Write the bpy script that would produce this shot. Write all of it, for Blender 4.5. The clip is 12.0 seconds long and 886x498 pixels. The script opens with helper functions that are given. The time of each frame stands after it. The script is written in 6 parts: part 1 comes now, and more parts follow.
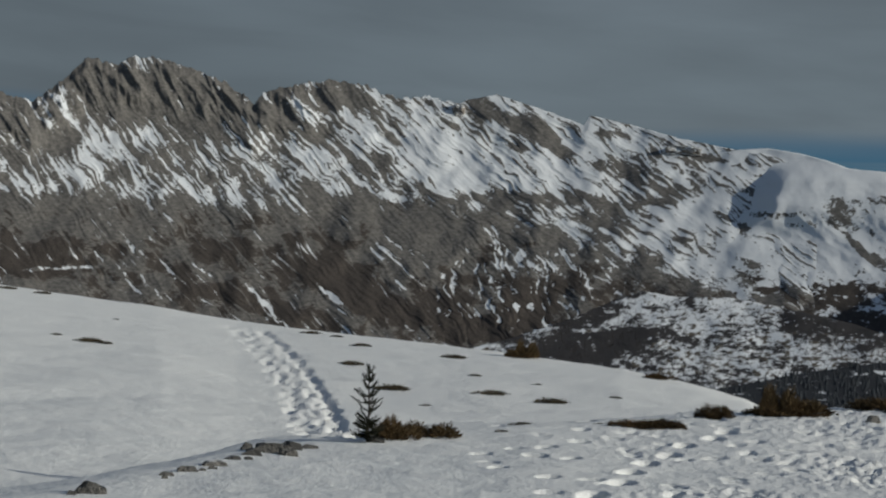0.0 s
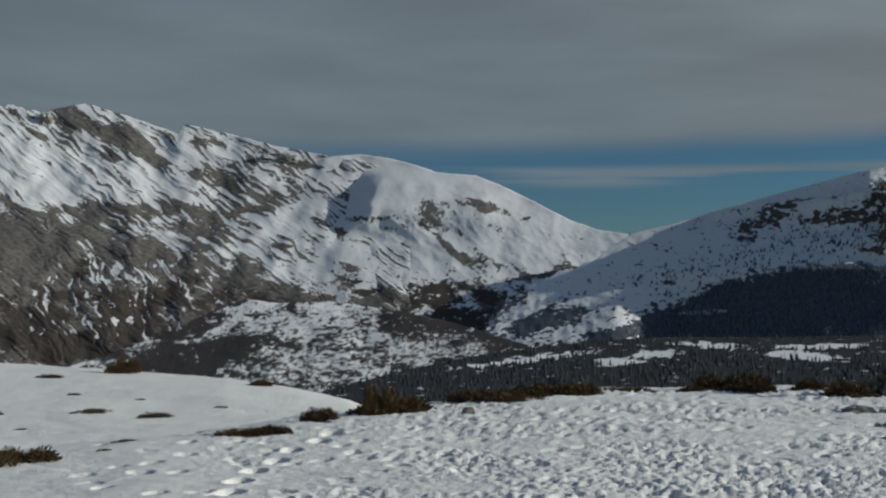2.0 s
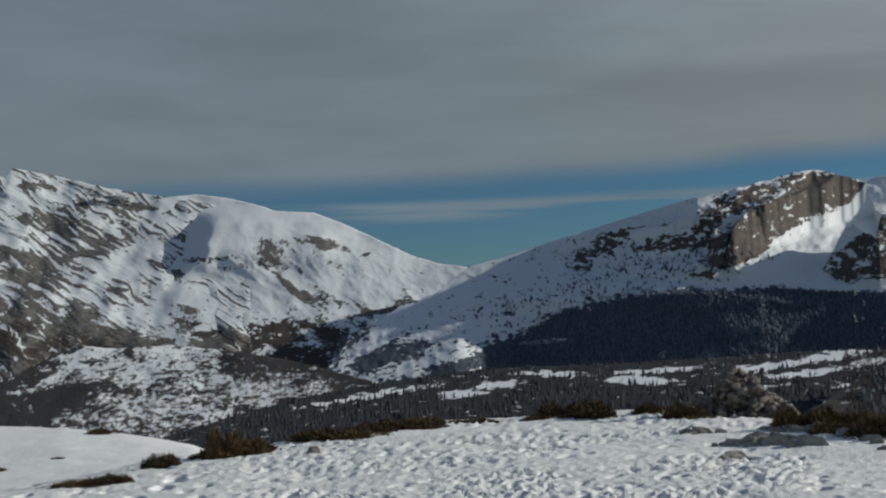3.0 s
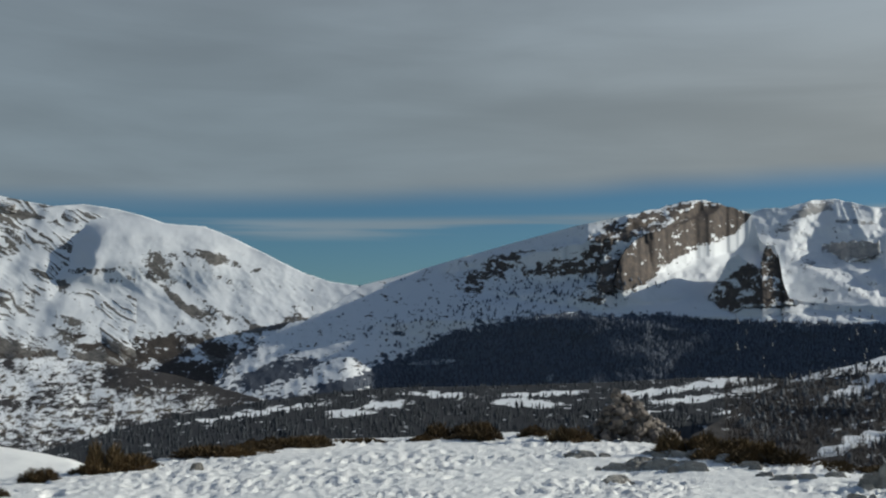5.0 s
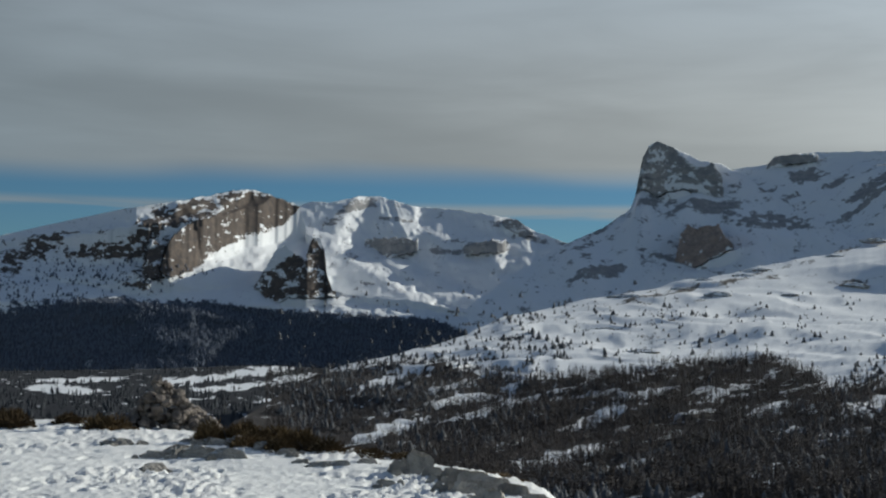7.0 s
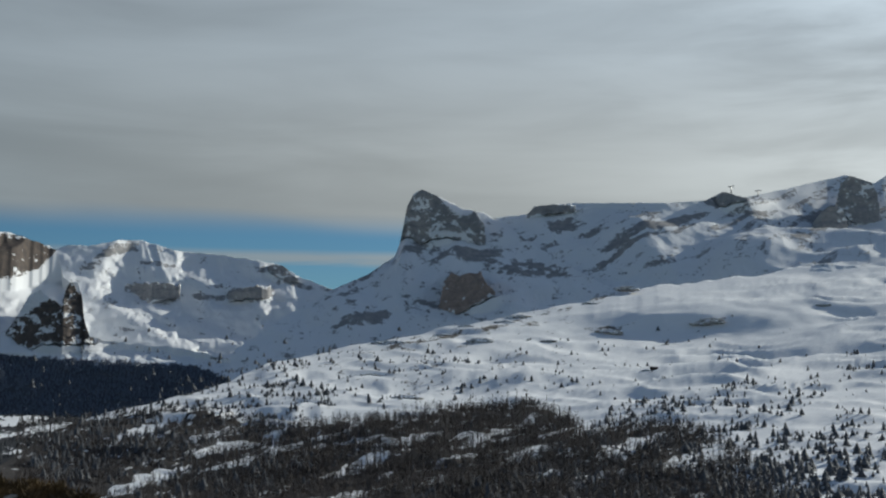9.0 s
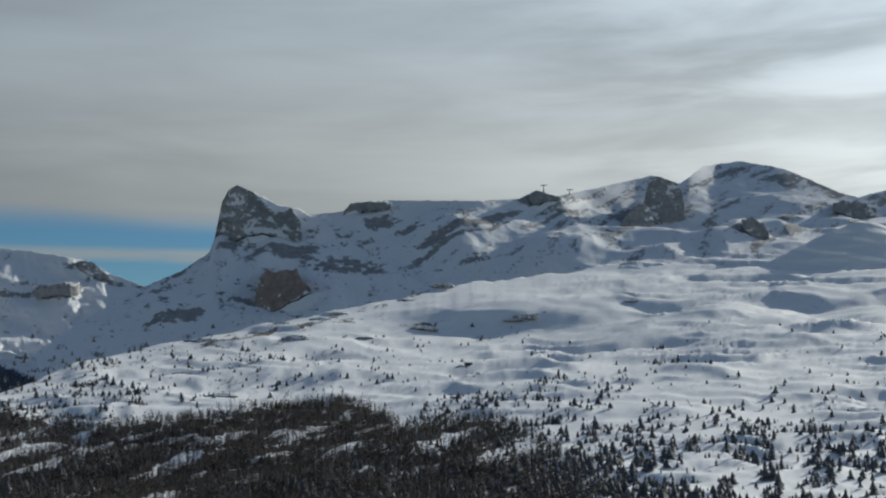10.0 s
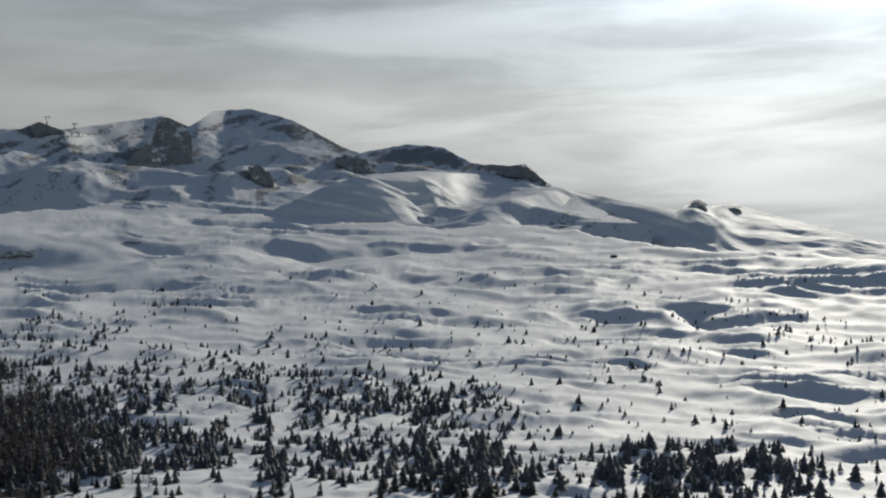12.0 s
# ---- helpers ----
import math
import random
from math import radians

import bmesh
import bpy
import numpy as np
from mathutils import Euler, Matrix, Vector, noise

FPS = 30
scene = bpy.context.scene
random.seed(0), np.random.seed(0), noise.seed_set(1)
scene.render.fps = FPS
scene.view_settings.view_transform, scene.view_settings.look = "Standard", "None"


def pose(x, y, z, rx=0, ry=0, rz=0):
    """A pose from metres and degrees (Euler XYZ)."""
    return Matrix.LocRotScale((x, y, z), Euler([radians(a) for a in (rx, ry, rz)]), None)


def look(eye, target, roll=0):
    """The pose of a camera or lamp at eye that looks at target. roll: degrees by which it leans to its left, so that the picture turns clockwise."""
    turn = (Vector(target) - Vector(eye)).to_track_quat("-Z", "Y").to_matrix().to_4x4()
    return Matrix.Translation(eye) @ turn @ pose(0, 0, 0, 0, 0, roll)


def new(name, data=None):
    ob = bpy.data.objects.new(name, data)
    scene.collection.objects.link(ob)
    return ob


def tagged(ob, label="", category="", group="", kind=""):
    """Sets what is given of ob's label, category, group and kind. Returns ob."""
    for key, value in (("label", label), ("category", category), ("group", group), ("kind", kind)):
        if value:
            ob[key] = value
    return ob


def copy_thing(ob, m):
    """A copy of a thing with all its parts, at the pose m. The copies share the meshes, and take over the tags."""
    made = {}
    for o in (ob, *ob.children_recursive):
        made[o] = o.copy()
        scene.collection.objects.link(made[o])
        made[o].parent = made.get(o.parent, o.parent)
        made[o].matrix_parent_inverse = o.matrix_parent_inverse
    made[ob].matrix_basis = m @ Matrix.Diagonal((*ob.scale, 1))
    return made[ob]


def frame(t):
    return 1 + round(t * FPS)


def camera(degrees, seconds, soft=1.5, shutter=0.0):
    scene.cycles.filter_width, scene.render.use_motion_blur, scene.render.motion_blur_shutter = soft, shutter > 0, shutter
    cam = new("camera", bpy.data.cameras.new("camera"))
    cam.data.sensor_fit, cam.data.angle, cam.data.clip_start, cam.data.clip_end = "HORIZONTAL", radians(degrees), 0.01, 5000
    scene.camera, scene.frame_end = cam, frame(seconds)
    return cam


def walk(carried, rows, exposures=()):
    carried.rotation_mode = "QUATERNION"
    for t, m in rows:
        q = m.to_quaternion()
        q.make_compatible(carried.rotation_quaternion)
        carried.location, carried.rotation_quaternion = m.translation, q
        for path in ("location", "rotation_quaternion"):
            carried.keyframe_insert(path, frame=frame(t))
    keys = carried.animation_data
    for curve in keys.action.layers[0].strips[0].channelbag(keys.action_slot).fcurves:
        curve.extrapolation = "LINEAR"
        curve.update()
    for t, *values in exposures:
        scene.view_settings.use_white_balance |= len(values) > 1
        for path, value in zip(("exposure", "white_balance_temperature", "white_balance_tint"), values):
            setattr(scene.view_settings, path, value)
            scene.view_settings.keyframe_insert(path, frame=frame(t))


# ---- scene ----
cam = camera(36.42, 12.0, soft=2.2)
EYE = 1.65                                     # the eye above the snow on the knoll

# seconds, bearing, tilt, lean (degrees): someone turning on the spot
TURN = [
    (0.0, 0.0, 1.07, 2.44), (0.5, 5.13, 1.79, 0.99), (1.0, 6.99, 1.77, 1.02),
    (1.5, 11.27, 2.19, 0.34), (2.0, 16.9, 1.74, -0.16), (2.5, 20.06, 2.22, -1.07),
    (3.0, 23.73, 3.13, -2.25), (4.8, 27.51, 3.99, -0.99), (5.0, 28.35, 3.84, -0.83),
    (5.5, 32.62, 4.48, -1.05), (6.0, 37.69, 4.03, -0.75), (6.5, 42.0, 3.78, 0.76),
    (7.0, 47.42, 3.3, 0.68), (7.2, 49.83, 3.62, 0.05), (8.8, 56.66, 5.19, 0.74),
    (9.0, 57.39, 5.36, 0.42), (9.5, 60.94, 4.62, -0.39), (10.0, 65.23, 5.25, -0.1),
    (10.5, 69.89, 4.35, 0.27), (11.0, 74.05, 4.37, -0.42), (11.5, 81.16, 3.85, -0.02),
    (12.0, 86.16, 3.12, 1.51),
]


def way(bearing, tilt):
    a, e = radians(bearing), radians(tilt)
    return Vector((math.sin(a) * math.cos(e), math.cos(a) * math.cos(e), math.sin(e)))


walk(cam, [(t, look((0, 0, EYE), Vector((0, 0, EYE)) + way(b, e), lean)) for t, b, e, lean in TURN],
     exposures=[(0.0, -0.70, 6020, 9), (2.5, -0.50, 5980, 8), (5.0, -0.12, 6000, 8), (7.0, -0.12, 5980, 8), (9.0, -0.05, 5980, 8), (10.5, -0.15, 6080, 9), (11.5, -0.42, 6280, 11), (12.0, -0.50, 6280, 11)])

# ---- world and sun ----
SUN_BEARING, SUN_HEIGHT = 103.0, 18.8
SUN_WAY = way(SUN_BEARING, SUN_HEIGHT)


class Nodes:
    """Short hand for building a node tree."""

    def __init__(self, tree):
        self.tree = tree
        tree.nodes.clear()

    def add(self, kind, **values):
        n = self.tree.nodes.new(kind)
        for k, v in values.items():
            setattr(n, k, v)
        return n

    def put(self, value, socket):
        if isinstance(value, bpy.types.NodeSocket):
            self.tree.links.new(value, socket)
        else:
            socket.default_value = value

    def math(self, op, a, b=0.0, c=0.0, clamp=False):
        n = self.add("ShaderNodeMath", operation=op, use_clamp=clamp)
        for v, s in zip((a, b, c), n.inputs):
            self.put(v, s)
        return n.outputs[0]

    def vmath(self, op, a, b=(0, 0, 0)):
        n = self.add("ShaderNodeVectorMath", operation=op)
        self.put(a, n.inputs[0]), self.put(b, n.inputs[1])
        return n.outputs["Value"] if op == "DOT_PRODUCT" else n.outputs[0]

    def noise(self, vector, scale, detail=4.0, rough=0.55, warp=0.0):
        n = self.add("ShaderNodeTexNoise")
        self.put(vector, n.inputs["Vector"])
        for k, v in (("Scale", scale), ("Detail", detail), ("Roughness", rough), ("Distortion", warp)):
            n.inputs[k].default_value = v
        return n.outputs["Fac"]

    def step(self, value, low, high, to_low=0.0, to_high=1.0):
        n = self.add("ShaderNodeMapRange", interpolation_type="SMOOTHSTEP")
        for v, s in zip((value, low, high, to_low, to_high), n.inputs):
            self.put(v, s)
        return n.outputs[0]

    def mix(self, fac, a, b, blend="MIX"):
        n = self.add("ShaderNodeMix", data_type="RGBA", blend_type=blend)
        self.put(fac, n.inputs[0]), self.put(a, n.inputs[6]), self.put(b, n.inputs[7])
        return n.outputs[2]

    def attribute(self, name):
        return self.add("ShaderNodeAttribute", attribute_name=name).outputs["Fac"]


def make_world():
    world = bpy.data.worlds.new("winter_sky")
    world.use_nodes = True
    n = Nodes(world.node_tree)
    d = n.vmath("NORMALIZE", n.add("ShaderNodeTexCoord").outputs["Generated"])
    sep = n.add("ShaderNodeSeparateXYZ")
    n.put(d, sep.inputs[0])
    z = sep.outputs[2]
    sky = n.add("ShaderNodeTexSky", sky_type="NISHITA", sun_disc=False, sun_elevation=radians(SUN_HEIGHT),
                sun_rotation=radians(SUN_BEARING), altitude=1700.0, air_density=1.0, dust_density=0.2, ozone_density=3.0)
    blue = n.mix(1.0, sky.outputs[0], n.mix(n.step(z, 0.12, 0.6), (0.034, 0.046, 0.050, 1), (0.050, 0.074, 0.088, 1)), "MULTIPLY")
    # a sheet of high stratus in long level bands
    bearing = n.math("ARCTAN2", sep.outputs[0], sep.outputs[1])
    flat = n.add("ShaderNodeCombineXYZ")
    n.put(n.math("MULTIPLY", bearing, 1.5), flat.inputs[0])
    n.put(n.math("MULTIPLY", n.math("ADD", z, n.math("MULTIPLY", n.math("SINE", n.math("MULTIPLY", bearing, 1.7)), 0.03)), 9.0), flat.inputs[1])
    big = n.noise(flat.outputs[0], 1.0, 3.0, 0.5, 0.5)
    small = n.noise(flat.outputs[0], 3.2, 5.0, 0.55, 0.4)
    d_sun = n.vmath("DOT_PRODUCT", d, tuple(SUN_WAY))
    up = n.math("MAXIMUM", d_sun, 0.0)
    bright = n.math("MULTIPLY_ADD", d_sun, 0.11, 0.278)
    bright = n.math("ADD", bright, n.step(d_sun, -0.35, -0.85, 0.0, 0.15))
    bright = n.math("ADD", bright, n.math("MULTIPLY", n.math("POWER", up, 7.0), 0.50))
    bright = n.math("ADD", bright, n.math("MULTIPLY", n.math("POWER", up, 60.0), 0.9))
    bright = n.math("ADD", bright, n.math("MULTIPLY", n.math("POWER", up, 500.0), 5.0))
    shape = n.math("ADD", n.math("MULTIPLY", big, 0.9), n.math("MULTIPLY", small, 0.35))
    bright = n.math("MULTIPLY", bright, n.step(shape, 0.40, 0.84, 0.80, 1.18))
    bright = n.math("MULTIPLY", bright, n.math("ADD", 1.0, n.math("MULTIPLY", n.step(d_sun, 0.75, 0.95), n.step(small, 0.34, 0.62, -0.16, 0.08))))
    bright = n.math("MULTIPLY", bright, n.step(z, 0.33, 0.6, 1.0, 0.7))
    high = n.mix(n.step(d_sun, -0.3, 0.9), (0.79, 0.935, 1.03, 1), (0.90, 0.985, 1.02, 1))
    low = n.mix(n.step(d_sun, 0.1, 0.8), (0.80, 0.945, 1.01, 1), (1.0, 1.02, 0.96, 1))
    tone = n.mix(n.step(z, 0.13, 0.27), low, high)
    grey = n.mix(1.0, tone, (1, 1, 1, 1), "MULTIPLY")
    cloud = n.add("ShaderNodeVectorMath", operation="SCALE")
    n.put(grey, cloud.inputs[0]), n.put(bright, cloud.inputs["Scale"])
    # the sheet ends low over the horizon, with a thin streak in the blue gap
    edge = n.math("ADD", z, n.math("MULTIPLY", n.math("SUBTRACT", big, 0.5), 0.05))
    cover = n.step(edge, 0.094, 0.116)
    right = n.step(d_sun, 0.80, 0.93)
    cover = n.math("MAXIMUM", cover, right)
    line = n.add("ShaderNodeCombineXYZ")
    n.put(n.math("MULTIPLY", bearing, 3.2), line.inputs[0])
    n.put(n.math("MULTIPLY", z, 60.0), line.inputs[2])
    wisp = n.noise(line.outputs[0], 1.0, 4.0, 0.5, 0.3)
    band = n.math("MULTIPLY", n.step(z, 0.072, 0.080), n.step(z, 0.093, 0.086))
    cover = n.math("MAXIMUM", cover, n.math("MULTIPLY", n.math("MULTIPLY", band, n.step(wisp, 0.40, 0.56)), 0.75))
    # thinner overhead, where the blue comes through
    cover = n.math("MULTIPLY", cover, n.step(z, 0.33, 0.65, 1.0, 0.28))
    out = n.mix(cover, blue, cloud.outputs[0])
    bg = n.add("ShaderNodeBackground")
    n.put(out, bg.inputs[0])
    n.put(bg.outputs[0], n.add("ShaderNodeOutputWorld").inputs[0])
    scene.world = world


make_world()
sun = new("sun", bpy.data.lights.new("sun", "SUN"))
sun.data.energy, sun.data.angle, sun.data.color = 5.0, radians(0.6), (1.0, 0.93, 0.77)
sun.matrix_world = look(tuple(SUN_WAY * 100), (0, 0, 0))

# ---- materials ----


def material(name):
    m = bpy.data.materials.new(name)
    m.use_nodes = True
    n = Nodes(m.node_tree)
    shader = n.add("ShaderNodeBsdfPrincipled")
    n.put(shader.outputs[0], n.add("ShaderNodeOutputMaterial").inputs[0])
    place = n.add("ShaderNodeNewGeometry").outputs["Position"]
    return m, n, shader, place


def bump(n, shader, height, strength, distance):
    b = n.add("ShaderNodeBump")
    b.inputs["Strength"].default_value, b.inputs["Distance"].default_value = strength, distance
    n.put(height, b.inputs["Height"])
    n.put(b.outputs[0], shader.inputs["Normal"])


SNOW = ((0.83, 0.835, 0.84, 1), (0.75, 0.765, 0.785, 1))


def far_ground(name, grain, rocks, woods, ragged=0.5, edge=0.05, relief=1.0, cracks=0.6, gloss=0.02):
    """Mountain ground: snow, bare rock where the rock map says so, low woods and scrub where the wood map does."""
    m, n, shader, p = material(name)
    coarse, fine, micro = n.noise(p, 1 / grain, 5.0, 0.6, 0.4), n.noise(p, 2.6 / grain, 4.0, 0.65), n.noise(p, 6.5 / grain, 3.0, 0.7)
    tint = n.noise(p, 0.35 / grain, 3.0)
    rag = n.math("MULTIPLY_ADD", coarse, 0.8 * ragged, -0.4 * ragged)
    rag = n.math("ADD", rag, n.math("MULTIPLY_ADD", fine, 1.5 * ragged, -0.75 * ragged))
    rag = n.math("ADD", rag, n.math("MULTIPLY_ADD", micro, 1.5 * ragged, -0.75 * ragged))
    snow = n.mix(tint, *SNOW)
    stone = n.mix(n.step(fine, 0.35, 0.65), *rocks)
    stone = n.mix(n.step(micro, 0.48, 0.68, 0.0, cracks), stone, (0.075, 0.071, 0.069, 1))
    wood = n.mix(n.step(micro, 0.3, 0.7), *woods)
    bare = n.step(n.math("ADD", n.attribute("rock"), rag), 0.5 - edge, 0.5 + edge)
    grown = n.step(n.math("ADD", n.attribute("wood"), rag), 0.5 - edge, 0.5 + edge)
    n.put(n.mix(grown, n.mix(bare, snow, stone), wood), shader.inputs["Base Color"])
    dull = n.math("MAXIMUM", bare, grown)
    n.put(n.math("MULTIPLY_ADD", dull, 0.22, 0.72), shader.inputs["Roughness"])
    n.put(n.math("MULTIPLY_ADD", dull, 0.05 - gloss, gloss), shader.inputs["Specular IOR Level"])
    bump(n, shader, n.math("ADD", coarse, n.math("MULTIPLY", n.math("ADD", fine, n.math("MULTIPLY", bare, micro)), 0.45)), 0.55, grain * 0.045 * relief)
    return m


LIMESTONE = ((0.215, 0.20, 0.182, 1), (0.130, 0.121, 0.112, 1))
SCRUB = ((0.055, 0.048, 0.044, 1), (0.098, 0.083, 0.072, 1))
# forest floor paler and bluer than real: distance haze put into the colour
HAZED_FOREST = ((0.085, 0.096, 0.120, 1), (0.100, 0.112, 0.136, 1))
M_RIDGE = far_ground("limestone_and_snow", 30, LIMESTONE, SCRUB, 0.42)
M_DOME = far_ground("wind_packed_snow", 34, LIMESTONE, SCRUB, 0.6, relief=0.45)
M_WOODED = far_ground("forest_floor_and_snow", 40, ((0.150, 0.122, 0.104, 1), (0.100, 0.088, 0.082, 1)), HAZED_FOREST, 0.85, relief=0.6, cracks=0.35)
M_HIGH = far_ground("shaded_rock_and_snow", 40, ((0.36, 0.345, 0.335, 1), (0.265, 0.265, 0.272, 1)), HAZED_FOREST, 0.9, cracks=0.12)
M_BROWN = far_ground("brown_outcrop_rock", 40, ((0.38, 0.30, 0.26, 1), (0.27, 0.22, 0.20, 1)), HAZED_FOREST, 0.8, cracks=0.3)
M_SLOPE = far_ground("rolling_snow_slope", 14, ((0.23, 0.21, 0.185, 1), (0.13, 0.12, 0.11, 1)), ((0.046, 0.043, 0.043, 1), (0.078, 0.071, 0.067, 1)), 0.5, gloss=0.07)
M_PLAIN = far_ground("wooded_plain_floor", 40, ((0.215, 0.185, 0.155, 1), (0.11, 0.105, 0.10, 1)), ((0.030, 0.032, 0.037, 1), (0.046, 0.048, 0.053, 1)), 0.85)
M_VALLEY = far_ground("valley_meadows_and_woods", 15, ((0.16, 0.135, 0.10, 1), (0.10, 0.085, 0.068, 1)), ((0.038, 0.037, 0.040, 1), (0.066, 0.060, 0.058, 1)), 0.7)


def near_snow():
    m, n, shader, p = material("trodden_snow")
    big, mid, fine = n.noise(p, 0.5, 3.0), n.noise(p, 3.5, 4.0, 0.6), n.noise(p, 22.0, 4.0, 0.65)
    c = n.mix(big, (0.86, 0.85, 0.825, 1), (0.80, 0.795, 0.775, 1))
    c = n.mix(n.step(mid, 0.60, 0.80, 0.0, 0.35), c, (0.70, 0.69, 0.68, 1))
    n.put(n.mix(n.attribute("earth"), c, (0.05, 0.042, 0.032, 1)), shader.inputs["Base Color"])
    shader.inputs["Roughness"].default_value = 0.7
    shader.inputs["Specular IOR Level"].default_value = 0.15
    bump(n, shader, n.math("ADD", mid, n.math("MULTIPLY", fine, 0.4)), 0.55, 0.05)
    return m


def plain(name, a, b, scale, rough=0.85, relief=0.0, vary=0.0):
    """Two colours mixed by noise, with a little relief and a shift from one object to the next."""
    m, n, shader, p = material(name)
    f = n.noise(p, scale, 4.0, 0.6)
    c = n.mix(n.step(f, 0.3, 0.7), (*a, 1), (*b, 1))
    if vary:
        r = n.add("ShaderNodeObjectInfo").outputs["Random"]
        hsv = n.add("ShaderNodeHueSaturation")
        n.put(n.math("MULTIPLY_ADD", r, 2 * vary, 1 - vary), hsv.inputs["Value"])
        n.put(c, hsv.inputs["Color"])
        c = hsv.outputs[0]
    n.put(c, shader.inputs["Base Color"])
    shader.inputs["Roughness"].default_value = rough
    shader.inputs["Specular IOR Level"].default_value = 0.2
    if relief:
        bump(n, shader, n.math("ADD", f, n.noise(p, scale * 5, 3.0)), 0.7, relief)
    return m


def snowy_stone(name, light, dark, cover):
    """Limestone with lichen, and snow caught on its upper faces."""
    m, n, shader, p = material(name)
    f, g = n.noise(p, 5.0, 5.0, 0.65, 0.5), n.noise(p, 34.0, 4.0, 0.65)
    c = n.mix(n.step(f, 0.35, 0.68), light, dark)
    c = n.mix(n.step(g, 0.55, 0.75, 0.0, 0.6), c, (0.07, 0.066, 0.06, 1))
    r = n.add("ShaderNodeObjectInfo").outputs["Random"]
    hsv = n.add("ShaderNodeHueSaturation")
    n.put(n.math("MULTIPLY_ADD", r, 0.6, 0.7), hsv.inputs["Value"]), n.put(c, hsv.inputs["Color"])
    sep = n.add("ShaderNodeSeparateXYZ")
    n.put(n.add("ShaderNodeNewGeometry").outputs["Normal"], sep.inputs[0])
    cap = n.step(n.math("ADD", sep.outputs[2], n.math("MULTIPLY_ADD", f, 0.9, -0.45)), cover, cover + 0.13)
    n.put(n.mix(cap, hsv.outputs[0], SNOW[0]), shader.inputs["Base Color"])
    shader.inputs["Roughness"].default_value = 0.85
    bump(n, shader, n.math("ADD", f, n.math("MULTIPLY", g, 0.5)), 1.0, 0.05)
    return m


def crag_stone(name, cover):
    """Bare cliff rock with snow lying on its ledges."""
    m, n, shader, p = material(name)
    f, g = n.noise(p, 0.03, 5.0, 0.7, 0.6), n.noise(p, 0.14, 6.0, 0.7)
    c = n.mix(n.step(f, 0.35, 0.65), (0.36, 0.31, 0.26, 1), (0.22, 0.20, 0.185, 1))
    c = n.mix(n.step(g, 0.52, 0.75, 0.0, 0.5), c, (0.12, 0.112, 0.106, 1))
    sep = n.add("ShaderNodeSeparateXYZ")
    n.put(n.add("ShaderNodeNewGeometry").outputs["Normal"], sep.inputs[0])
    cap = n.step(n.math("ADD", sep.outputs[2], n.math("ADD", n.math("MULTIPLY_ADD", f, 1.0, -0.5), n.math("MULTIPLY_ADD", g, 1.8, -0.9))), cover, cover + 0.1)
    n.put(n.mix(cap, c, SNOW[0]), shader.inputs["Base Color"])
    shader.inputs["Roughness"].default_value = 0.9
    bump(n, shader, n.math("ADD", f, n.math("MULTIPLY", g, 0.5)), 0.6, 2.5)
    return m


M_SNOW = near_snow()
M_CRAG = crag_stone("snowy_cliff_rock", 0.24)
M_STONE = snowy_stone("weathered_limestone", (0.45, 0.41, 0.355, 1), (0.27, 0.245, 0.215, 1), 0.90)
# darker stone for the rocks left of bearing 10
M_DARK_STONE = snowy_stone("dark_wet_limestone", (0.16, 0.15, 0.135, 1), (0.08, 0.075, 0.07, 1), 0.95)
M_CAIRN = snowy_stone("lichened_cairn_stone", (0.24, 0.20, 0.165, 1), (0.12, 0.10, 0.088, 1), 0.95)
# needle colour raised to stand in for veiling glare and haze
M_NEEDLES = plain("dark_spruce_needles", (0.095, 0.100, 0.098), (0.120, 0.124, 0.118), 0.6, vary=0.25)
# far needles carry the blue haze of distance in their base colour
M_HAZED_TREES = plain("distant_spruce", (0.150, 0.172, 0.215), (0.176, 0.198, 0.242), 0.05)
# slope trees likewise paler, with the glare towards the sun painted in
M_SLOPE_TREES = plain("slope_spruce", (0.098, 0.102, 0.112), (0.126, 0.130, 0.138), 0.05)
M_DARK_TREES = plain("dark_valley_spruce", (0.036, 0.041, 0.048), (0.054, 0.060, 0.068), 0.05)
M_LARCH = plain("bare_larch", (0.062, 0.054, 0.052), (0.100, 0.086, 0.080), 0.04)
M_BARK = plain("grey_brown_bark", (0.06, 0.05, 0.042), (0.12, 0.10, 0.085), 14.0, relief=0.01)
M_JUNIPER = plain("brown_green_juniper", (0.056, 0.039, 0.018), (0.115, 0.074, 0.034), 3.0, vary=0.35)
M_HEATH = plain("dry_brown_heath", (0.05, 0.042, 0.026), (0.10, 0.08, 0.05), 6.0, vary=0.25)
M_FIR = plain("young_fir_needles", (0.022, 0.026, 0.016), (0.05, 0.048, 0.030), 8.0)
M_STEEL = plain("dull_steel", (0.10, 0.10, 0.11), (0.16, 0.16, 0.17), 1.0, rough=0.5)
M_HUT = plain("dark_weathered_boards", (0.05, 0.04, 0.035), (0.09, 0.07, 0.06), 1.0)

# ---- tools for terrain ----
TABLE = np.random.RandomState(7).permutation(4096)
SLANT = np.random.RandomState(8).rand(4096) * 2 * np.pi


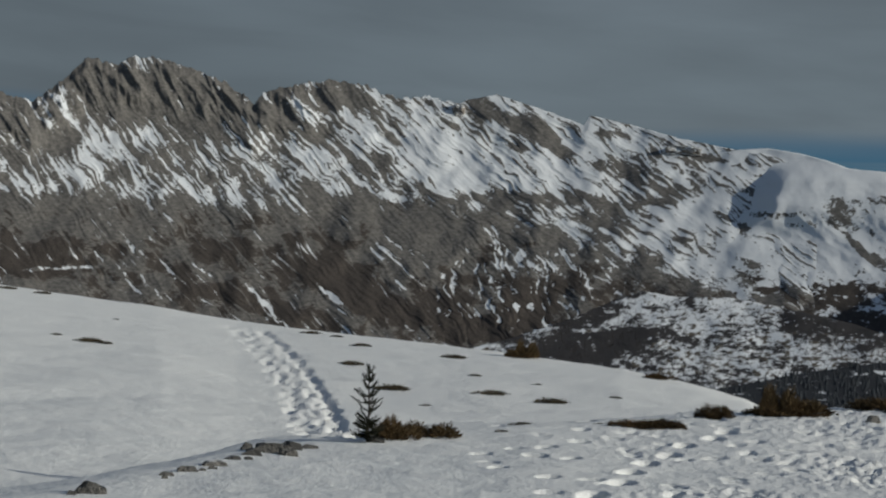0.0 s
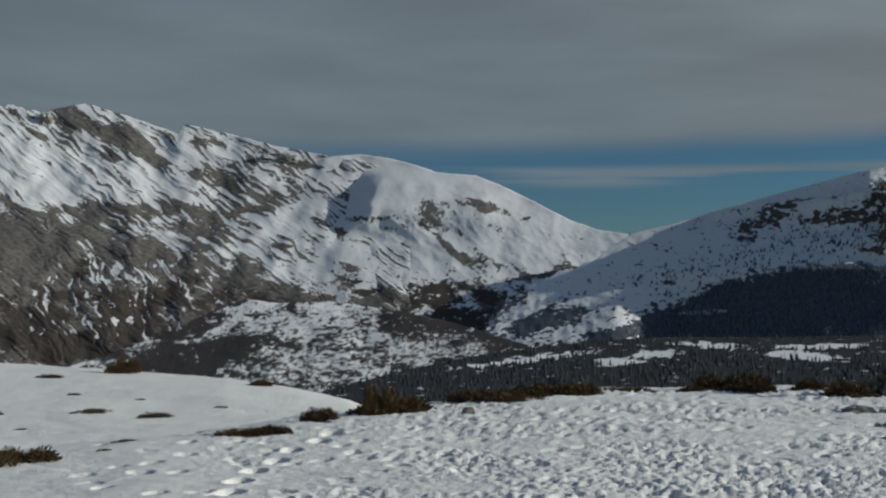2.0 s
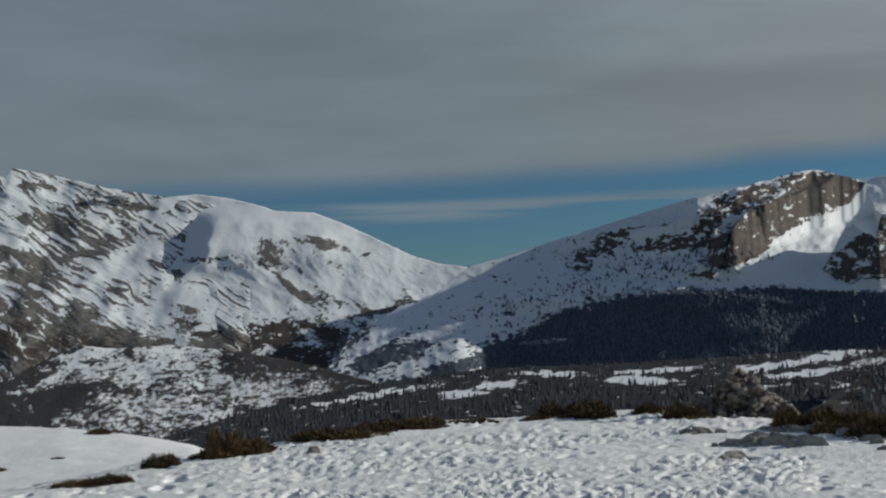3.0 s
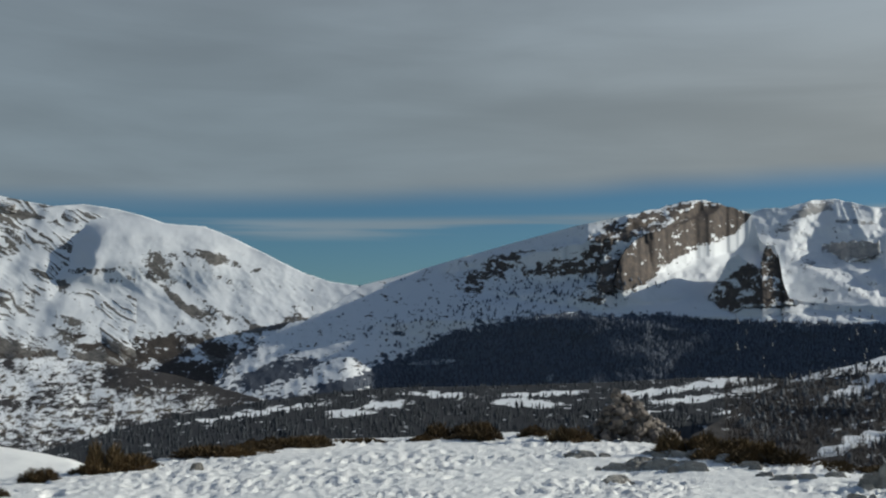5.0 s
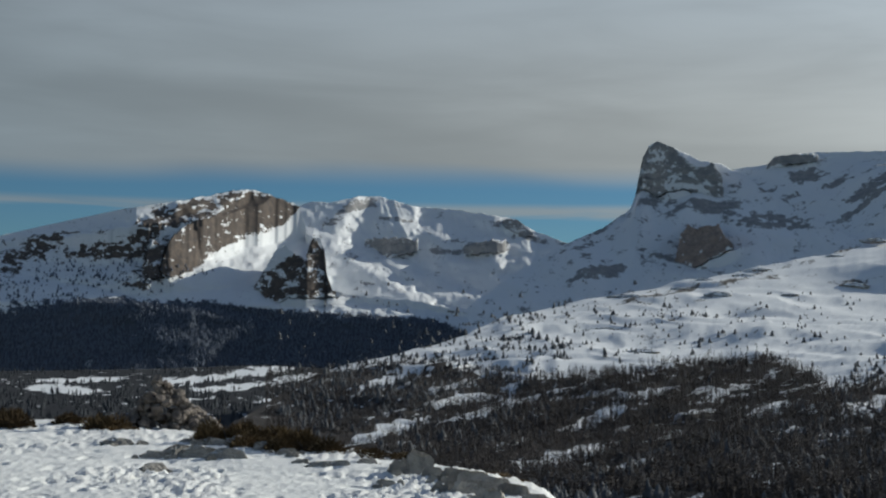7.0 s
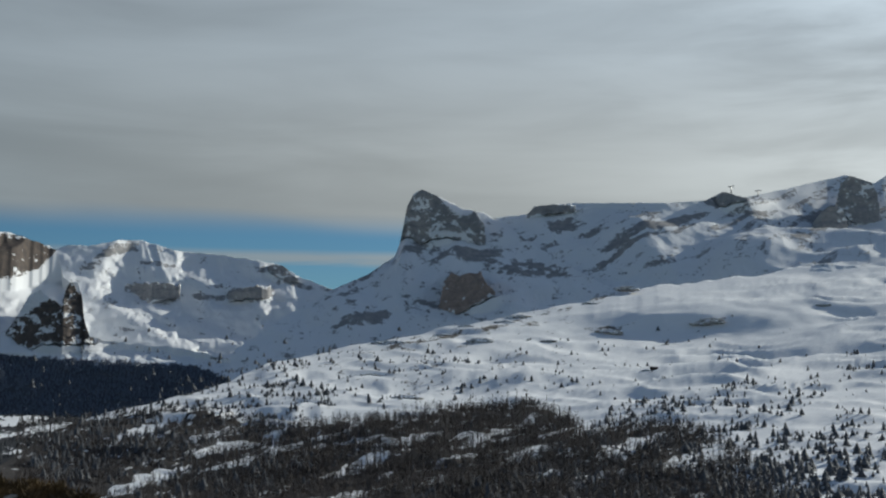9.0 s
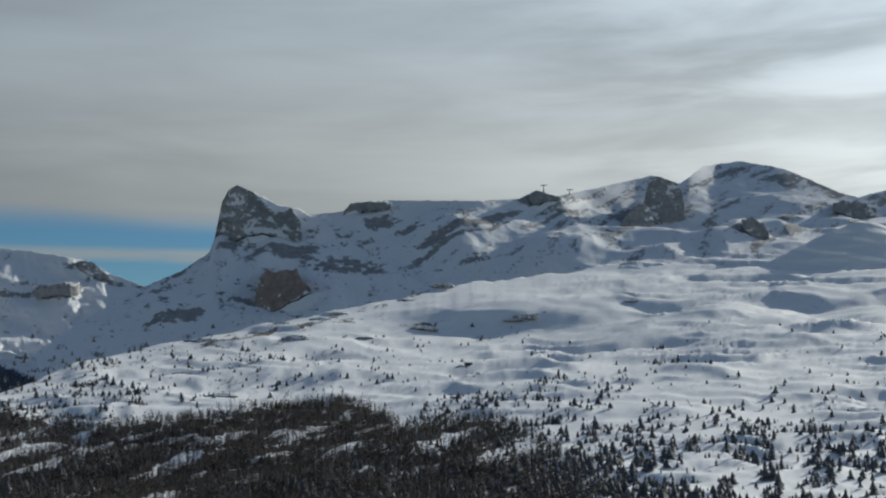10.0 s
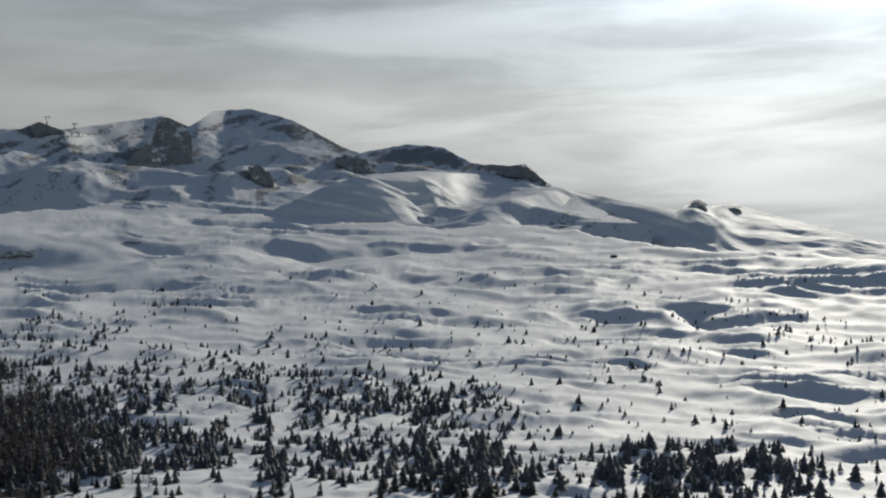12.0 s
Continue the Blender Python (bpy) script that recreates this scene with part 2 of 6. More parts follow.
def perlin(x, y, seed=0):
    """Smooth noise, about -0.7 to 0.7, over arrays."""
    i, j = np.floor(x).astype(np.int64), np.floor(y).astype(np.int64)
    fx, fy = x - i, y - j
    u, v = fx * fx * fx * (fx * (fx * 6 - 15) + 10), fy * fy * fy * (fy * (fy * 6 - 15) + 10)

    def corner(a, b):
        g = SLANT[TABLE[(TABLE[(i + a + seed * 57) & 4095] + j + b + seed * 131) & 4095]]
        return np.cos(g) * (fx - a) + np.sin(g) * (fy - b)

    top = corner(0, 0) * (1 - u) + corner(1, 0) * u
    low = corner(0, 1) * (1 - u) + corner(1, 1) * u
    return top * (1 - v) + low * v


def fbm(x, y, octaves=4, seed=0, gain=0.5):
    total, amp = 0.0, 1.0
    for k in range(octaves):
        total = total + amp * perlin(x * 2 ** k, y * 2 ** k, seed + 11 * k)
        amp *= gain
    return total


def ridged(x, y, octaves=3, seed=0):
    """Sharp crests at 1, rounded troughs near 0."""
    total, amp, norm = 0.0, 1.0, 0.0
    for k in range(octaves):
        total = total + amp * (1 - np.minimum(1, np.abs(perlin(x * 2 ** k, y * 2 ** k, seed + 7 * k)) * 2.2))
        norm += amp
        amp *= 0.5
    return total / norm


def line(pairs):
    """A height line along bearings, from (bearing, value) pairs."""
    a = np.array(pairs, float)
    return lambda x: np.interp(x, a[:, 0], a[:, 1])


def patches(az, el, rows):
    """Sum of soft-edged oval patches: bearing, height, half width, half height, slope of its axis in degrees, amount."""
    total = np.zeros(np.broadcast(az, el).shape)
    for a, e, ra, re, turn, amount in rows:
        c, s = math.cos(radians(turn)), math.sin(radians(turn))
        u, v = ((az - a) * c + (el - e) * s) / ra, (-(az - a) * s + (el - e) * c) / re
        total += amount * np.exp(-np.minimum(60.0, (u * u + v * v) ** 2))
    return total


def smooth(x, a, b):
    t = np.clip((x - a) / (b - a), 0, 1)
    return t * t * (3 - 2 * t)


def grid_mesh(name, pos, mats, maps, closed=False, only=None):
    """A mesh from a grid of places (rows, columns, 3), with point maps by name; only: which of its squares to take."""
    rows, cols = pos.shape[:2]
    idx = np.arange(rows * cols).reshape(rows, cols)
    if closed:
        idx = np.concatenate([idx, idx[:, :1]], 1)
    quads = np.stack([idx[:-1, :-1], idx[:-1, 1:], idx[1:, 1:], idx[1:, :-1]], -1).reshape(-1, 4)
    used = np.arange(rows * cols)
    if only is not None:
        used, quads = np.unique(quads[only.reshape(-1)], return_inverse=True)
        quads = quads.reshape(-1, 4)
    me = bpy.data.meshes.new(name)
    me.vertices.add(len(used))
    me.vertices.foreach_set("co", pos.reshape(-1, 3)[used].reshape(-1).astype(np.float32))
    me.loops.add(quads.size)
    me.loops.foreach_set("vertex_index", quads.reshape(-1).astype(np.int32))
    me.polygons.add(len(quads))
    me.polygons.foreach_set("loop_start", np.arange(0, quads.size, 4, dtype=np.int32))
    me.polygons.foreach_set("use_smooth", np.ones(len(quads), dtype=bool))
    me.update(calc_edges=True)
    for key, values in maps.items():
        me.attributes.new(key, "FLOAT", "POINT").data.foreach_set("value", values.reshape(-1)[used].astype(np.float32))
    for m in mats:
        me.materials.append(m)
    return new(name, me)


def tilts(az, el, rows):
    """Set-backs of a hillside that stay on above and to the right: bearing, height, half width, half height, slope of its axis, turn to the right, flatness."""
    total = np.zeros(np.broadcast(az, el).shape)
    for a, e, ra, re, turn, side, flat in rows:
        c, s = math.cos(radians(turn)), math.sin(radians(turn))
        u, v = (az - a) * c + (el - e) * s, -(az - a) * s + (el - e) * c
        rest = 1 - smooth(u, ra, ra + 14)
        up = 2 * re * smooth(v, -re, re) * smooth(u, -1.4 * ra, -0.5 * ra)
        out = 2 * ra * smooth(u, -ra, ra) * np.exp(-np.minimum(50, (v / re) ** 4 * 0.5))
        total += 54 * rest * (flat * up + side * out)
    return total


def humps(x, y, rows):
    """Rounded ridges in metres of height: bearing, distance, half length, half width, bearing of the axis, height."""
    total = np.zeros(np.broadcast(x, y).shape)
    for a, d, half, wide, turn, high in rows:
        dx, dy = x - d * math.sin(radians(a)), y - d * math.cos(radians(a))
        c, s = math.cos(radians(turn)), math.sin(radians(turn))
        u, v = (dx * s + dy * c) / half, (dx * c - dy * s) / wide
        total += high * np.exp(-np.minimum(50, u * u + np.abs(v) ** 1.6))
    return total


def spurs(x, y):
    """Rounded spurs and hollows of a high snow slope, in metres of height."""
    wx, wy = x + 90 * perlin(x / 420, y / 420, 97), y + 90 * perlin(x / 420, y / 420, 98)
    h = 70 * (ridged(wx / 520, wy / 520, 2, 99) - 0.5) + 26 * fbm(wx / 190, wy / 190, 2, 104)
    return h + 7 * (0.5 - np.abs(perlin(wx / 70, wy / 60, 106)) * 2) + 2.0 * fbm(x / 28, y / 28, 2, 107)


class Face:
    """A rock face standing before a hillside, between a top line and a foot line; it turns at the crest bearing."""

    def __init__(self, top, foot, crest, left, right, lean, bare, seed, proud=0.3, hug=False, label="bare rock face dusted with snow", mat=None):
        self.span, self.label = (top[0][0], top[-1][0]), label
        self.top, self.foot, self.crest, self.left, self.right = line(top), line(foot), crest, left, right
        self.lean, self.bare, self.seed, self.proud, self.hug, self.mat = lean, bare, seed, proud, hug, mat

    def stand(self, az, el, r):
        top = self.top(az) + 0.14 * fbm(az * 3.5, az * 0 + el * 0.3, 3, self.seed)
        foot = self.foot(az) + 0.10 * fbm(az * 4.0, az * 0 + 3, 3, self.seed + 1)
        here = (az > self.span[0]) & (az < self.span[1]) & (el > foot) & (el < top)
        low = np.array([np.interp(f, e, d) for f, e, d in zip(self.foot(az[0]), el.T, r.T)])[None]
        if not self.hug:
            low = 0 * low + np.interp(self.crest, az[0], low[0])
        step = low * math.pi / 180
        off = az - self.crest + 0.25 * fbm(az * 1.2, el * 1.2, 2, self.seed + 2)
        side = np.where(off < 0, self.left * off, self.right * off)
        cracks = self.proud + 0.045 * ridged(az * 1.9 + 0.3 * el, el * 0.5, 2, self.seed + 3) + 0.03 * fbm(az * 4, el * 4, 3, self.seed + 4, 0.5)
        ledge = el * 2.6 + 0.8 * fbm(az * 1.3, el, 2, self.seed + 5)
        ledge = 0.10 * (ledge - np.floor(ledge) - 0.5)
        face = low + step * (self.lean * (el - foot) + side - cracks - ledge)
        snowy = 0.7 * fbm(az * 1.5, el * 2.8, 3, self.seed + 6) + 0.5 * fbm(az * 5, el * 8, 2, self.seed + 7)
        edge = smooth(el, foot - 0.05, foot + 0.30) * 0.6 + 0.4
        if not self.hug:
            # the ground below falls away from the foot of the face
            skirt = low + step * (np.where(az < self.crest, self.left, max(self.right, 0.3)) * (az - self.crest) - self.proud - 0.1 * (foot - el))
            near = smooth(az, self.span[0] - 0.5, self.span[0] + 0.4) * smooth(az, self.span[1] + 1.4, self.span[1] - 0.4)
            r = np.where(el <= foot, r - near * np.maximum(r - skirt, 0), r)
        return r, face, np.where(here, self.bare * edge * (1 + 1.2 * snowy), 0.0), here


def shell(name, front, rear, squares, mat, maps):
    """A closed mesh between two grids, over the squares given."""
    n = front.shape[0] * front.shape[1]
    idx = np.arange(n).reshape(front.shape[:2])
    near = np.stack([idx[:-1, :-1], idx[:-1, 1:], idx[1:, 1:], idx[1:, :-1]], -1)[squares]
    edges = np.concatenate([near[:, [k, (k + 1) % 4]] for k in range(4)])
    key = np.sort(edges, 1)
    _, first, count = np.unique(key, axis=0, return_index=True, return_counts=True)
    rim = edges[first[count == 1]]
    quads = np.concatenate([near, near[:, ::-1] + n, np.stack([rim[:, 1], rim[:, 0], rim[:, 0] + n, rim[:, 1] + n], -1)])
    used, quads = np.unique(quads, return_inverse=True)
    quads = quads.reshape(-1, 4)
    me = bpy.data.meshes.new(name)
    me.from_pydata(np.concatenate([front.reshape(-1, 3), rear.reshape(-1, 3)])[used].tolist(), [], quads.tolist())
    me.polygons.foreach_set("use_smooth", np.arange(len(quads)) < 2 * len(near))
    for k, values in maps.items():
        me.attributes.new(k, "FLOAT", "POINT").data.foreach_set("value", np.tile(values.reshape(-1), 2)[used].astype(np.float32))
    me.materials.append(mat)
    return new(name, me)


class Hill:
    """A mountainside seen from the knoll: distance as a function of bearing and height, closed by a far side."""

    def __init__(self, name, span, cols, rows, foot, top, distance, relief, maps, mat, back=500.0, base=-420.0, fold=None, faces=()):
        az = np.linspace(*span, cols)
        hi, lo = top(az), foot(az)
        u = np.linspace(0, 1, rows)[:, None]
        el = lo + (hi - lo) * u
        A = np.broadcast_to(az, el.shape)
        plain_r = distance(A, el, u + 0 * el)
        r = plain_r + relief(A, el, u + 0 * el, plain_r)
        # no overhangs: every step up also goes back a little
        r = np.minimum(np.maximum.accumulate(r - 0.15 * plain_r, axis=0) + 0.15 * plain_r, 4750.0)
        lifted = lambda p: fold(p[..., 0], p[..., 1]) * smooth(u, 0, 0.1) * smooth(1 - u, 0, 0.22) if fold else 0.0
        bare, which, labels, heads = 0 * el, np.full(el.shape, -1), [], []
        for face in faces:
            back_r, face_r, there, here = face.stand(A, el, r)
            if face.hug:
                r = np.where(here, np.minimum(r, face_r), r)
                bare = np.maximum(bare, there)
                which[here] = len(labels)
                labels.append(face.label)
            else:
                r = back_r
                heads.append((face, face_r, there, here & (face_r < r)))
        self.az, self.lo, self.hi, self.r = az, lo, hi, r
        pos = self.places(A, el, r)
        pos[..., 2] += lifted(pos)
        # skirt below and far side behind
        skirt = pos[:1].copy()
        skirt[..., 2] = np.minimum(base, skirt[..., 2] - 20)
        behind = []
        for k, drop in ((0.06, 0.02), (0.25, 0.2), (0.6, 0.6), (1.0, 1.0)):
            rr = np.minimum(r[-1:] + back * k, 4930.0)
            p = self.places(A[-1:], el[-1:], rr)
            p[..., 2] = pos[-1:, :, 2] + (base - pos[-1:, :, 2]) * drop
            behind.append(p)
        pos = np.concatenate([skirt, pos] + behind, 0)
        maps = maps(A, el, u + 0 * el)
        maps["rock"] = maps["rock"] + bare
        full = {k: np.concatenate([v[:1], v] + [v[-1:]] * 4, 0) for k, v in maps.items()}
        which = np.concatenate([np.full((1, cols), -1), which, np.full((4, cols), -1)], 0)
        corners = np.stack([which[:-1, :-1], which[:-1, 1:], which[1:, 1:], which[1:, :-1]])
        own = np.where((corners == corners[0]).all(0), corners[0], -1)
        self.ob = grid_mesh(name, pos, [mat], full, only=own < 0)
        for k, label in enumerate(labels):
            if (own == k).any():
                piece = grid_mesh("rock_face", pos, [mat], full, only=own == k)
                piece.parent = self.ob
                tagged(piece, label)
        rock = full["rock"][1:-4]
        for face, face_r, there, here in heads:
            squares = here[:-1, :-1] & here[:-1, 1:] & here[1:, 1:] & here[1:, :-1]
            if squares.any():
                # a solid head: front and back joined round the rim
                front = self.places(A, el, face_r)
                rise = lifted(front)
                front[..., 2] += rise
                deep = np.maximum(face_r + 45, np.minimum(r + 10, face_r + 140))
                rear = self.places(A, el, deep)
                rear[..., 2] += rise
                piece = shell("rock_face", front, rear, squares, face.mat or mat, {"rock": rock + there, "wood": 0 * el - 0.3})
                piece.parent = self.ob
                tagged(piece, face.label)

    @staticmethod
    def places(az, el, r):
        a = np.radians(az)
        return np.stack([r * np.sin(a), r * np.cos(a), EYE + r * np.tan(np.radians(el))], -1)

    def at(self, az, el):
        """Places on the hillside at those bearings and heights."""
        ca = np.clip((az - self.az[0]) / (self.az[-1] - self.az[0]) * (len(self.az) - 1), 0, len(self.az) - 1.001)
        lo, hi = np.interp(az, self.az, self.lo), np.interp(az, self.az, self.hi)
        cu = np.clip((el - lo) / (hi - lo) * (len(self.r) - 1), 0, len(self.r) - 1.001)
        i, j = cu.astype(int), ca.astype(int)
        fi, fj = cu - i, ca - j
        r = (self.r[i, j] * (1 - fi) + self.r[i + 1, j] * fi) * (1 - fj) + (self.r[i, j + 1] * (1 - fi) + self.r[i + 1, j + 1] * fi) * fj
        return self.places(az, el, r)


def benches(az, el, rows):
    """Change of distance for steeper faces (negative) and flatter benches: bearing, height, half width, half height, slope of its axis, amount per degree."""
    total = np.zeros(np.broadcast(az, el).shape)
    for a, e, ra, re, turn, amount in rows:
        c, s = math.cos(radians(turn)), math.sin(radians(turn))
        u, v = ((az - a) * c + (el - e) * s) / ra, (-(az - a) * s + (el - e) * c) / re
        total += amount * re * v * np.exp(-np.minimum(60.0, 1.1 * u * u + v * v * 0.8))
    return total


def across(az, el, turn):
    """Coordinates across and along streaks that fall to the right at that angle."""
    t = np.radians(turn)
    return az * np.sin(t) + el * np.cos(t), az * np.cos(t) - el * np.sin(t)


# ---- the limestone ridge ----
RIDGE_LINE = line([(-26, 6.3), (-18.5, 6.5), (-17.2, 6.17), (-16.2, 7.05), (-15.1, 8.18), (-13.9, 7.92), (-13.5, 8.29), (-12.5, 8.39),
                   (-10.9, 8.02), (-9.5, 7.53), (-8.25, 6.78), (-7.7, 7.29), (-6.6, 7.59), (-5.0, 7.91), (-3.5, 7.75), (-2.3, 7.27),
                   (-0.85, 7.4), (0.4, 7.17), (0.72, 7.4), (2.0, 7.69), (4.0, 7.12), (5.55, 6.6), (5.75, 6.5), (6.0, 6.94), (7.8, 6.59), (9.7, 6.1),
                   (12.05, 5.68), (13.4, 5.5), (16, 4.6)])


def ridge_top(az):
    crag = smooth(az, 1.5, -1.0) * 0.8 + 0.12
    return RIDGE_LINE(az) + crag * (0.20 * fbm(az * 2.6, 0 * az + 3.1, 4, 5, 0.6) + 0.10)


STREAK_AZ = np.linspace(-30, 30, 601)
STREAK_S = np.cumsum(np.sin(np.radians(np.interp(STREAK_AZ, [-18, -8, 0, 10], [54, 44, 37, 33])))) * 0.1


def ridge_streak(az, el):
    turn = np.interp(az, [-18, -8, 0, 10], [54, 44, 37, 33])
    wa, we = az + 0.22 * fbm(az * 0.9, el * 0.9, 3, 21), el + 0.22 * fbm(az * 0.9, el * 0.9, 3, 22)
    # the gullies lie flatter towards the right
    t = np.radians(turn)
    s = np.interp(az, STREAK_AZ, STREAK_S) + (wa - az) * np.sin(t) + we * np.cos(t)
    a = wa * np.cos(t) - we * np.sin(t)
    # broad ribs, and gullies that come and go between them
    waver = 0.18 * fbm(az * 0.7, el * 0.7, 3, 34)
    rib = 0.5 * ridged(s * 1.3 + waver, a * 0.22, 2, 31) + 0.5 * ridged(s * 4.4 + 2 * waver, a * 0.36, 3, 32)
    return rib, 1.05 * fbm(s * 7.0 + 2 * waver, a * 0.6, 2, 33, 0.8) + 0.25 * fbm(az * 6, el * 6, 2, 35, 0.7)


def gullies(az, el):
    """Branching wash-outs in the bare lower slopes."""
    wa = az + 0.5 * fbm(az * 0.9, el * 1.2, 3, 48)
    return ridged(wa * 1.9 + el * 0.9, el * 0.5 - az * 0.1, 3, 47)


def ridge_relief(az, el, u, r):
    rib, fine = ridge_streak(az, el)
    strong = smooth(az, 13, 2) * 0.65 + 0.35
    out = -(rib - 0.5) * 9 * strong - fine * 1.2
    out += 26 * fbm(az * 0.45, el * 0.5, 3, 41)
    crag = smooth(el, RIDGE_LINE(az) - 2.6, RIDGE_LINE(az) - 0.8) * smooth(az, -3, -7)
    out -= crag * (46 * ridged(az * 0.62 + el * 0.55, el * 0.25, 2, 44) + 14 * ridged(az * 2.1 + el * 0.9, el * 0.6, 3, 45))
    gully = smooth(az, -3, 0) * smooth(el, 2.2, 0.8) * smooth(az, 8, 5)
    out += gully * 2.5 * smooth(gullies(az, el), 0.55, 0.9)
    return out * smooth(u, 0, 0.05) * (1 - 0.5 * smooth(u, 0.96, 1))


def ridge_maps(az, el, u):
    rib, fine = ridge_streak(az, el)
    below = RIDGE_LINE(az) - el
    snow_line = np.interp(az, [-20, -12, -6, -2, 1, 5, 8.3, 12], [1.9, 1.9, 2.25, 2.75, 2.35, 1.8, 0.8, -0.2]) + 0.35 * fbm(az * 1.1, el, 3, 51)
    low = smooth(el + 1.5 * fine, snow_line + 0.9, snow_line - 0.8)
    left = smooth(az, 0, -6)
    bias = 0.26 + 0.13 * smooth(az, -2, 0) * smooth(az, 11, 8) * smooth(el, 4.4, 3.4) + 0.20 * left - 0.12 * smooth(az, -1, 3) + 0.16 * smooth(az, 0, -5) * smooth(below, 2.0, 0.4)
    rock = bias + 0.05 + (rib - 0.50) * (1.2 - 0.4 * smooth(az, -3, 1)) + fine * 0.95 + low * 0.66 + 0.42 * fbm(az * 0.6, el * 0.9, 3, 53)
    wa, we = az + 0.3 * fbm(az * 1.6, el * 1.6, 3, 36), el + 0.2 * fbm(az * 1.9, el * 1.9, 3, 37)
    # rock heads along the crest, fans of snow below them, bare scree lower down;
    #     the narrow upright patch at bearing -7.3 paints a dark shade as rock
    rock += patches(wa, we, [(-14.9, 7.16, 1.33, 0.93, -52, 0.5), (-12.4, 6.75, 1.24, 1.56, -62, 0.42), (-10, 7.15, 1.56, 0.67, -24, 0.45), (-9.4, 6.01, 1.33, 0.67, -12, 0.35), (-7.3, 6.37, 0.4, 1.07, 73, 0.5), (-4.7, 7.15, 0.98, 0.36, -12, 0.5), (-2.9, 6.72, 0.89, 0.4, -27, 0.4), (-18, 6.11, 0.89, 0.44, -22, 0.4), (-1.1, 7.28, 0.67, 0.18, -12, 0.4), (1.8, 6.92, 1.33, 0.31, -27, 0.5), (4, 6.17, 1.33, 0.4, -40, 0.5), (-16.4, 4.74, 0.44, 0.89, 58, 0.3), (-5.6, 5.63, 0.36, 0.8, -52, 0.4)])
    rock += patches(wa, we, [(-14.8, 3.92, 0.98, 1.33, -62, -0.25), (-16.1, 6.83, 0.67, 0.31, 38, -0.28), (-10.9, 2.86, 0.98, 0.89, -50, -0.25), (-8.4, 4.53, 1.78, 0.49, -7, -0.22), (-11.1, 6.73, 0.36, 0.76, -62, -0.28), (-4.2, 6.06, 1.33, 0.44, -37, -0.28), (-1.8, 5.82, 2.67, 0.76, -34, -0.28), (-5.5, 4.2, 2.22, 0.58, -42, -0.19), (0.7, 4.97, 2.44, 0.89, -32, -0.17), (5, 4.66, 1.33, 0.44, -22, -0.17), (-2.4, 3.16, 1.33, 0.31, -22, -0.22), (-13, 3.1, 0.67, 0.44, -42, -0.17)])
    rock += patches(wa, we, [(-1.1, 1.89, 3.33, 0.89, -16, 0.45), (-16.9, 1.26, 2, 1.11, -2, 0.3), (-10.3, 0.88, 2, 0.89, -22, 0.35), (2, 3.29, 0.89, 0.27, -7, 0.4), (4.1, 3.47, 1.11, 0.22, -10, 0.45), (-4.4, 1.14, 1.33, 0.67, -32, 0.3)])
    rock += patches(az, el, [(-12.2, 6.5, 3.4, 0.9, -18, 0.30), (-17.5, 5.6, 1.5, 0.8, -30, 0.2), (-4.2, 7.3, 1.5, 0.30, -8, 0.5),
                             (-7.2, 6.3, 0.35, 0.9, 10, 0.5), (-2.2, 5.7, 0.5, 0.35, -40, 0.4), (-4.6, 5.2, 1.9, 0.32, -38, 0.4),
                             (2.0, 6.75, 1.9, 0.34, -17, 0.6), (4.2, 5.9, 1.5, 0.40, -28, 0.55), (2.8, 5.6, 0.5, 0.22, -20, 0.4)])
    rock += patches(az, el, [(6.9, 6.2, 0.75, 0.16, -6, 0.7),
                             (9.6, 5.75, 1.6, 0.18, -22, 0.8), (11.3, 5.25, 0.9, 0.16, -12, 0.75), (8.2, 4.5, 1.6, 0.42, -16, 0.62)])
    rock += patches(az, el, [(6.6, 3.4, 1.4, 0.3, -12, 0.4), (10.0, 1.86, 0.5, 0.14, 0, 0.6), (0.9, 3.4, 0.8, 0.2, -10, 0.4), (3.0, 3.45, 1.1, 0.22, -8, 0.45), (9.5, 3.75, 1.6, 0.4, 16, 0.5),
                             (4.5, 3.25, 0.9, 0.25, -10, 0.5), (6.3, 2.55, 1.2, 0.25, -8, 0.4), (2.5, 3.1, 0.6, 0.2, 0, 0.35),
                             (-6.0, 6.6, 0.7, 0.55, -35, -0.35), (-3.8, 6.4, 1.5, 0.35, -42, -0.4), (0.2, 5.4, 2.6, 0.9, -36, -0.28),
                             (-15.0, 5.2, 0.9, 0.7, -50, -0.22), (10.6, 3.0, 1.6, 0.5, 20, -0.4)])
    wood = low * (0.36 + 0.22 * smooth(az, -2, 1) * smooth(el, 1.2, 0.2) + 0.6 * fbm(az * 0.8, el * 1.2, 4, 55)) + low * left * 0.10
    wood += patches(az, el, [(-4.4, -0.6, 2.4, 0.6, -30, 0.6), (-8, -1.4, 2.5, 0.5, -15, 0.35), (-16.5, 0.0, 1.6, 0.9, 0, 0.42), (-9.3, 0.8, 1.5, 0.9, -20, 0.3),
                             (0.6, -1.6, 2.2, 0.45, -30, 0.45), (3.4, -1.2, 0.9, 0.7, -50, 0.5), (-0.8, 1.3, 2.2, 0.8, -10, -0.5)])
    wood += patches(wa, we, [(-3.6, -0.73, 2.44, 0.8, -22, 0.55), (-0.4, -1.94, 3.33, 0.58, -10, 0.5), (-4.5, 0.37, 1.33, 0.27, -10, 0.4), (2.9, -1.9, 1.56, 0.31, 0, 0.45), (-5.6, -2.57, 1.78, 0.67, 0, 0.3)])
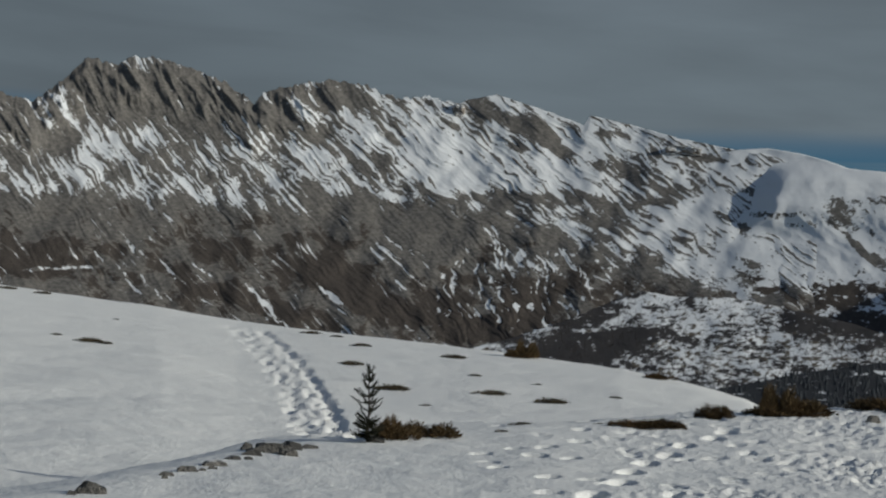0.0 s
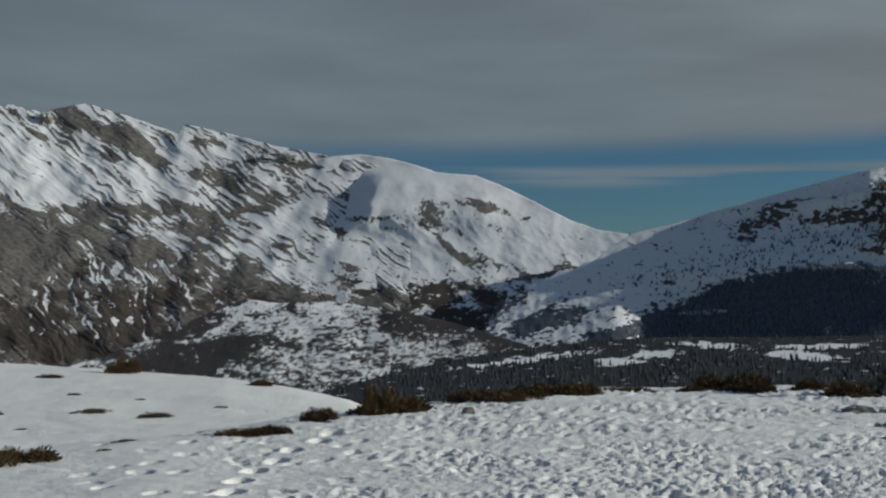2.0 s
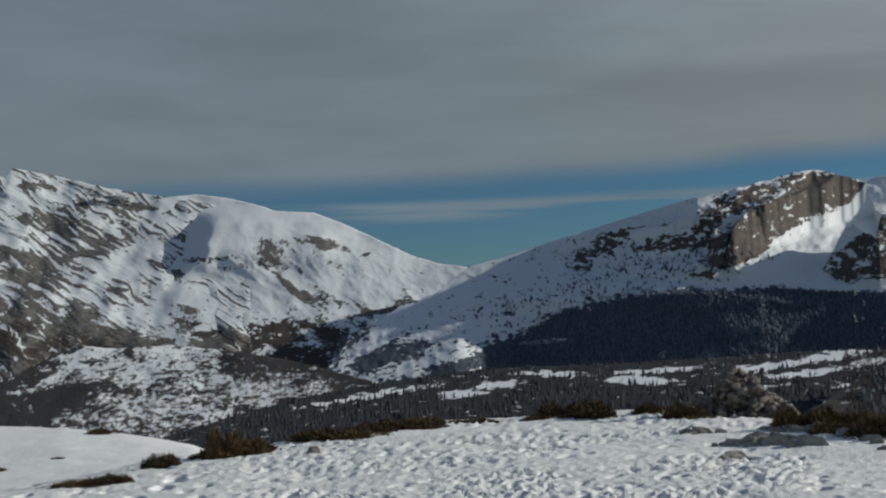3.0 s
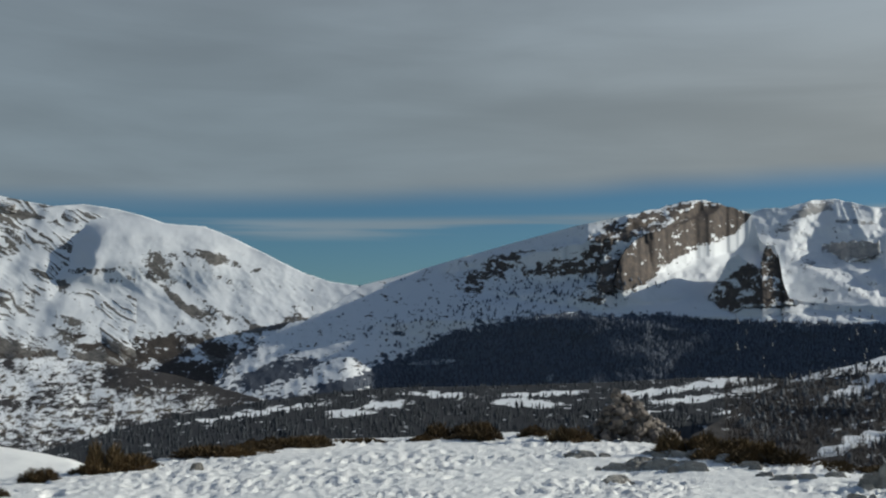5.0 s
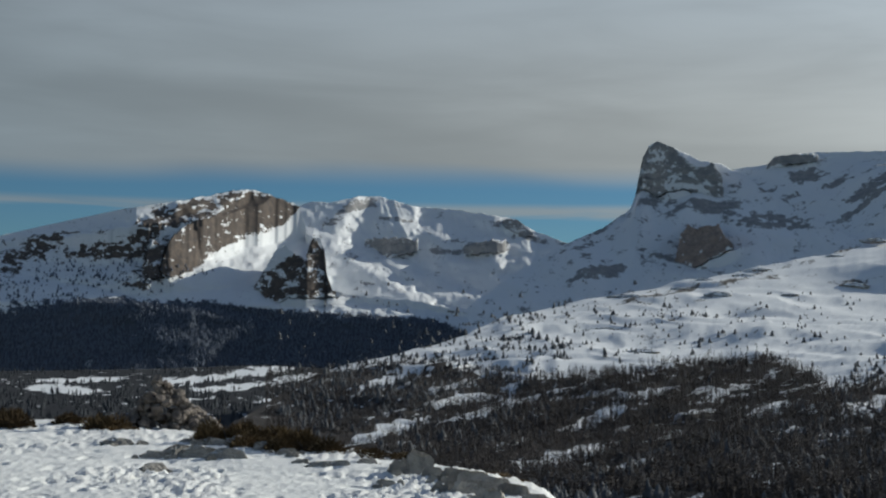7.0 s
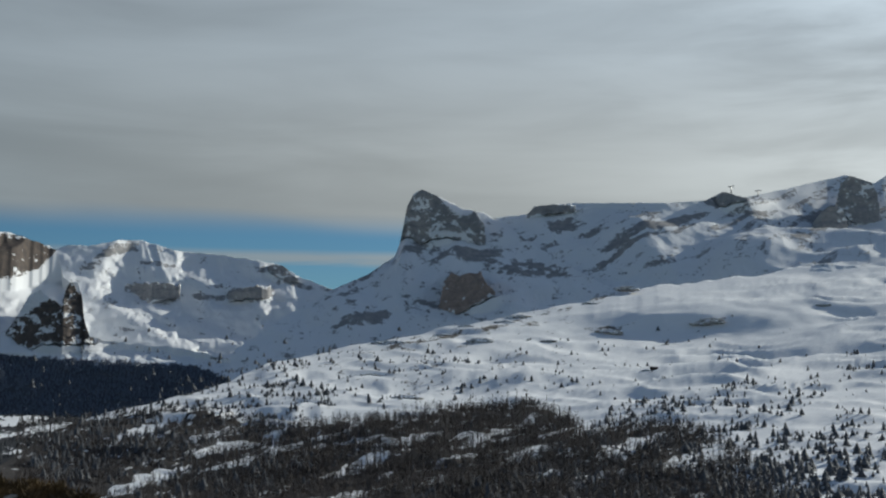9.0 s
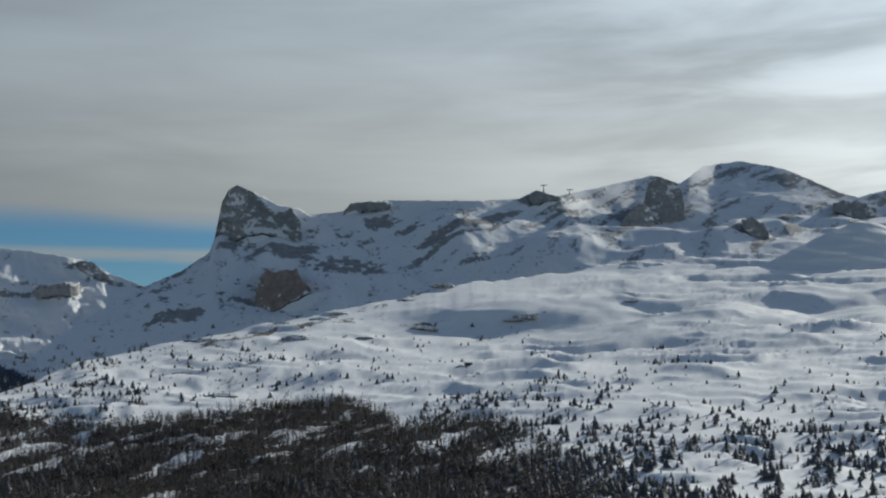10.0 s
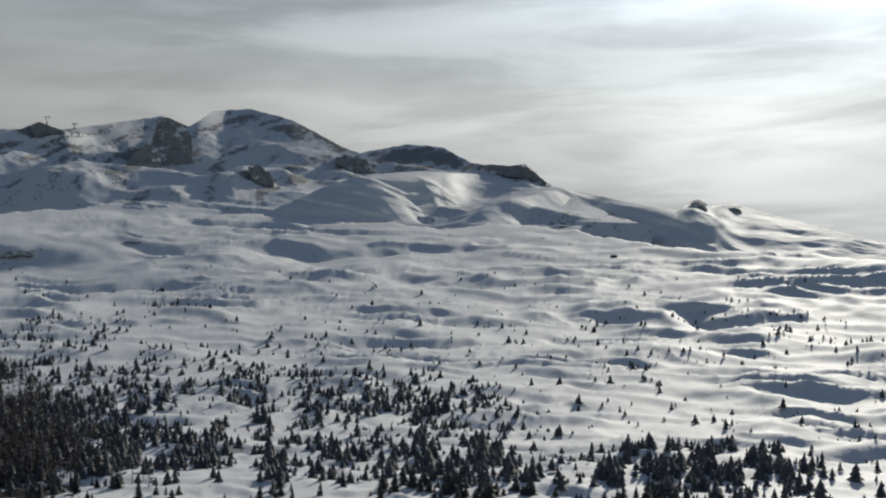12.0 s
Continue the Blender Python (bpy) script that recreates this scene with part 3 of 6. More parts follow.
    chute = patches(az + 0.35 * fbm(az * 1.3, el * 1.3, 3, 59), el + 0.12 * fbm(az * 3, el * 3, 3, 56), [(-13.2, -0.7, 1.2, 0.08, -42, 0.9), (-15.6, -0.4, 1.8, 0.08, 5, 0.7), (-7.6, -1.4, 1.3, 0.08, -44, 0.9), (-4.8, -1.0, 0.8, 0.08, -40, 0.9)])
    badlands = smooth(az, -1, 0.5) * smooth(az, 8.5, 6) * smooth(el, 1.7, 0.9) * smooth(el, -2.6, -1.6)
    vein = gullies(az, el)
    wood -= badlands * smooth(vein + 0.35 * fbm(az * 1.5, el * 1.5, 3, 49), 0.72, 0.92) * 1.1
    rock -= badlands * smooth(vein + 0.35 * fbm(az * 1.5, el * 1.5, 3, 49), 0.72, 0.92) * 1.1
    rock -= chute * 1.3
    wood -= chute * 1.1
    s, a = across(az + 0.3 * fbm(az * 0.7, el * 0.7, 2, 58), el, 46)
    thin = low * smooth(ridged(s * 2.6, a * 0.22, 2, 57), 0.80, 0.96)
    return {"rock": rock - thin * (0.75 - 0.45 * smooth(az, -3, 0)), "wood": wood - thin * (0.6 - 0.45 * smooth(az, -3, 0))}


def ridge_distance(az, el, u):
    return 2750 + 112 * (el + 4.6) - 8 * np.clip(el - 4, 0, 9) ** 1.6 - 3 * np.logaddexp(0, (az - 4) / 1.5)


RIDGE = Hill("mountain_ridge", (-25, 15.5), 1000, 320, line([(-25, -4.6), (16, -4.6)]), ridge_top,
             ridge_distance, ridge_relief, ridge_maps, M_RIDGE)
tagged(RIDGE.ob, "jagged grey limestone ridge streaked with snow above brown scrub", "mountain")

# ---- the snow dome and the pass ----
DOME_LINE = line([(6, 4.0), (9, 5.0), (11.5, 5.55), (12.3, 5.69), (13.4, 5.77), (14.7, 5.58), (15.7, 5.33), (16.7, 4.99), (18.3, 4.87), (19.5, 4.38), (20.7, 3.78),
                  (22.3, 2.95), (23.5, 2.52), (24.9, 2.3), (27, 2.2), (30, 1.5)])


def dome_relief(az, el, u, r):
    edge = 13.15 + 0.32 * (el - 4.7) - 0.25 * smooth(el, 3.3, 2.6)
    edge = edge + 0.25 * fbm(el * 1.3, az * 0.2, 2, 60)
    own = smooth(az, 11.2, 12.8)
    out = -80 * smooth(az, edge - 0.15, edge + 1.2) * smooth(el, 2.0, 3.6) * smooth(el, 5.35, 4.4) * smooth(az, 24, 15)
    out += 14 * fbm(az * 0.5, el * 0.7, 2, 61) + 2 * fbm(az * 2.0, el * 3.0, 3, 62)
    s, a = across(az, el, 38)
    out -= 4 * ridged(s * 1.4, a * 0.5, 3, 63) * smooth(el, 3.8, 2.8) * smooth(az, 13.5, 15)
    return (out * own + ridge_relief(az, el, u, r) * (1 - own)) * smooth(u, 0, 0.05)


def dome_maps(az, el, u):
    s, a = across(az, el, 40)
    f = fbm(s * 2.2, a * 0.7, 4, 66)
    rock = 0.12 + (0.65 * f + 0.35 * fbm(az * 6, el * 7, 3, 67, 0.6)) * smooth(el, 4.6, 3.4) + 0.20 * smooth(el, 1.6, 0.2)
    wa, we = az + 0.25 * fbm(az * 1.8, el * 2.4, 3, 64), el + 0.12 * fbm(az * 2.4, el * 3.2, 3, 65)
    rock += 1.2 * patches(wa, we, [(13.6, 3.02, 1.33, 0.18, 3, 0.7), (12.5, 2.49, 0.67, 0.18, 20, 0.4), (16.4, 3.26, 0.98, 0.53, -38, 0.42), (18.5, 3.54, 1.16, 0.27, -15, 0.5), (20.4, 3, 0.2, 0.11, 0, 0.6), (17.2, 1.76, 1.24, 0.18, -42, 0.6), (14.9, 2.68, 1.11, 0.18, 0, 0.35), (13, 1.05, 0.67, 0.18, -10, 0.4), (18.3, 5, 0.58, 0.09, -10, 0.55), (19.2, -0.76, 1.56, 0.53, -40, 0.3), (20.6, 0.55, 1.33, 0.11, 10, 0.4), (22.1, 0.78, 1.11, 0.11, 15, 0.4), (18.7, 1.28, 1.56, 0.36, -20, 0.22), (13.4, 3.69, 1.33, 1.11, 0, -0.4)])
    wood = -0.1 + 0.45 * fbm(az * 1.4, el * 2.4, 4, 68) + 0.4 * fbm(az * 5, el * 8, 3, 69) + 0.50 * smooth(el, 1.2, -0.2)
    wood += patches(wa, we, [(10.1, 1.91, 0.44, 0.13, 0, 0.9), (6.1, 0.94, 1.56, 0.22, -14, 0.7), (8, 1.41, 1.11, 0.2, -8, 0.7), (9.6, 0.46, 2, 0.27, -5, 0.8), (12.7, 0.33, 0.89, 0.13, 0, 0.4), (16.8, -0.04, 1.11, 0.49, 15, 0.3), (14.9, -0.75, 1.11, 0.58, 10, 0.3), (18, -1.36, 1.56, 0.76, -30, 0.3), (16.3, -1.6, 1.33, 0.44, 0, 0.4), (13.9, -0.15, 0.89, 0.22, 0, 0.4), (18.5, -0.16, 0.89, 0.31, -30, 0.4), (11.5, -0.14, 1.33, 0.13, 0, -0.4)])
    wood += (0.4 + 1.4 * fbm(az * 3.5, el * 7, 3, 192, 0.6)) * patches(wa, we, [(16.1, -0.28, 1.33, 0.44, -4, 0.7), (17.2, -1.35, 1.33, 0.67, -10, 0.7), (10.7, 0.24, 1.11, 0.16, 3, 0.7), (8.1, 0.75, 0.89, 0.18, 0, 0.6), (13.3, -1.37, 0.49, 0.58, 50, 0.5)])
    own, left = smooth(az, 11.0, 12.4), ridge_maps(az, el, u)
    return {"rock": rock * own + left["rock"] * (1 - own), "wood": wood * own + left["wood"] * (1 - own)}


def dome_distance(az, el, u):
    return ridge_distance(az, el, u) - 1 + 3 * smooth(az, 11.0, 9.6) + 60 * smooth(az, 18, 26)


DOME = Hill("snow_dome", (9.6, 30), 470, 170, line([(5, -3.4), (30, -3.4)]), lambda az: DOME_LINE(az) + 0.015 * fbm(az * 3, az * 0, 3, 70),
            dome_distance, dome_relief, dome_maps, M_DOME)
tagged(DOME.ob, "rounded snow dome with scattered outcrops beside a pass", "mountain")

# ---- the wooded mountain with the brown cliff ----
CLIFF_LINE = line([(16, -4.1), (17.5, -3.0), (18.7, -1.7), (19.6, -0.6), (20.9, 0.35), (22.2, 0.85), (23.4, 1.3), (24.2, 1.9), (24.9, 2.36), (26.45, 2.72), (28.4, 3.26), (31.2, 4.01), (34.0, 4.71), (36.3, 5.12), (38.4, 5.58), (39.25, 5.68), (40.0, 5.5),
                   (41.3, 5.02), (41.48, 4.4), (41.62, 3.85), (41.85, 3.72), (42.2, 3.68), (42.4, 3.1), (42.5, 2.2), (42.75, 1.45), (44.5, 1.2), (46, 1.15), (49, 0.5), (52, -0.5)])


def cliff_relief(az, el, u, r):
    out = (8 + 8 * smooth(az, 30, 36)) * fbm(az * 0.5, el * 0.8, 3, 71) + (2.5 + 3.5 * smooth(az, 34, 30)) * fbm(az * 1.1, el * 2.0, 4, 70) + 2 * fbm(az * 2.2, el * 2.6, 4, 72)
    out += 0.75 * tilts(az + 0.25 * fbm(az * 1.2, el * 1.6, 3, 170), el + 0.1 * fbm(az * 2, el * 3, 3, 171), [(38.5, 2.28, 2.67, 0.8, 29, 0.8, 0.6), (32.5, 3.08, 3.33, 0.58, 9, -0.5, -1.6), (35.9, 4.25, 1.33, 0.49, 24, -0.5, -1.2), (31.9, 1.63, 2.89, 0.44, 4, -0.2, -1.2), (29.9, 1.77, 0.89, 0.2, -9, 0.2, 3.5), (36.6, 3.49, 1.33, 0.31, 29, 0.3, 1.5), (42.1, 0.9, 2, 0.27, -5, 0.1, 2.5)])
    # gullies between the crags of the lower rib
    out -= patches(az, el, [(35.4, 2.4, 1.22, 1.33, 54, 1)]) * 12 * ridged(az * 2.6 - el * 1.4, el * 0.8 + az * 0.4, 3, 73)
    return out * smooth(u, 0, 0.05) * (1 - 0.4 * smooth(u, 0.95, 1))


FOREST_TOP = line([(22, -2.5), (25, -1.5), (26.5, -0.75), (28.6, 0.25), (31, 0.75), (33, 0.9), (34.1, 1.0), (35.3, 0.85), (37.7, 0.93), (39.4, 0.66), (42.4, 0.55), (47, 0.34), (48.5, -0.2), (52, -1.5)])


def cliff_maps(az, el, u):
    f = fbm(az * 1.8, el * 2.6, 4, 76)
    fine = fbm(az * 5, el * 7, 3, 77)
    rock = 0.12 + 0.42 * f + 0.22 * fine
    wa, we = az + 0.35 * fbm(az * 1.3, el * 1.8, 3, 75), el + 0.16 * fbm(az * 1.9, el * 2.6, 3, 69)
    # the shaded bands on the back of the mountain
    rock += (0.78 + 1.3 * fbm(az * 3, el * 6, 4, 188, 0.6)) * patches(wa, we, [(30.7, 3.17, 0.76, 0.39, 9, 0.85), (31.6, 3.57, 0.58, 0.15, 4, 0.75), (33.3, 2.89, 1.89, 0.33, 3, 0.85), (34.4, 3.44, 1, 0.33, 27, 0.85), (35.7, 4.34, 1.16, 0.45, 21, 0.85), (37, 4.76, 1.16, 0.45, 17, 0.85), (38.7, 5.27, 1, 0.36, 4, 0.8), (29.9, 2.62, 0.89, 0.3, 4, 0.7), (40.1, 5.31, 0.78, 0.27, -16, 0.75), (29.6, 2.13, 0.67, 0.24, -1, 0.65)])
    # the crags of the rib and the clean snow before the cliff
    rock += patches(wa, we, [(35.1, 2.21, 0.67, 0.76, 59, 0.34), (34.6, 1.57, 0.58, 0.22, -16, 0.5), (35.7, 3.12, 0.49, 0.67, 69, 0.3), (36.6, 2.43, 0.58, 0.4, 39, 0.4), (38.7, 2.23, 2.44, 0.49, 29, -0.8), (40.1, 2.97, 1.33, 0.58, 39, -0.8), (42.4, 4.4, 0.58, 0.16, 19, 0.55), (32.7, 3.69, 1.33, 0.11, 7, 0.25)])
    low = smooth(az, 28, 25) * (0.5 + 1.3 * fbm(az * 0.9, el * 1.3, 2, 90))
    rock += low * (-0.02 + 0.5 * fbm(az * 6, el * 9, 3, 89)) + 0.25 * smooth(az, 35, 30) * smooth(el, 3.6, 1.2) * fine
    gap = FOREST_TOP(az) - el
    wood = 0.7 * smooth(u, 0.75, 0.97) * smooth(az, 21.5, 20) - 0.3 + 1.3 * smooth(gap + 0.4 * fbm(az * 1.6, el * 2, 3, 84) * smooth(az, 33, 29), -0.35, 0.3) + 0.5 * f
    wood += (0.5 * smooth(gap, -1.6, -0.2) * smooth(az, 40, 36) + 0.46 * smooth(az, 29, 24) * smooth(el, 2.0, 0.5)) * (0.45 + 1.2 * fbm(az * 4, el * 7, 3, 78))
    wood += patches(wa, we, [(21.7, -1.13, 1.33, 0.58, 10, 0.9), (23.3, -0.77, 0.89, 0.31, 15, 0.5), (22.1, -0.41, 0.67, 0.18, 0, 0.4), (20.4, -1.6, 1.11, 0.4, 15, 0.9), (24.2, 0.06, 0.58, 0.18, 20, 0.45), (26.3, 0.29, 0.67, 0.18, 10, 0.4), (25.6, -1.13, 0.89, 0.31, 25, 0.6), (24, -1.84, 1.33, 0.22, 5, 0.7)])
    wood -= patches(az, el, [(27.8, -0.96, 0.98, 0.11, 4, 1.9), (32.8, -1.67, 0.13, 0.18, -50, 1.4), (25, -1.84, 0.58, 0.22, 40, 0.8), (23.5, 0.3, 1.33, 0.58, 35, 0.6), (23, -1.49, 0.49, 0.2, 30, 0.8)])
    return {"rock": rock * smooth(gap, 0.3, -0.2), "wood": wood}


BAND_FOOT = line([(26, 2.3), (28, 2.7), (30.2, 3.1), (32.5, 3.05), (34.5, 3.4), (36, 4.2), (38.5, 5.4)])


def cliff_distance(az, el, u):
    rib = az - (34 + 1.15 * (np.clip(el, 0, 7) - 1))
    # steep dark forest below, steep shaded bands above on the back of the mountain
    back = BAND_FOOT(az)
    steep = 1 - smooth(az, 36, 38.5)
    rise = (130 - 88 * smooth(az, 24, 27)) * np.minimum(el - 0.8, 0) + (185 - 55 * smooth(az, 31, 36)) * np.maximum(el - 0.8, 0) - 135 * smooth(az, 27.5, 29.5) * steep * np.maximum(el - back, 0)
    r = 2800 + rise + 19 * (np.logaddexp(0, (36.5 - az) / 0.8) * 0.8 - np.logaddexp(0, (19.5 - az) / 0.8) * 0.8)
    r = r + 23 * np.minimum(np.logaddexp(0, rib / 0.9) * 0.9, 7.0)
    return np.minimum(r, ridge_distance(az, el, u) - 60)


CLIFF_FACES = [
    Face([(35.53, 2.27), (35.91, 3.48), (36.6, 4.13), (37.52, 4.48), (38.22, 4.88), (39.15, 5.5), (40.1, 5.36), (40.81, 5.23), (41.34, 5)],
         [(35.53, 2.12), (35.95, 1.9), (36.87, 2.2), (37.56, 2.68), (38.13, 3.24), (38.95, 3.52), (39.89, 3.87), (40.6, 4.17), (41.34, 4.91)], 35.9, -0.3, 0.55, 0.9, 0.82, 301, 0.3, True, "brown limestone cliff catching the low sun"),
    Face([(39.2, 0.53), (39.46, 1.65), (39.92, 2.44), (40.33, 3.21), (40.73, 3.37), (41.14, 3.04), (41.57, 2.85), (41.75, 3.53), (41.96, 3.82), (42.21, 3.34), (42.51, 3.64), (42.71, 3.02), (42.83, 2.06), (43.08, 1.27)],
         [(39.2, 0.43), (40.19, 0.71), (40.89, 1.12), (42.08, 1.12), (43.08, 1.2)], 41.6, -0.2, 0.6, 0.6, 0.62, 302, 1.8, False, "dark split rock pinnacle with snowy ledges"),
    Face([(34.83, 2.39), (35.18, 3.46), (35.69, 3.35), (35.93, 2.84)], [(34.85, 1.69), (35.95, 1.99)], 35.0, -0.8, 0.8, 0.8, 0.3, 304),
]
CLIFF = Hill("wooded_mountain", (16.2, 52), 760, 220, line([(16, -4.2), (52, -4.2)]), lambda az: CLIFF_LINE(az) + 0.10 * fbm(az * 2.2, az * 0, 4, 79) * smooth(az, 34, 38) + 0.3 * fbm(az * 1.3, az * 0, 4, 80) * smooth(az, 24, 22),
             cliff_distance, cliff_relief, cliff_maps, M_WOODED, faces=CLIFF_FACES)
tagged(CLIFF.ob, "snowy mountain with brown cliff above dark conifer forest", "mountain")

# ---- the far ridge in the gap ----
FAR_LINE = line([(37, 3.0), (40, 4.3), (41.4, 5.05), (41.75, 5.22), (42.6, 5.2), (43.8, 5.48), (44.7, 5.5), (45.4, 5.3), (46.2, 5.08), (47.8, 4.99), (49.5, 4.76), (50.5, 4.6), (51.2, 4.15), (52.6, 3.62), (54, 3.3), (57, 2.6)])


def far_relief(az, el, u, r):
    out = 26 * fbm(az * 0.5, el * 0.8, 3, 81) + 3 * fbm(az * 2.4, el * 2.4, 3, 82)
    # fluted snow on the two tiers under the crest
    flutes = np.clip(patches(az, el, [(45.4, 4.98, 1.07, 0.49, -11, 1), (45.2, 4.14, 1.16, 0.31, -7, 1), (48, 4.65, 0.49, 0.53, 59, 0.9), (49.8, 4.36, 0.8, 0.44, -16, 0.9), (47.3, 3.68, 1.33, 0.36, -1, 0.5)]), 0, 1)
    out -= 15 * flutes * ridged(az * 1.7 + 0.5 * el, el * 0.3, 2, 83)
    out += 0.4 * tilts(az + 0.15 * fbm(az * 2, el * 3, 3, 86), el + 0.08 * fbm(az * 3, el * 5, 3, 87), [(44.3, 2.61, 1.6, 0.31, -31, 0.1, 4), (44, 3.28, 0.89, 0.27, -21, 0.1, 2.5), (50.7, 1.68, 0.71, 0.18, 1, 0.3, 5), (51.7, 0.97, 0.58, 0.09, -1, 0.2, 6), (46.6, 1.42, 0.36, 0.07, -1, 0.2, 5), (48.5, 2.81, 0.89, 0.13, 4, 0.2, 3), (42, 3.96, 0.89, 0.67, 39, 0.5, 1), (45.6, 4.93, 1.16, 0.53, -9, 0.7, 0.5), (44, 1.12, 1.78, 0.16, -6, 0.1, 4), (52.2, 4.33, 0.67, 0.27, -21, 0.4, 0)])
    return out * smooth(u, 0, 0.05)


def far_maps(az, el, u):
    f = fbm(az * 1.6, el * 3, 4, 85)
    wa, we = az + 0.2 * fbm(az * 2, el * 3, 3, 89), el + 0.07 * fbm(az * 3, el * 5, 3, 90)
    rock = 0.09 + 0.5 * f + patches(wa, we, [(43.9, 5.15, 0.8, 0.27, 19, 0.65), (43.3, 4.9, 0.53, 0.13, 19, 0.5), (45.4, 4.55, 0.98, 0.11, -5, 0.45), (45.5, 3.3, 1.07, 0.31, -5, 0.7), (47.3, 3.18, 0.71, 0.16, -3, 0.55), (48, 3.67, 0.53, 0.13, 9, 0.5), (49, 3.29, 1.02, 0.31, 1, 0.62), (49.9, 3.35, 0.53, 0.22, 9, 0.5), (51.3, 3.75, 0.67, 0.18, -21, 0.55), (52.4, 3.61, 0.58, 0.13, -9, 0.45), (42.6, 4.41, 0.53, 0.18, 14, 0.5), (43.4, 3.03, 0.4, 0.27, -31, 0.45), (49.5, 4.43, 0.4, 0.11, -11, 0.3), (46.2, 5.18, 0.22, 0.07, -1, 0.4), (44.2, 1.84, 0.44, 0.13, -1, 0.3)])
    wood = -0.3 + 0.5 * fbm(az * 5, el * 9, 3, 87) + 0.35 * smooth(el, 1.6, 0.6)
    return {"rock": rock, "wood": wood}


FAR_FACES = [
    Face([(49.91, 4.5), (50.2, 4.65), (50.68, 4.65), (50.92, 4.27), (51.26, 4.03)], [(49.91, 4.41), (50.32, 4.12), (50.81, 3.84), (51.26, 3.89)], 50.6, -0.4, 0.3, 0.5, 0.7, 311),
    Face([(44.07, 3.66), (44.67, 3.77), (46.36, 3.7)], [(44.08, 3.28), (45.16, 2.91), (46.36, 3.17)], 45.5, -0.6, -0.2, 0.4, 0.5, 312, 0.3, True),
    Face([(48.33, 3.43), (49.01, 3.63), (50.09, 3.74)], [(48.34, 3.05), (50.09, 3.21)], 48.5, -0.4, 0.1, 0.4, 0.5, 313, 0.3, True),
]
FAR = Hill("far_ridge", (38, 57), 480, 170, line([(38, -0.8), (57, -0.8)]), lambda az: FAR_LINE(az) + 0.05 * fbm(az * 2.5, az * 0, 3, 88),
           lambda az, el, u: 3080 + 92 * (el + 0.8), far_relief, far_maps, M_HIGH, faces=FAR_FACES)
tagged(FAR.ob, "distant fluted snow ridge with dark rock band", "mountain")

# ---- the tower peak, the plateau and the high summits ----
TOWER_LINE = line([(48, 0.5), (50.5, 2.3), (52.5, 3.5), (54.2, 4.25), (55.35, 5.05), (55.55, 5.6), (55.85, 7.2), (56.1, 7.65), (56.45, 7.9), (57.2, 7.58), (58.3, 7.05), (59.0, 6.95), (59.9, 6.5), (61.2, 5.6), (63, 4.5), (66, 3)])


def tower_relief(az, el, u, r):
    out = 24 * fbm(az * 0.6, el * 0.8, 2, 91) + 4 * fbm(az * 2.5, el * 2.5, 3, 92)
    return out * smooth(u, 0, 0.05)


def tower_maps(az, el, u):
    f = fbm(az * 1.6, el * 2.2, 4, 95)
    wa, we = az + 0.2 * fbm(az * 2, el * 3, 3, 178), el + 0.1 * fbm(az * 3, el * 4, 3, 179)
    rock = 0.17 + 0.62 * f + 1.3 * patches(wa, we, [(56, 4.93, 0.67, 0.22, 34, 0.4), (58.6, 4.81, 1.33, 0.29, 11, 0.5), (56.8, 4.93, 0.89, 0.49, -31, 0.25), (54.3, 2.09, 1, 0.2, 13, 0.62), (53.5, 2.66, 0.31, 0.11, 34, 0.5), (52.9, 3.23, 0.62, 0.11, 19, 0.4), (54, 4.1, 0.89, 0.18, 31, 0.35), (53, 1.65, 0.44, 0.11, 9, 0.35), (56.6, 2.68, 0.89, 0.27, 14, 0.3), (57.7, 5.64, 1.11, 0.16, -9, -0.5), (58.1, 6.93, 0.67, 0.22, -31, -0.5), (57, 6, 0.27, 0.58, 79, -0.25)])
    rock += (0.7 + fbm(az * 3, el * 6, 3, 191)) * patches(wa, we, [(59, 4.76, 0.98, 0.29, -5, 0.9), (61.3, 4.38, 1.38, 0.38, 4, 1), (60.1, 4.15, 0.67, 0.18, 0, 0.6), (56.1, 5.16, 0.53, 0.22, 20, 0.6), (54.1, 1.82, 0.8, 0.22, 10, 0.7), (55.5, 1.26, 0.67, 0.18, 12, 0.5), (53.6, 3.43, 0.89, 0.16, 30, 0.5), (60.7, 5.82, 0.44, 0.18, 30, 0.5)])
    return {"rock": rock, "wood": 0 * el - 0.3}


TOWER_FACES = [
    Face([(55.43, 5), (55.64, 6.48), (55.85, 7.31), (56.15, 7.8), (56.51, 7.96), (57.21, 7.6), (57.57, 7.17), (58.27, 6.79), (58.78, 6.97), (59.15, 6.45), (59.24, 5.51)],
         [(55.43, 4.81), (56.16, 5.15), (56.87, 5.48), (57.57, 5.47), (58.5, 5.09), (59.24, 5.23)], 56.9, -0.75, 0.25, 0.22, 0.6, 321, 0.8, False, "sheer dark rock tower streaked with snow"),
    Face([(57.15, 2.49), (57.43, 3.91), (57.71, 4.24), (58.27, 4.2), (59.01, 4.1), (59.38, 3.49), (59.66, 3.11)],
         [(57.15, 2.16), (58.27, 2.5), (59.66, 3.02)], 58.6, -0.5, 0.5, 0.3, 0.85, 322, 0.8, False, "square brown rock outcrop below the tower", M_BROWN),
]
TOWER_SPURS = [(55.6, 2950, 170, 45, 52, 30), (57.6, 3000, 120, 40, 75, 26), (53.2, 2760, 200, 60, 40, 24), (60.5, 2820, 140, 60, 60, 20)]
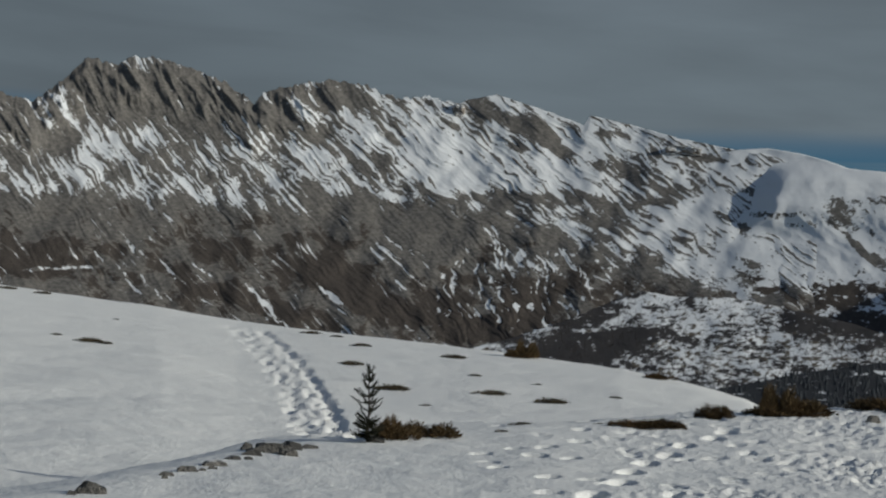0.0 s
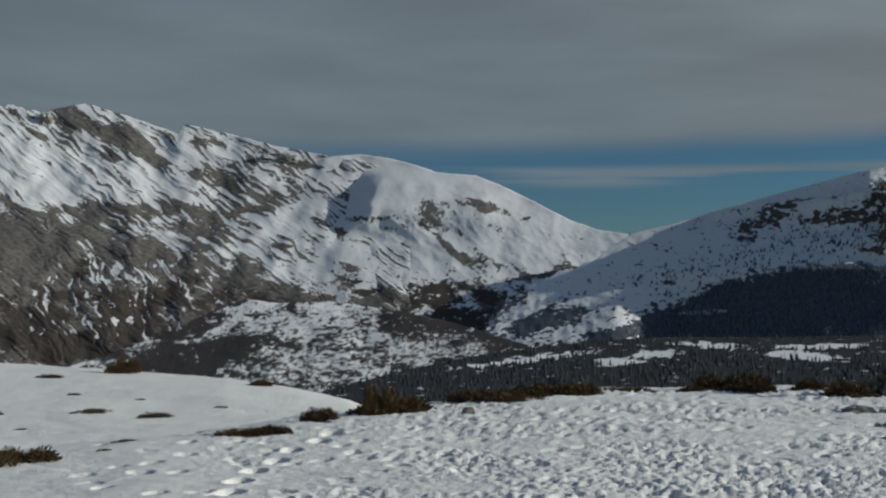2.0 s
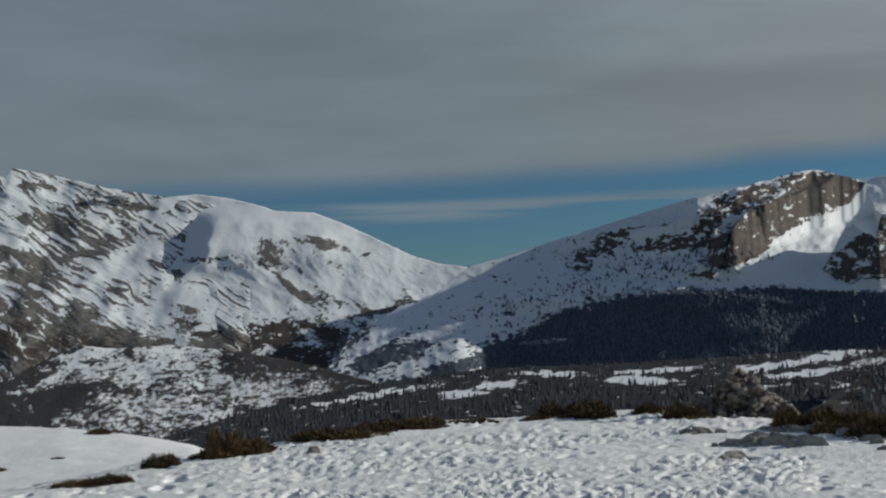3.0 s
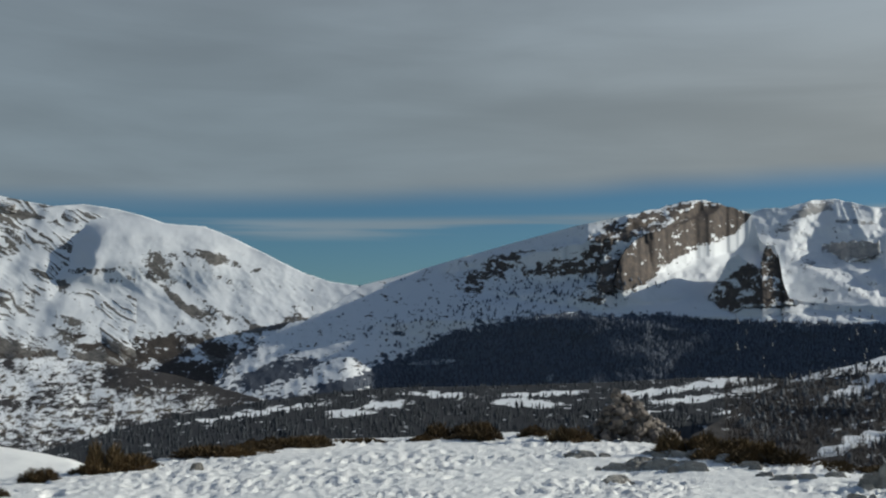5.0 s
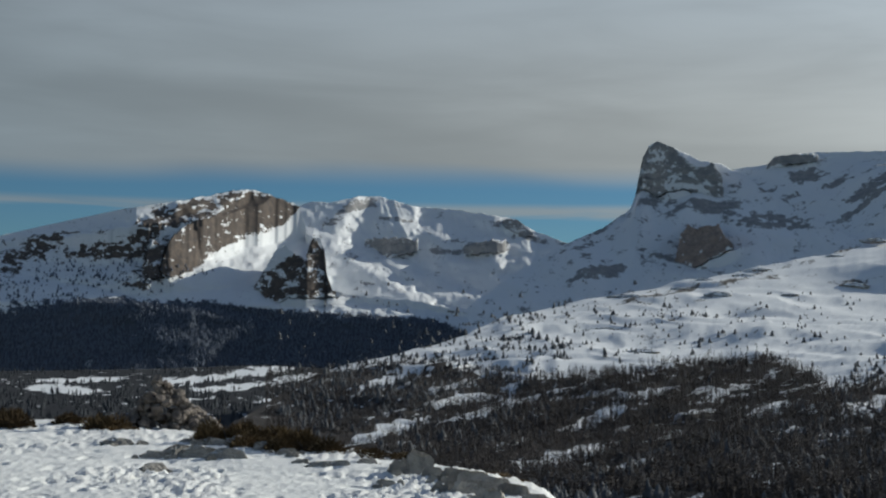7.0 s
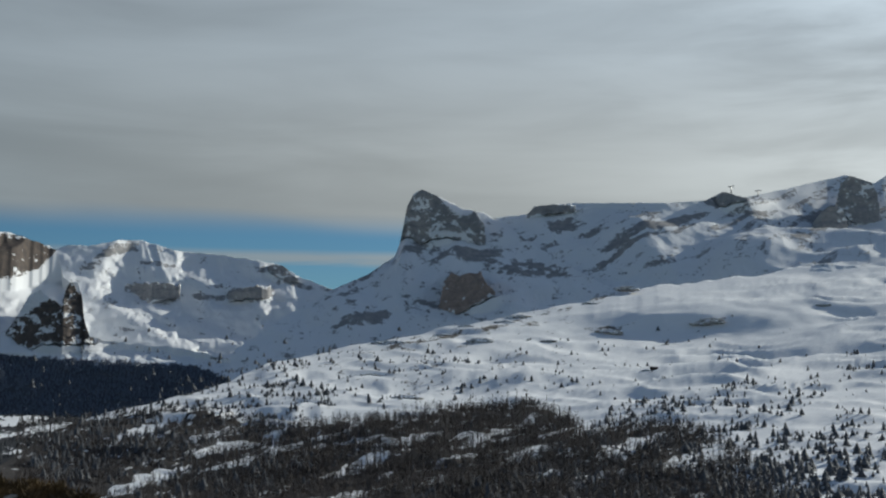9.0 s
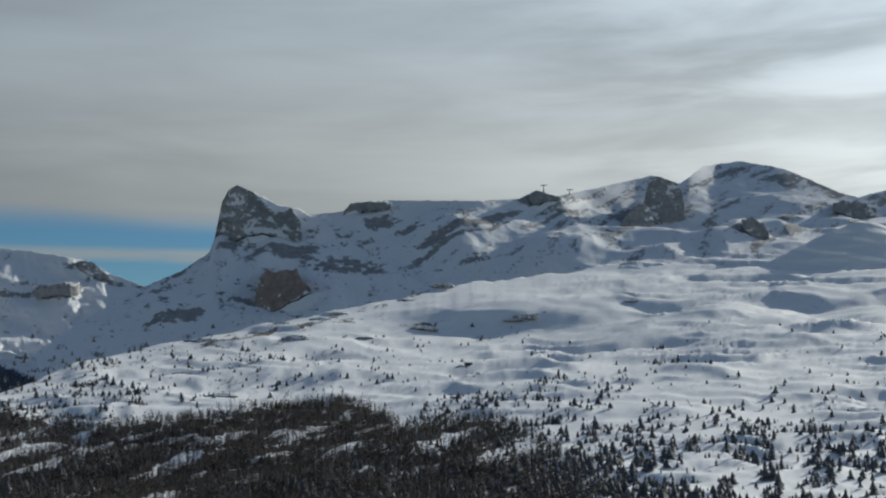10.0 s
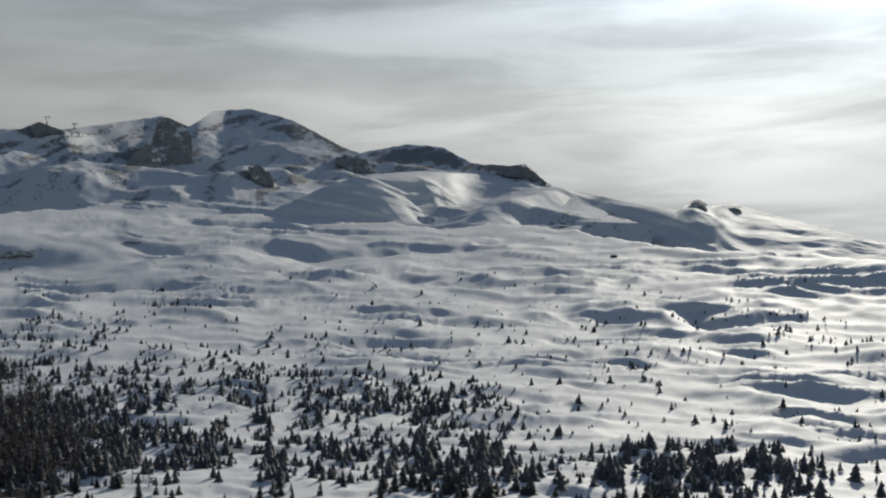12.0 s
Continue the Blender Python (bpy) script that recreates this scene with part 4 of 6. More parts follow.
TOWER = Hill("tower_peak", (48.5, 65), 400, 210, line([(48, -1.5), (66, -1.5)]), lambda az: TOWER_LINE(az) + 0.05 * fbm(az * 3, az * 0, 3, 96),
             lambda az, el, u: 2350 + 110 * (el + 1.5), tower_relief, tower_maps, M_HIGH, back=180.0, fold=lambda x, y: 0.35 * spurs(x, y) + humps(x, y, TOWER_SPURS), faces=TOWER_FACES)
tagged(TOWER.ob, "dark rock tower with one sheer side and snow-dusted shoulder", "mountain")

PLATEAU_LINE = line([(55, 4.6), (57, 5.6), (58.5, 6.5), (59.9, 6.72), (61.0, 6.85), (61.3, 7.2), (62.8, 7.32), (67.0, 7.3), (68.5, 7.37), (69.25, 7.73), (70.1, 7.45), (72.1, 7.84), (74.2, 8.28), (74.9, 8.03),
                    (75.3, 7.88), (76.3, 8.58), (77.8, 8.77), (79.6, 8.38), (81.8, 7.3), (82.5, 7.1), (84.5, 7.53), (86.0, 7.46), (87.3, 6.8), (88.8, 6.72), (89.6, 6.8), (90.5, 6.05), (92, 5.2), (95, 4.2)])


def plateau_relief(az, el, u, r):
    s, a = across(az, el, -20)
    out = 20 * fbm(az * 0.45, el * 0.8, 2, 101) - 12 * ridged(s * 1.1, a * 0.25, 3, 103) * smooth(az, 70, 62) + 5 * fbm(az * 1.8, el * 2.2, 4, 102)
    return out * smooth(u, 0, 0.05)


def plateau_maps(az, el, u):
    s, a = across(az, el, -22)
    f = fbm(s * 2.6, a * 0.7, 4, 105, 0.6)
    wa, we = az + 0.25 * fbm(az * 1.8, el * 3, 3, 113), el + 0.1 * fbm(az * 3, el * 5, 3, 114)
    rock = 0.18 + 0.85 * f * smooth(el, 3.4, 5.0)
    # the plateau and its bands
    rock += 1.35 * patches(wa, we, [(62, 7.01, 0.93, 0.2, 2, 0.6), (62.3, 6.3, 0.76, 0.24, -8, 0.45), (63.6, 5.94, 0.76, 0.13, 5, 0.4), (60.3, 5.88, 0.4, 0.18, 30, 0.35), (59, 4.81, 0.84, 0.27, -5, 0.6), (61.3, 4.38, 1.29, 0.38, 4, 0.65), (60.1, 4.15, 0.67, 0.18, 0, 0.4), (65.2, 5.42, 1.33, 0.18, 18, 0.5), (66.4, 5.98, 0.98, 0.29, 20, 0.6), (67.6, 6.47, 1.02, 0.24, 24, 0.6), (69.2, 7.35, 0.76, 0.27, 15, 0.62), (67.1, 7.24, 0.44, 0.11, 0, 0.4), (64.5, 4.81, 0.89, 0.13, 22, 0.4), (65.7, 5.18, 1.11, 0.11, 20, 0.4), (66.4, 4.23, 0.67, 0.13, 15, 0.3), (68.3, 4.85, 0.44, 0.13, 30, 0.3)])
    # the summits
    rock += 1.2 * patches(wa, we, [(70.6, 6.54, 0.49, 0.36, 20, 0.45), (69.7, 6.25, 0.4, 0.27, 20, 0.45), (70.3, 5.7, 0.58, 0.22, 10, 0.35), (72.7, 6.66, 0.89, 0.4, -25, 0.36), (73.4, 6.18, 0.67, 0.31, -20, 0.5), (73.4, 5.53, 0.76, 0.16, 8, 0.5), (72.3, 5.22, 0.4, 0.11, 0, 0.45), (76, 7.72, 0.76, 0.22, 20, 0.3), (78, 8.17, 1.78, 0.22, -5, 0.22), (79.7, 7.86, 0.53, 0.38, -30, 0.5), (80.8, 7.84, 0.76, 0.16, -25, 0.45), (81.6, 7.35, 0.58, 0.18, -22, 0.5), (84.9, 7.03, 1.78, 0.33, 2, 0.5), (83.5, 6.88, 0.89, 0.18, 12, 0.4), (86.5, 6.8, 0.76, 0.22, -20, 0.45), (85.8, 6.48, 1.33, 0.13, -8, 0.3), (76.6, 5.69, 0.89, 0.13, 8, 0.4), (78.4, 5.44, 0.49, 0.44, -40, 0.4), (79.7, 5.66, 0.31, 0.36, 50, 0.35), (84, 5.89, 0.4, 0.2, 0, 0.4), (77.7, 5.2, 0.44, 0.18, 0, 0.35)])
    rock += patches(az, el, [(89.2, 6.45, 1.4, 0.32, -12, 0.62), (85.4, 7.15, 2.0, 0.3, -5, 0.3)])
    return {"rock": rock, "wood": 0 * el - 0.3}


PLATEAU_FACES = [
    Face([(73.74, 7.02), (73.94, 7.93), (74.42, 8.31), (75.09, 8.06), (75.43, 7.49), (75.52, 6.17)], [(73.74, 6.66), (74.49, 6.25), (75.52, 6.01)], 74.3, -0.4, 0.6, 0.3, 0.7, 331, 0.8),
    Face([(72.8, 6.11), (73.29, 6.83), (74.01, 7.02), (74.27, 6.01)], [(72.8, 5.92), (74.27, 5.82)], 73.2, -0.3, 0.5, 0.5, 0.5, 332, 0.8),
    Face([(81.48, 6.88), (81.94, 7.01), (82.63, 6.9), (83.2, 6.61)], [(81.47, 6.51), (82.39, 6.21), (83.2, 6.24)], 82.4, -0.4, 0.2, 0.3, 0.75, 333, 0.8),
    Face([(77.8, 5.7), (78.19, 5.98), (78.66, 5.93), (78.94, 5.5)], [(77.8, 5.37), (78.42, 5.03), (78.94, 5.26)], 78.0, -0.4, 0.3, 0.3, 0.6, 334, 0.8),
    Face([(87.54, 6.64), (88.14, 6.79), (88.98, 6.91), (89.83, 6.64), (90.52, 6.12)], [(87.54, 6.49), (90.52, 5.89)], 89.0, -0.2, 0.2, 0.4, 0.65, 335, 0.3, True),
    Face([(60.95, 6.7), (61.25, 7.18), (62.08, 7.3), (63.03, 7.22)], [(60.95, 6.61), (61.85, 6.82), (63.04, 6.94)], 62.0, -0.3, 0.1, 0.4, 0.5, 336, 0.3, True),
    Face([(68.69, 7.3), (69.17, 7.68), (69.9, 7.78), (70.26, 7.4)], [(68.69, 7.01), (70.26, 7.31)], 69.2, -0.3, 0.2, 0.5, 0.5, 337),
]


def plateau_distance(az, el, u):
    w = smooth(az, 66, 75)
    near = 2780 + 540 * np.clip(el - 4.4, 0, 1.7) + 120 * np.minimum(el - 4.4, 0) + (200 + 90 * smooth(az, 75.5, 77)) * np.maximum(el - 6.1, 0) + 160 * smooth(az, 79, 83)
    return (2650 + 105 * (el - 0.5)) * (1 - w) + near * w


PLATEAU_SPURS = [(77.6, 3350, 210, 60, 84, 42), (74.4, 3300, 170, 80, 60, 34), (72.0, 3180, 190, 80, 95, 30), (79.4, 3420, 160, 60, 70, 34), (75.6, 3080, 180, 60, 110, 26), (69.5, 3050, 220, 70, 80, 30), (81.8, 3500, 190, 70, 88, 36), (84.5, 3560, 200, 70, 80, 30), (70.6, 3420, 220, 60, 62, 30), (66.0, 3150, 220, 60, 60, 24)]


PLATEAU = Hill("summit_ridge", (55.5, 95), 860, 220, line([(55, 0.5), (95, 0.5)]), lambda az: PLATEAU_LINE(az) + 0.035 * fbm(az * 2.5, az * 0, 4, 108),
               plateau_distance, plateau_relief, plateau_maps, M_HIGH, faces=PLATEAU_FACES, fold=lambda x, y: 0.45 * spurs(x, y) + humps(x, y, PLATEAU_SPURS))
tagged(PLATEAU.ob, "row of snow-plastered summits with rocky heads", "mountain")

SLOPE_LINE = line([(38, -4.6), (40, -3.3), (42, -2.1), (44, -1.55), (46, -1.05), (48.4, -0.4), (50, 0.3), (52.6, 1.0), (56.5, 1.75), (61.3, 2.7), (64, 3.3), (66.5, 3.75), (70, 4.2), (74, 4.75), (77, 4.85), (80, 4.5), (82, 4.1), (86, 4.0), (89, 4.3), (92, 3.9), (96, 3.3), (100, 3.2), (104.5, 2.9), (112, 2.2)])
SHOULDER_LINE = line([(76, 3.0), (79, 4.6), (81, 5.6), (83, 6.2), (85, 6.4), (87.5, 6.35), (90.6, 5.95), (93.7, 5.32), (95.9, 4.97), (96.4, 5.2), (96.85, 5.45), (97.4, 5.15), (98.4, 5.22), (100.6, 4.63), (102.9, 4.02), (104.4, 3.66), (112, 2.2)])
SHOULDER_RIDGES = [(81.0, 3050, 200, 80, 60, 40), (90.2, 3350, 330, 70, 106, 36), (88.3, 2980, 150, 50, 112, 22), (99.0, 2700, 190, 40, 116, 20), (91.8, 2900, 140, 40, 108, 22), (101.5, 2900, 200, 40, 118, 16)]


def shoulder_relief(az, el, u, r):
    return (16 * fbm(az * 0.35, el * 0.9, 2, 111) + 3 * fbm(az * 1.5, el * 3.0, 4, 112)) * smooth(u, 0, 0.05)


def shoulder_maps(az, el, u):
    rock = 0.02 + 0.38 * fbm(az * 1.5, el * 4, 4, 115) + patches(az, el, [(96.85, 5.25, 0.5, 0.18, 0, 0.8), (98.3, 5.12, 0.4, 0.1, 0, 0.6), (82.2, 5.9, 0.8, 0.2, 10, 0.3)])
    return {"rock": rock, "wood": 0 * el - 0.3}


def shoulder_distance(az, el, u):
    # gently rising, with steep bowls and domes that turn their shaded side to the knoll
    steep = np.clip(1.7 * patches(az, el, [(95.4, 4.06, 2.67, 0.71, -14, 1), (82.9, 4.69, 3.89, 1.11, 8, 1.3)]), 0, 1)
    climb = 430 - 350 * steep
    rise = np.cumsum(0.5 * (climb[1:] + climb[:-1]) * np.diff(el, axis=0), 0)
    return 2560 + 30 * el + np.concatenate([0 * el[:1], rise], 0) + 30 * fbm(az * 0.3, (el + 0.12 * az) * 2.0, 2, 121, 0.5)


SHOULDER = Hill("snow_shoulder", (76.5, 112), 600, 130, lambda az: np.minimum(SLOPE_LINE(az) - 0.6, SHOULDER_LINE(az) - 0.3), SHOULDER_LINE,
                shoulder_distance, shoulder_relief, shoulder_maps, M_HIGH, fold=lambda x, y: 0.3 * spurs(x, y) + humps(x, y, SHOULDER_RIDGES))
tagged(SHOULDER.ob, "broad wind-swept snow shoulder falling away beside the summits", "mountain")

# ---- the rolling slope with scattered trees ----
WOOD_LINE = line([(38, -2.0), (42, -1.8), (46, -1.5), (48, -1.75), (51, -2.1), (55.2, -1.75), (57, -1.35), (58.75, -1.0), (60, -0.9), (61.5, -1.2), (62.6, -1.6), (63.6, -2.2), (65.2, -1.9), (66.5, -1.8), (68, -2.2), (70, -3.2), (72, -4.6), (76, -6.5)])


BENCHES = [(67.5, 2.2, 6.5, 1.15, 1, -1.6), (68.5, 3.7, 4.5, 0.35, 3, 0.8), (75.5, 2.5, 6.0, 0.4, 14, 0.6), (90.5, 1.7, 2.0, 0.25, 0, -1.05), (97.8, 0.7, 2.2, 0.7, 0, -1.0),
           (93.7, 0.1, 3.0, 0.5, -8, -1.0), (86.4, 0.2, 2.9, 0.4, -5, -1.0), (79.5, -0.9, 2.6, 0.4, 8, -0.8), (83, 2.2, 4.0, 0.5, 8, 0.5), (75.5, 1.2, 3.0, 0.3, 6, -0.8)]


class Field(Hill):
    """A gentle hillside: benches and steeper faces on a rising slope."""

    def __init__(self, name, span, cols, rows, foot, top, mat, maps):
        az = np.linspace(*span, cols)
        u = np.linspace(0, 1, rows)[:, None]
        el = foot + (top(az) - foot) * u
        A = np.broadcast_to(az, el.shape)
        wa, we = A + 0.6 * fbm(A * 0.3, el * 0.5, 2, 161), el + 0.10 * fbm(A * 0.45, el * 0.9, 3, 162)
        tilt = we - 0.10 * wa
        face = np.clip(patches(A, el, [(67.5, 2.2, 6.5, 1.2, 2, 1)]), 0, 1)
        shift = (1 - 0.9 * face) * 0.03 * fbm(wa * 0.10, tilt * 1.1, 2, 163) + 0.085 * benches(A, el, BENCHES)
        lean = 0.013 * np.clip(72 - A, 0, 40) / (1 + np.clip(72 - A, 0, 40) / 36) * smooth(el, 4.6, -4.5)
        deep = 7.2 + 0.165 * el + lean + shift * smooth(u, 0, 0.08) * (1 - 0.7 * smooth(u, 0.92, 1))
        r = np.exp(np.maximum.accumulate(deep - 0.03 * el, axis=0) + 0.03 * el)
        self.az, self.lo, self.hi, self.r = az, 0 * az + foot, top(az), r
        pos = self.places(A, el, r)
        # lumps and hollows
        x, y = pos[..., 0], pos[..., 1]
        size = np.clip(r / 1300, 0.3, 2.4)
        wx, wy = x + 60 * perlin(x / 260, y / 260, 167), y + 60 * perlin(x / 260, y / 260, 169)
        c, s = math.cos(radians(14)), math.sin(radians(14))
        p, q = wx * c - wy * s, wx * s + wy * c
        calm = smooth(fbm(x / 330, y / 330, 2, 168), -0.25, 0.35)
        h = 6 * (0.62 - ridged(p / 380, q / 280, 2, 163)) * size + 5 * fbm(p / 240, q / 160, 6, 164, 0.5) * size
        # long drifts across the slope, with crisp crests
        deep_w, side_w = np.log(r) + 0.05 * fbm(A * 0.25, el * 0.6, 3, 181), A + 1.2 * fbm(A * 0.2, el * 0.5, 2, 182)
        drift = 0.5 * ridged(side_w * 0.09, deep_w * 7.0, 2, 183) + 0.5 * ridged(side_w * 0.13 + 3, deep_w * 18.0, 1, 184)
        h += 16 * (drift - 0.5) * np.clip(size, 0.3, 1.7) * (1 + 0.5 * smooth(A, 92, 99) - 0.3 * smooth(A, 84, 88) * smooth(A, 97, 92) * smooth(el, 0, 1.5)) * (0.35 + 0.65 * smooth(fbm(A * 0.15, el * 0.5, 2, 185), -0.3, 0.2))
        h += (2.6 + 1.5 * smooth(A, 76, 84)) * calm * (0.6 - np.abs(perlin(p / 110, q / 50, 165)) * 2.0) * size + 1.1 * calm * smooth(r, 2100, 1000) * fbm(x / 16, y / 12, 3, 166)
        self.lift = h * (1 - 0.6 * face) * smooth(u, 0, 0.06) * (1 - 0.6 * smooth(u, 0.9, 1.0))
        pos[..., 2] += self.lift
        skirt = pos[:1].copy()
        skirt[..., 2] -= 150
        behind = []
        for k, drop in ((30, -3), (90, -22), (220, -90)):
            e = pos[-1:].copy()
            e[..., :2] *= (r[-1:] + k)[..., None] / r[-1:][..., None]
            e[..., 2] += drop
            behind.append(e)
        pos = np.concatenate([skirt, pos] + behind, 0)
        full = {k: np.concatenate([v[:1], v] + [v[-1:]] * 3, 0) for k, v in maps(A, el, u + 0 * el).items()}
        self.ob = grid_mesh(name, pos, [mat], full)

    def at(self, az, el):
        out = super().at(az, el)
        ca = np.clip((az - self.az[0]) / (self.az[-1] - self.az[0]) * (len(self.az) - 1), 0, len(self.az) - 1)
        lo, hi = np.interp(az, self.az, self.lo), np.interp(az, self.az, self.hi)
        cu = np.clip((el - lo) / (hi - lo) * (len(self.r) - 1), 0, len(self.r) - 1)
        out[..., 2] += self.lift[np.round(cu).astype(int), np.round(ca).astype(int)]
        return out


TREE_ZONES = [(69.5, -4.6, 3.4, 2.6, -12, 0.9), (62.5, -4.0, 4.5, 1.3, 10, 0.5), (57, -5.8, 6.5, 1.0, 14, 0.7), (79, -3.0, 4.2, 0.9, -6, 0.7), (86, -3.6, 4.0, 0.9, -4, 0.65), (82, -5.6, 6.5, 1.4, 0, 0.4),
              (97, -6.2, 4.6, 1.0, 2, 0.85), (88, -6.5, 4, 0.9, 0, 0.45), (66, -1.7, 3.4, 0.5, 12, 0.5)]
TREE_ZONES += [(47, -2.6, 4.0, 0.9, 15, 0.7), (75.5, 0.3, 2.0, 0.35, 3, 0.3), (101, 0.0, 3.0, 0.8, -12, 0.22), (71, -0.8, 2.4, 0.5, 8, 0.25), (47.5, -0.9, 4.0, 0.35, 16, 0.5), (55, -0.3, 6, 0.9, 12, 0.20), (62, 0.3, 6, 1.0, 8, 0.13), (88, -1.2, 11, 1.2, 0, 0.08), (50, 0.0, 3, 0.4, 14, 0.3)]


GLADES = [(52.4, -5.5, 3.0, 0.35, 17, 1), (55, -6.0, 1.8, 0.22, 17, 1), (62.2, -5.6, 2.5, 0.31, 17, 1), (65.3, -3.0, 1.8, 0.3, 20, 1), (57.3, -4.5, 1.0, 0.15, 12, 1), (50.5, -3.3, 3.6, 0.15, 16, 1),
          (45, -4.6, 2.4, 0.16, 17, 1), (48.7, -3.0, 2.2, 0.17, 16, 1), (61, -3.3, 1.1, 0.17, 17, 0.9), (61.8, -4.4, 0.6, 0.22, 40, 0.9), (46.2, -2.0, 2.8, 0.15, 18, 0.9), (54, -3.9, 1.3, 0.12, 14, 0.9)]
GLADES += [(67, -5.3, 1.6, 0.22, 20, 0.9), (64, -4.2, 1.3, 0.13, 15, 0.8), (56.2, -2.9, 1.6, 0.1, 15, 0.8), (67.5, -3.6, 1.6, 0.27, 20, 0.9), (59.6, -2.5, 1.3, 0.09, 16, 0.7)]


def glades(az, el):
    """Open strips of snow that run up through the woods."""
    n = fbm(az * 0.45, (el - 0.27 * az) * 3.0, 4, 171, 0.6)
    strips = 1.0 * patches(az + 0.5 * fbm(az * 1.5, el * 4, 3, 172), el + 0.14 * fbm(az * 2.5, el * 5, 3, 173), GLADES)
    return np.clip(smooth(n, 0.26, 0.42) * 0.4 * smooth(az, 42, 47) + smooth(strips, 0.28, 0.6), 0, 1)


def wooded(az, el):
    return smooth(WOOD_LINE(az) + 0.25 * fbm(az * 1.4, el * 0.6, 3, 174) - el, -0.1, 0.3) * smooth(az, 75, 66)


def slope_maps(az, el, u):
    f = fbm(az * 0.9, (el - 0.12 * az) * 4.0, 4, 126)
    rock = 0.02 + 0.12 * smooth(az, 66, 58) * smooth(el, -1.5, -0.5) + 0.5 * f + 0.35 * fbm(az * 3.5, (el - 0.1 * az) * 16.0, 3, 127) + patches(az, el, [(64.0, 3.4, 1.2, 0.2, 10, 0.55), (57.5, 1.55, 1.6, 0.2, 10, 0.4), (60.5, 2.0, 1.6, 0.15, 10, 0.4), (64.3, 2.0, 0.9, 0.15, 0, 0.5), (69, 2.4, 0.9, 0.12, 20, 0.5), (55.4, 1.1, 1.3, 0.15, 12, 0.4), (52, 0.2, 1.4, 0.15, 12, 0.3), (61.5, 2.55, 1.5, 0.12, 12, 0.4), (66.5, 1.3, 0.8, 0.1, 5, 0.35)])
    wood = -0.25 + 0.6 * fbm(az * 2.0, (el - 0.2 * az) * 7.0, 4, 128, 0.6) + wooded(az, el) * (1.05 + 0.3 * smooth(el, -3.5, -5.5) - 1.75 * glades(az, el)) - 0.2 * glades(az, el)
    return {"rock": rock, "wood": wood}


SLOPE = Field("tree_dotted_slope", (38.5, 112), 920, 250, -9.5, lambda az: SLOPE_LINE(az) + 0.16 * fbm(az * 0.7, az * 0, 4, 175) * smooth(az, 55, 62), M_SLOPE, slope_maps)
tagged(SLOPE.ob, "rolling snow-covered slope with low outcrops", "hillside", kind="structure")

# ---- the valley: hamlet hills and the wooded plain ----
VALLEY_LINE = line([(-8, -4.6), (-3, -4.0), (0.6, -3.3), (3, -2.6), (5.3, -1.75), (7, -0.95), (8.5, -0.35), (10, -0.55), (12, -0.45), (14, -0.75), (17, -1.3), (20, -2.2), (23, -3.0), (28, -4.4)])


def valley_maps(az, el, u):
    tilt = el - 0.05 * az
    f = fbm(az * 2.6, tilt * 6.0, 5, 131, 0.72)
    rock = 0.38 + 0.8 * f
    wood = 0.50 + 0.75 * fbm(az * 0.7, tilt * 2.0, 3, 132) + 0.55 * fbm(az * 3.4, tilt * 8.0, 4, 133, 0.72) + patches(az + 0.5 * fbm(az * 1.5, el * 3, 3, 136), el + 0.15 * fbm(az * 2, el * 4, 3, 139), [(6.5, -2.84, 2.67, 0.89, 12, 0.55), (6, -1.23, 1.33, 0.67, 2, 0.4), (9.1, -2.18, 1.33, 0.27, 20, 0.4), (7.8, -0.51, 1.33, 0.27, 14, 0.4), (12.8, -1.19, 1.11, 0.27, 2, -0.3), (11.1, -2.98, 2, 0.58, 7, -0.2), (15.6, -1.31, 1.33, 0.53, -18, 0.4), (18.2, -1.9, 1.78, 0.44, -13, 0.4), (9.4, -0.58, 1.11, 0.18, 10, -0.4), (16.3, -2.52, 1.78, 0.31, -3, -0.25), (14.9, -0.34, 1.33, 0.31, 2, 0.3)])
    wood += (0.4 + 1.6 * fbm(az * 3, el * 9, 4, 189, 0.65)) * patches(az + 0.5 * fbm(az * 1.7, el * 3, 3, 186), el + 0.15 * fbm(az * 2.4, el * 4, 3, 187), [(5.9, -2.72, 2, 0.49, 6, 0.8), (6.6, -1.36, 1.56, 0.36, 14, 0.8), (9.3, -1.06, 1.33, 0.18, 8, 0.6), (13.4, -1.61, 0.49, 0.58, 50, 0.6), (16.1, -0.64, 1.33, 0.44, -4, 0.9), (17.2, -1.35, 1.33, 0.58, -10, 0.9), (14.8, -1.24, 0.89, 0.31, 20, 0.6), (7.9, -3.55, 1.33, 0.18, 4, 0.5), (11.7, -2.58, 1.33, 0.18, 6, 0.5), (10.2, -0.31, 1.78, 0.22, 4, -0.5), (11, -1.92, 1.56, 0.22, 6, -0.5), (6.9, -2.01, 1.33, 0.16, 12, -0.5), (14.1, -3.04, 1.78, 0.27, 4, -0.4), (8.8, -2.36, 1.11, 0.18, 10, -0.4)])
    rim = smooth(u, 0.62, 0.85) * smooth(az, 6, 8) * smooth(az, 15, 12)
    return {"rock": rock - 0.15 * rim, "wood": wood - 0.2 * rim}


VALLEY = Hill("valley_hills", (-8, 28), 520, 90, line([(-8, -5.6), (28, -5.6)]), lambda az: VALLEY_LINE(az) + 0.06 * fbm(az * 1.5, az * 0, 3, 135),
              lambda az, el, u: 1250 + 260 * (el + 5.6), lambda az, el, u, r: (30 * fbm(az * 0.5, el * 1.0, 2, 137) + 5 * fbm(az * 2.0, el * 4, 3, 138)) * smooth(u, 0, 0.05), valley_maps, M_VALLEY, back=300.0)
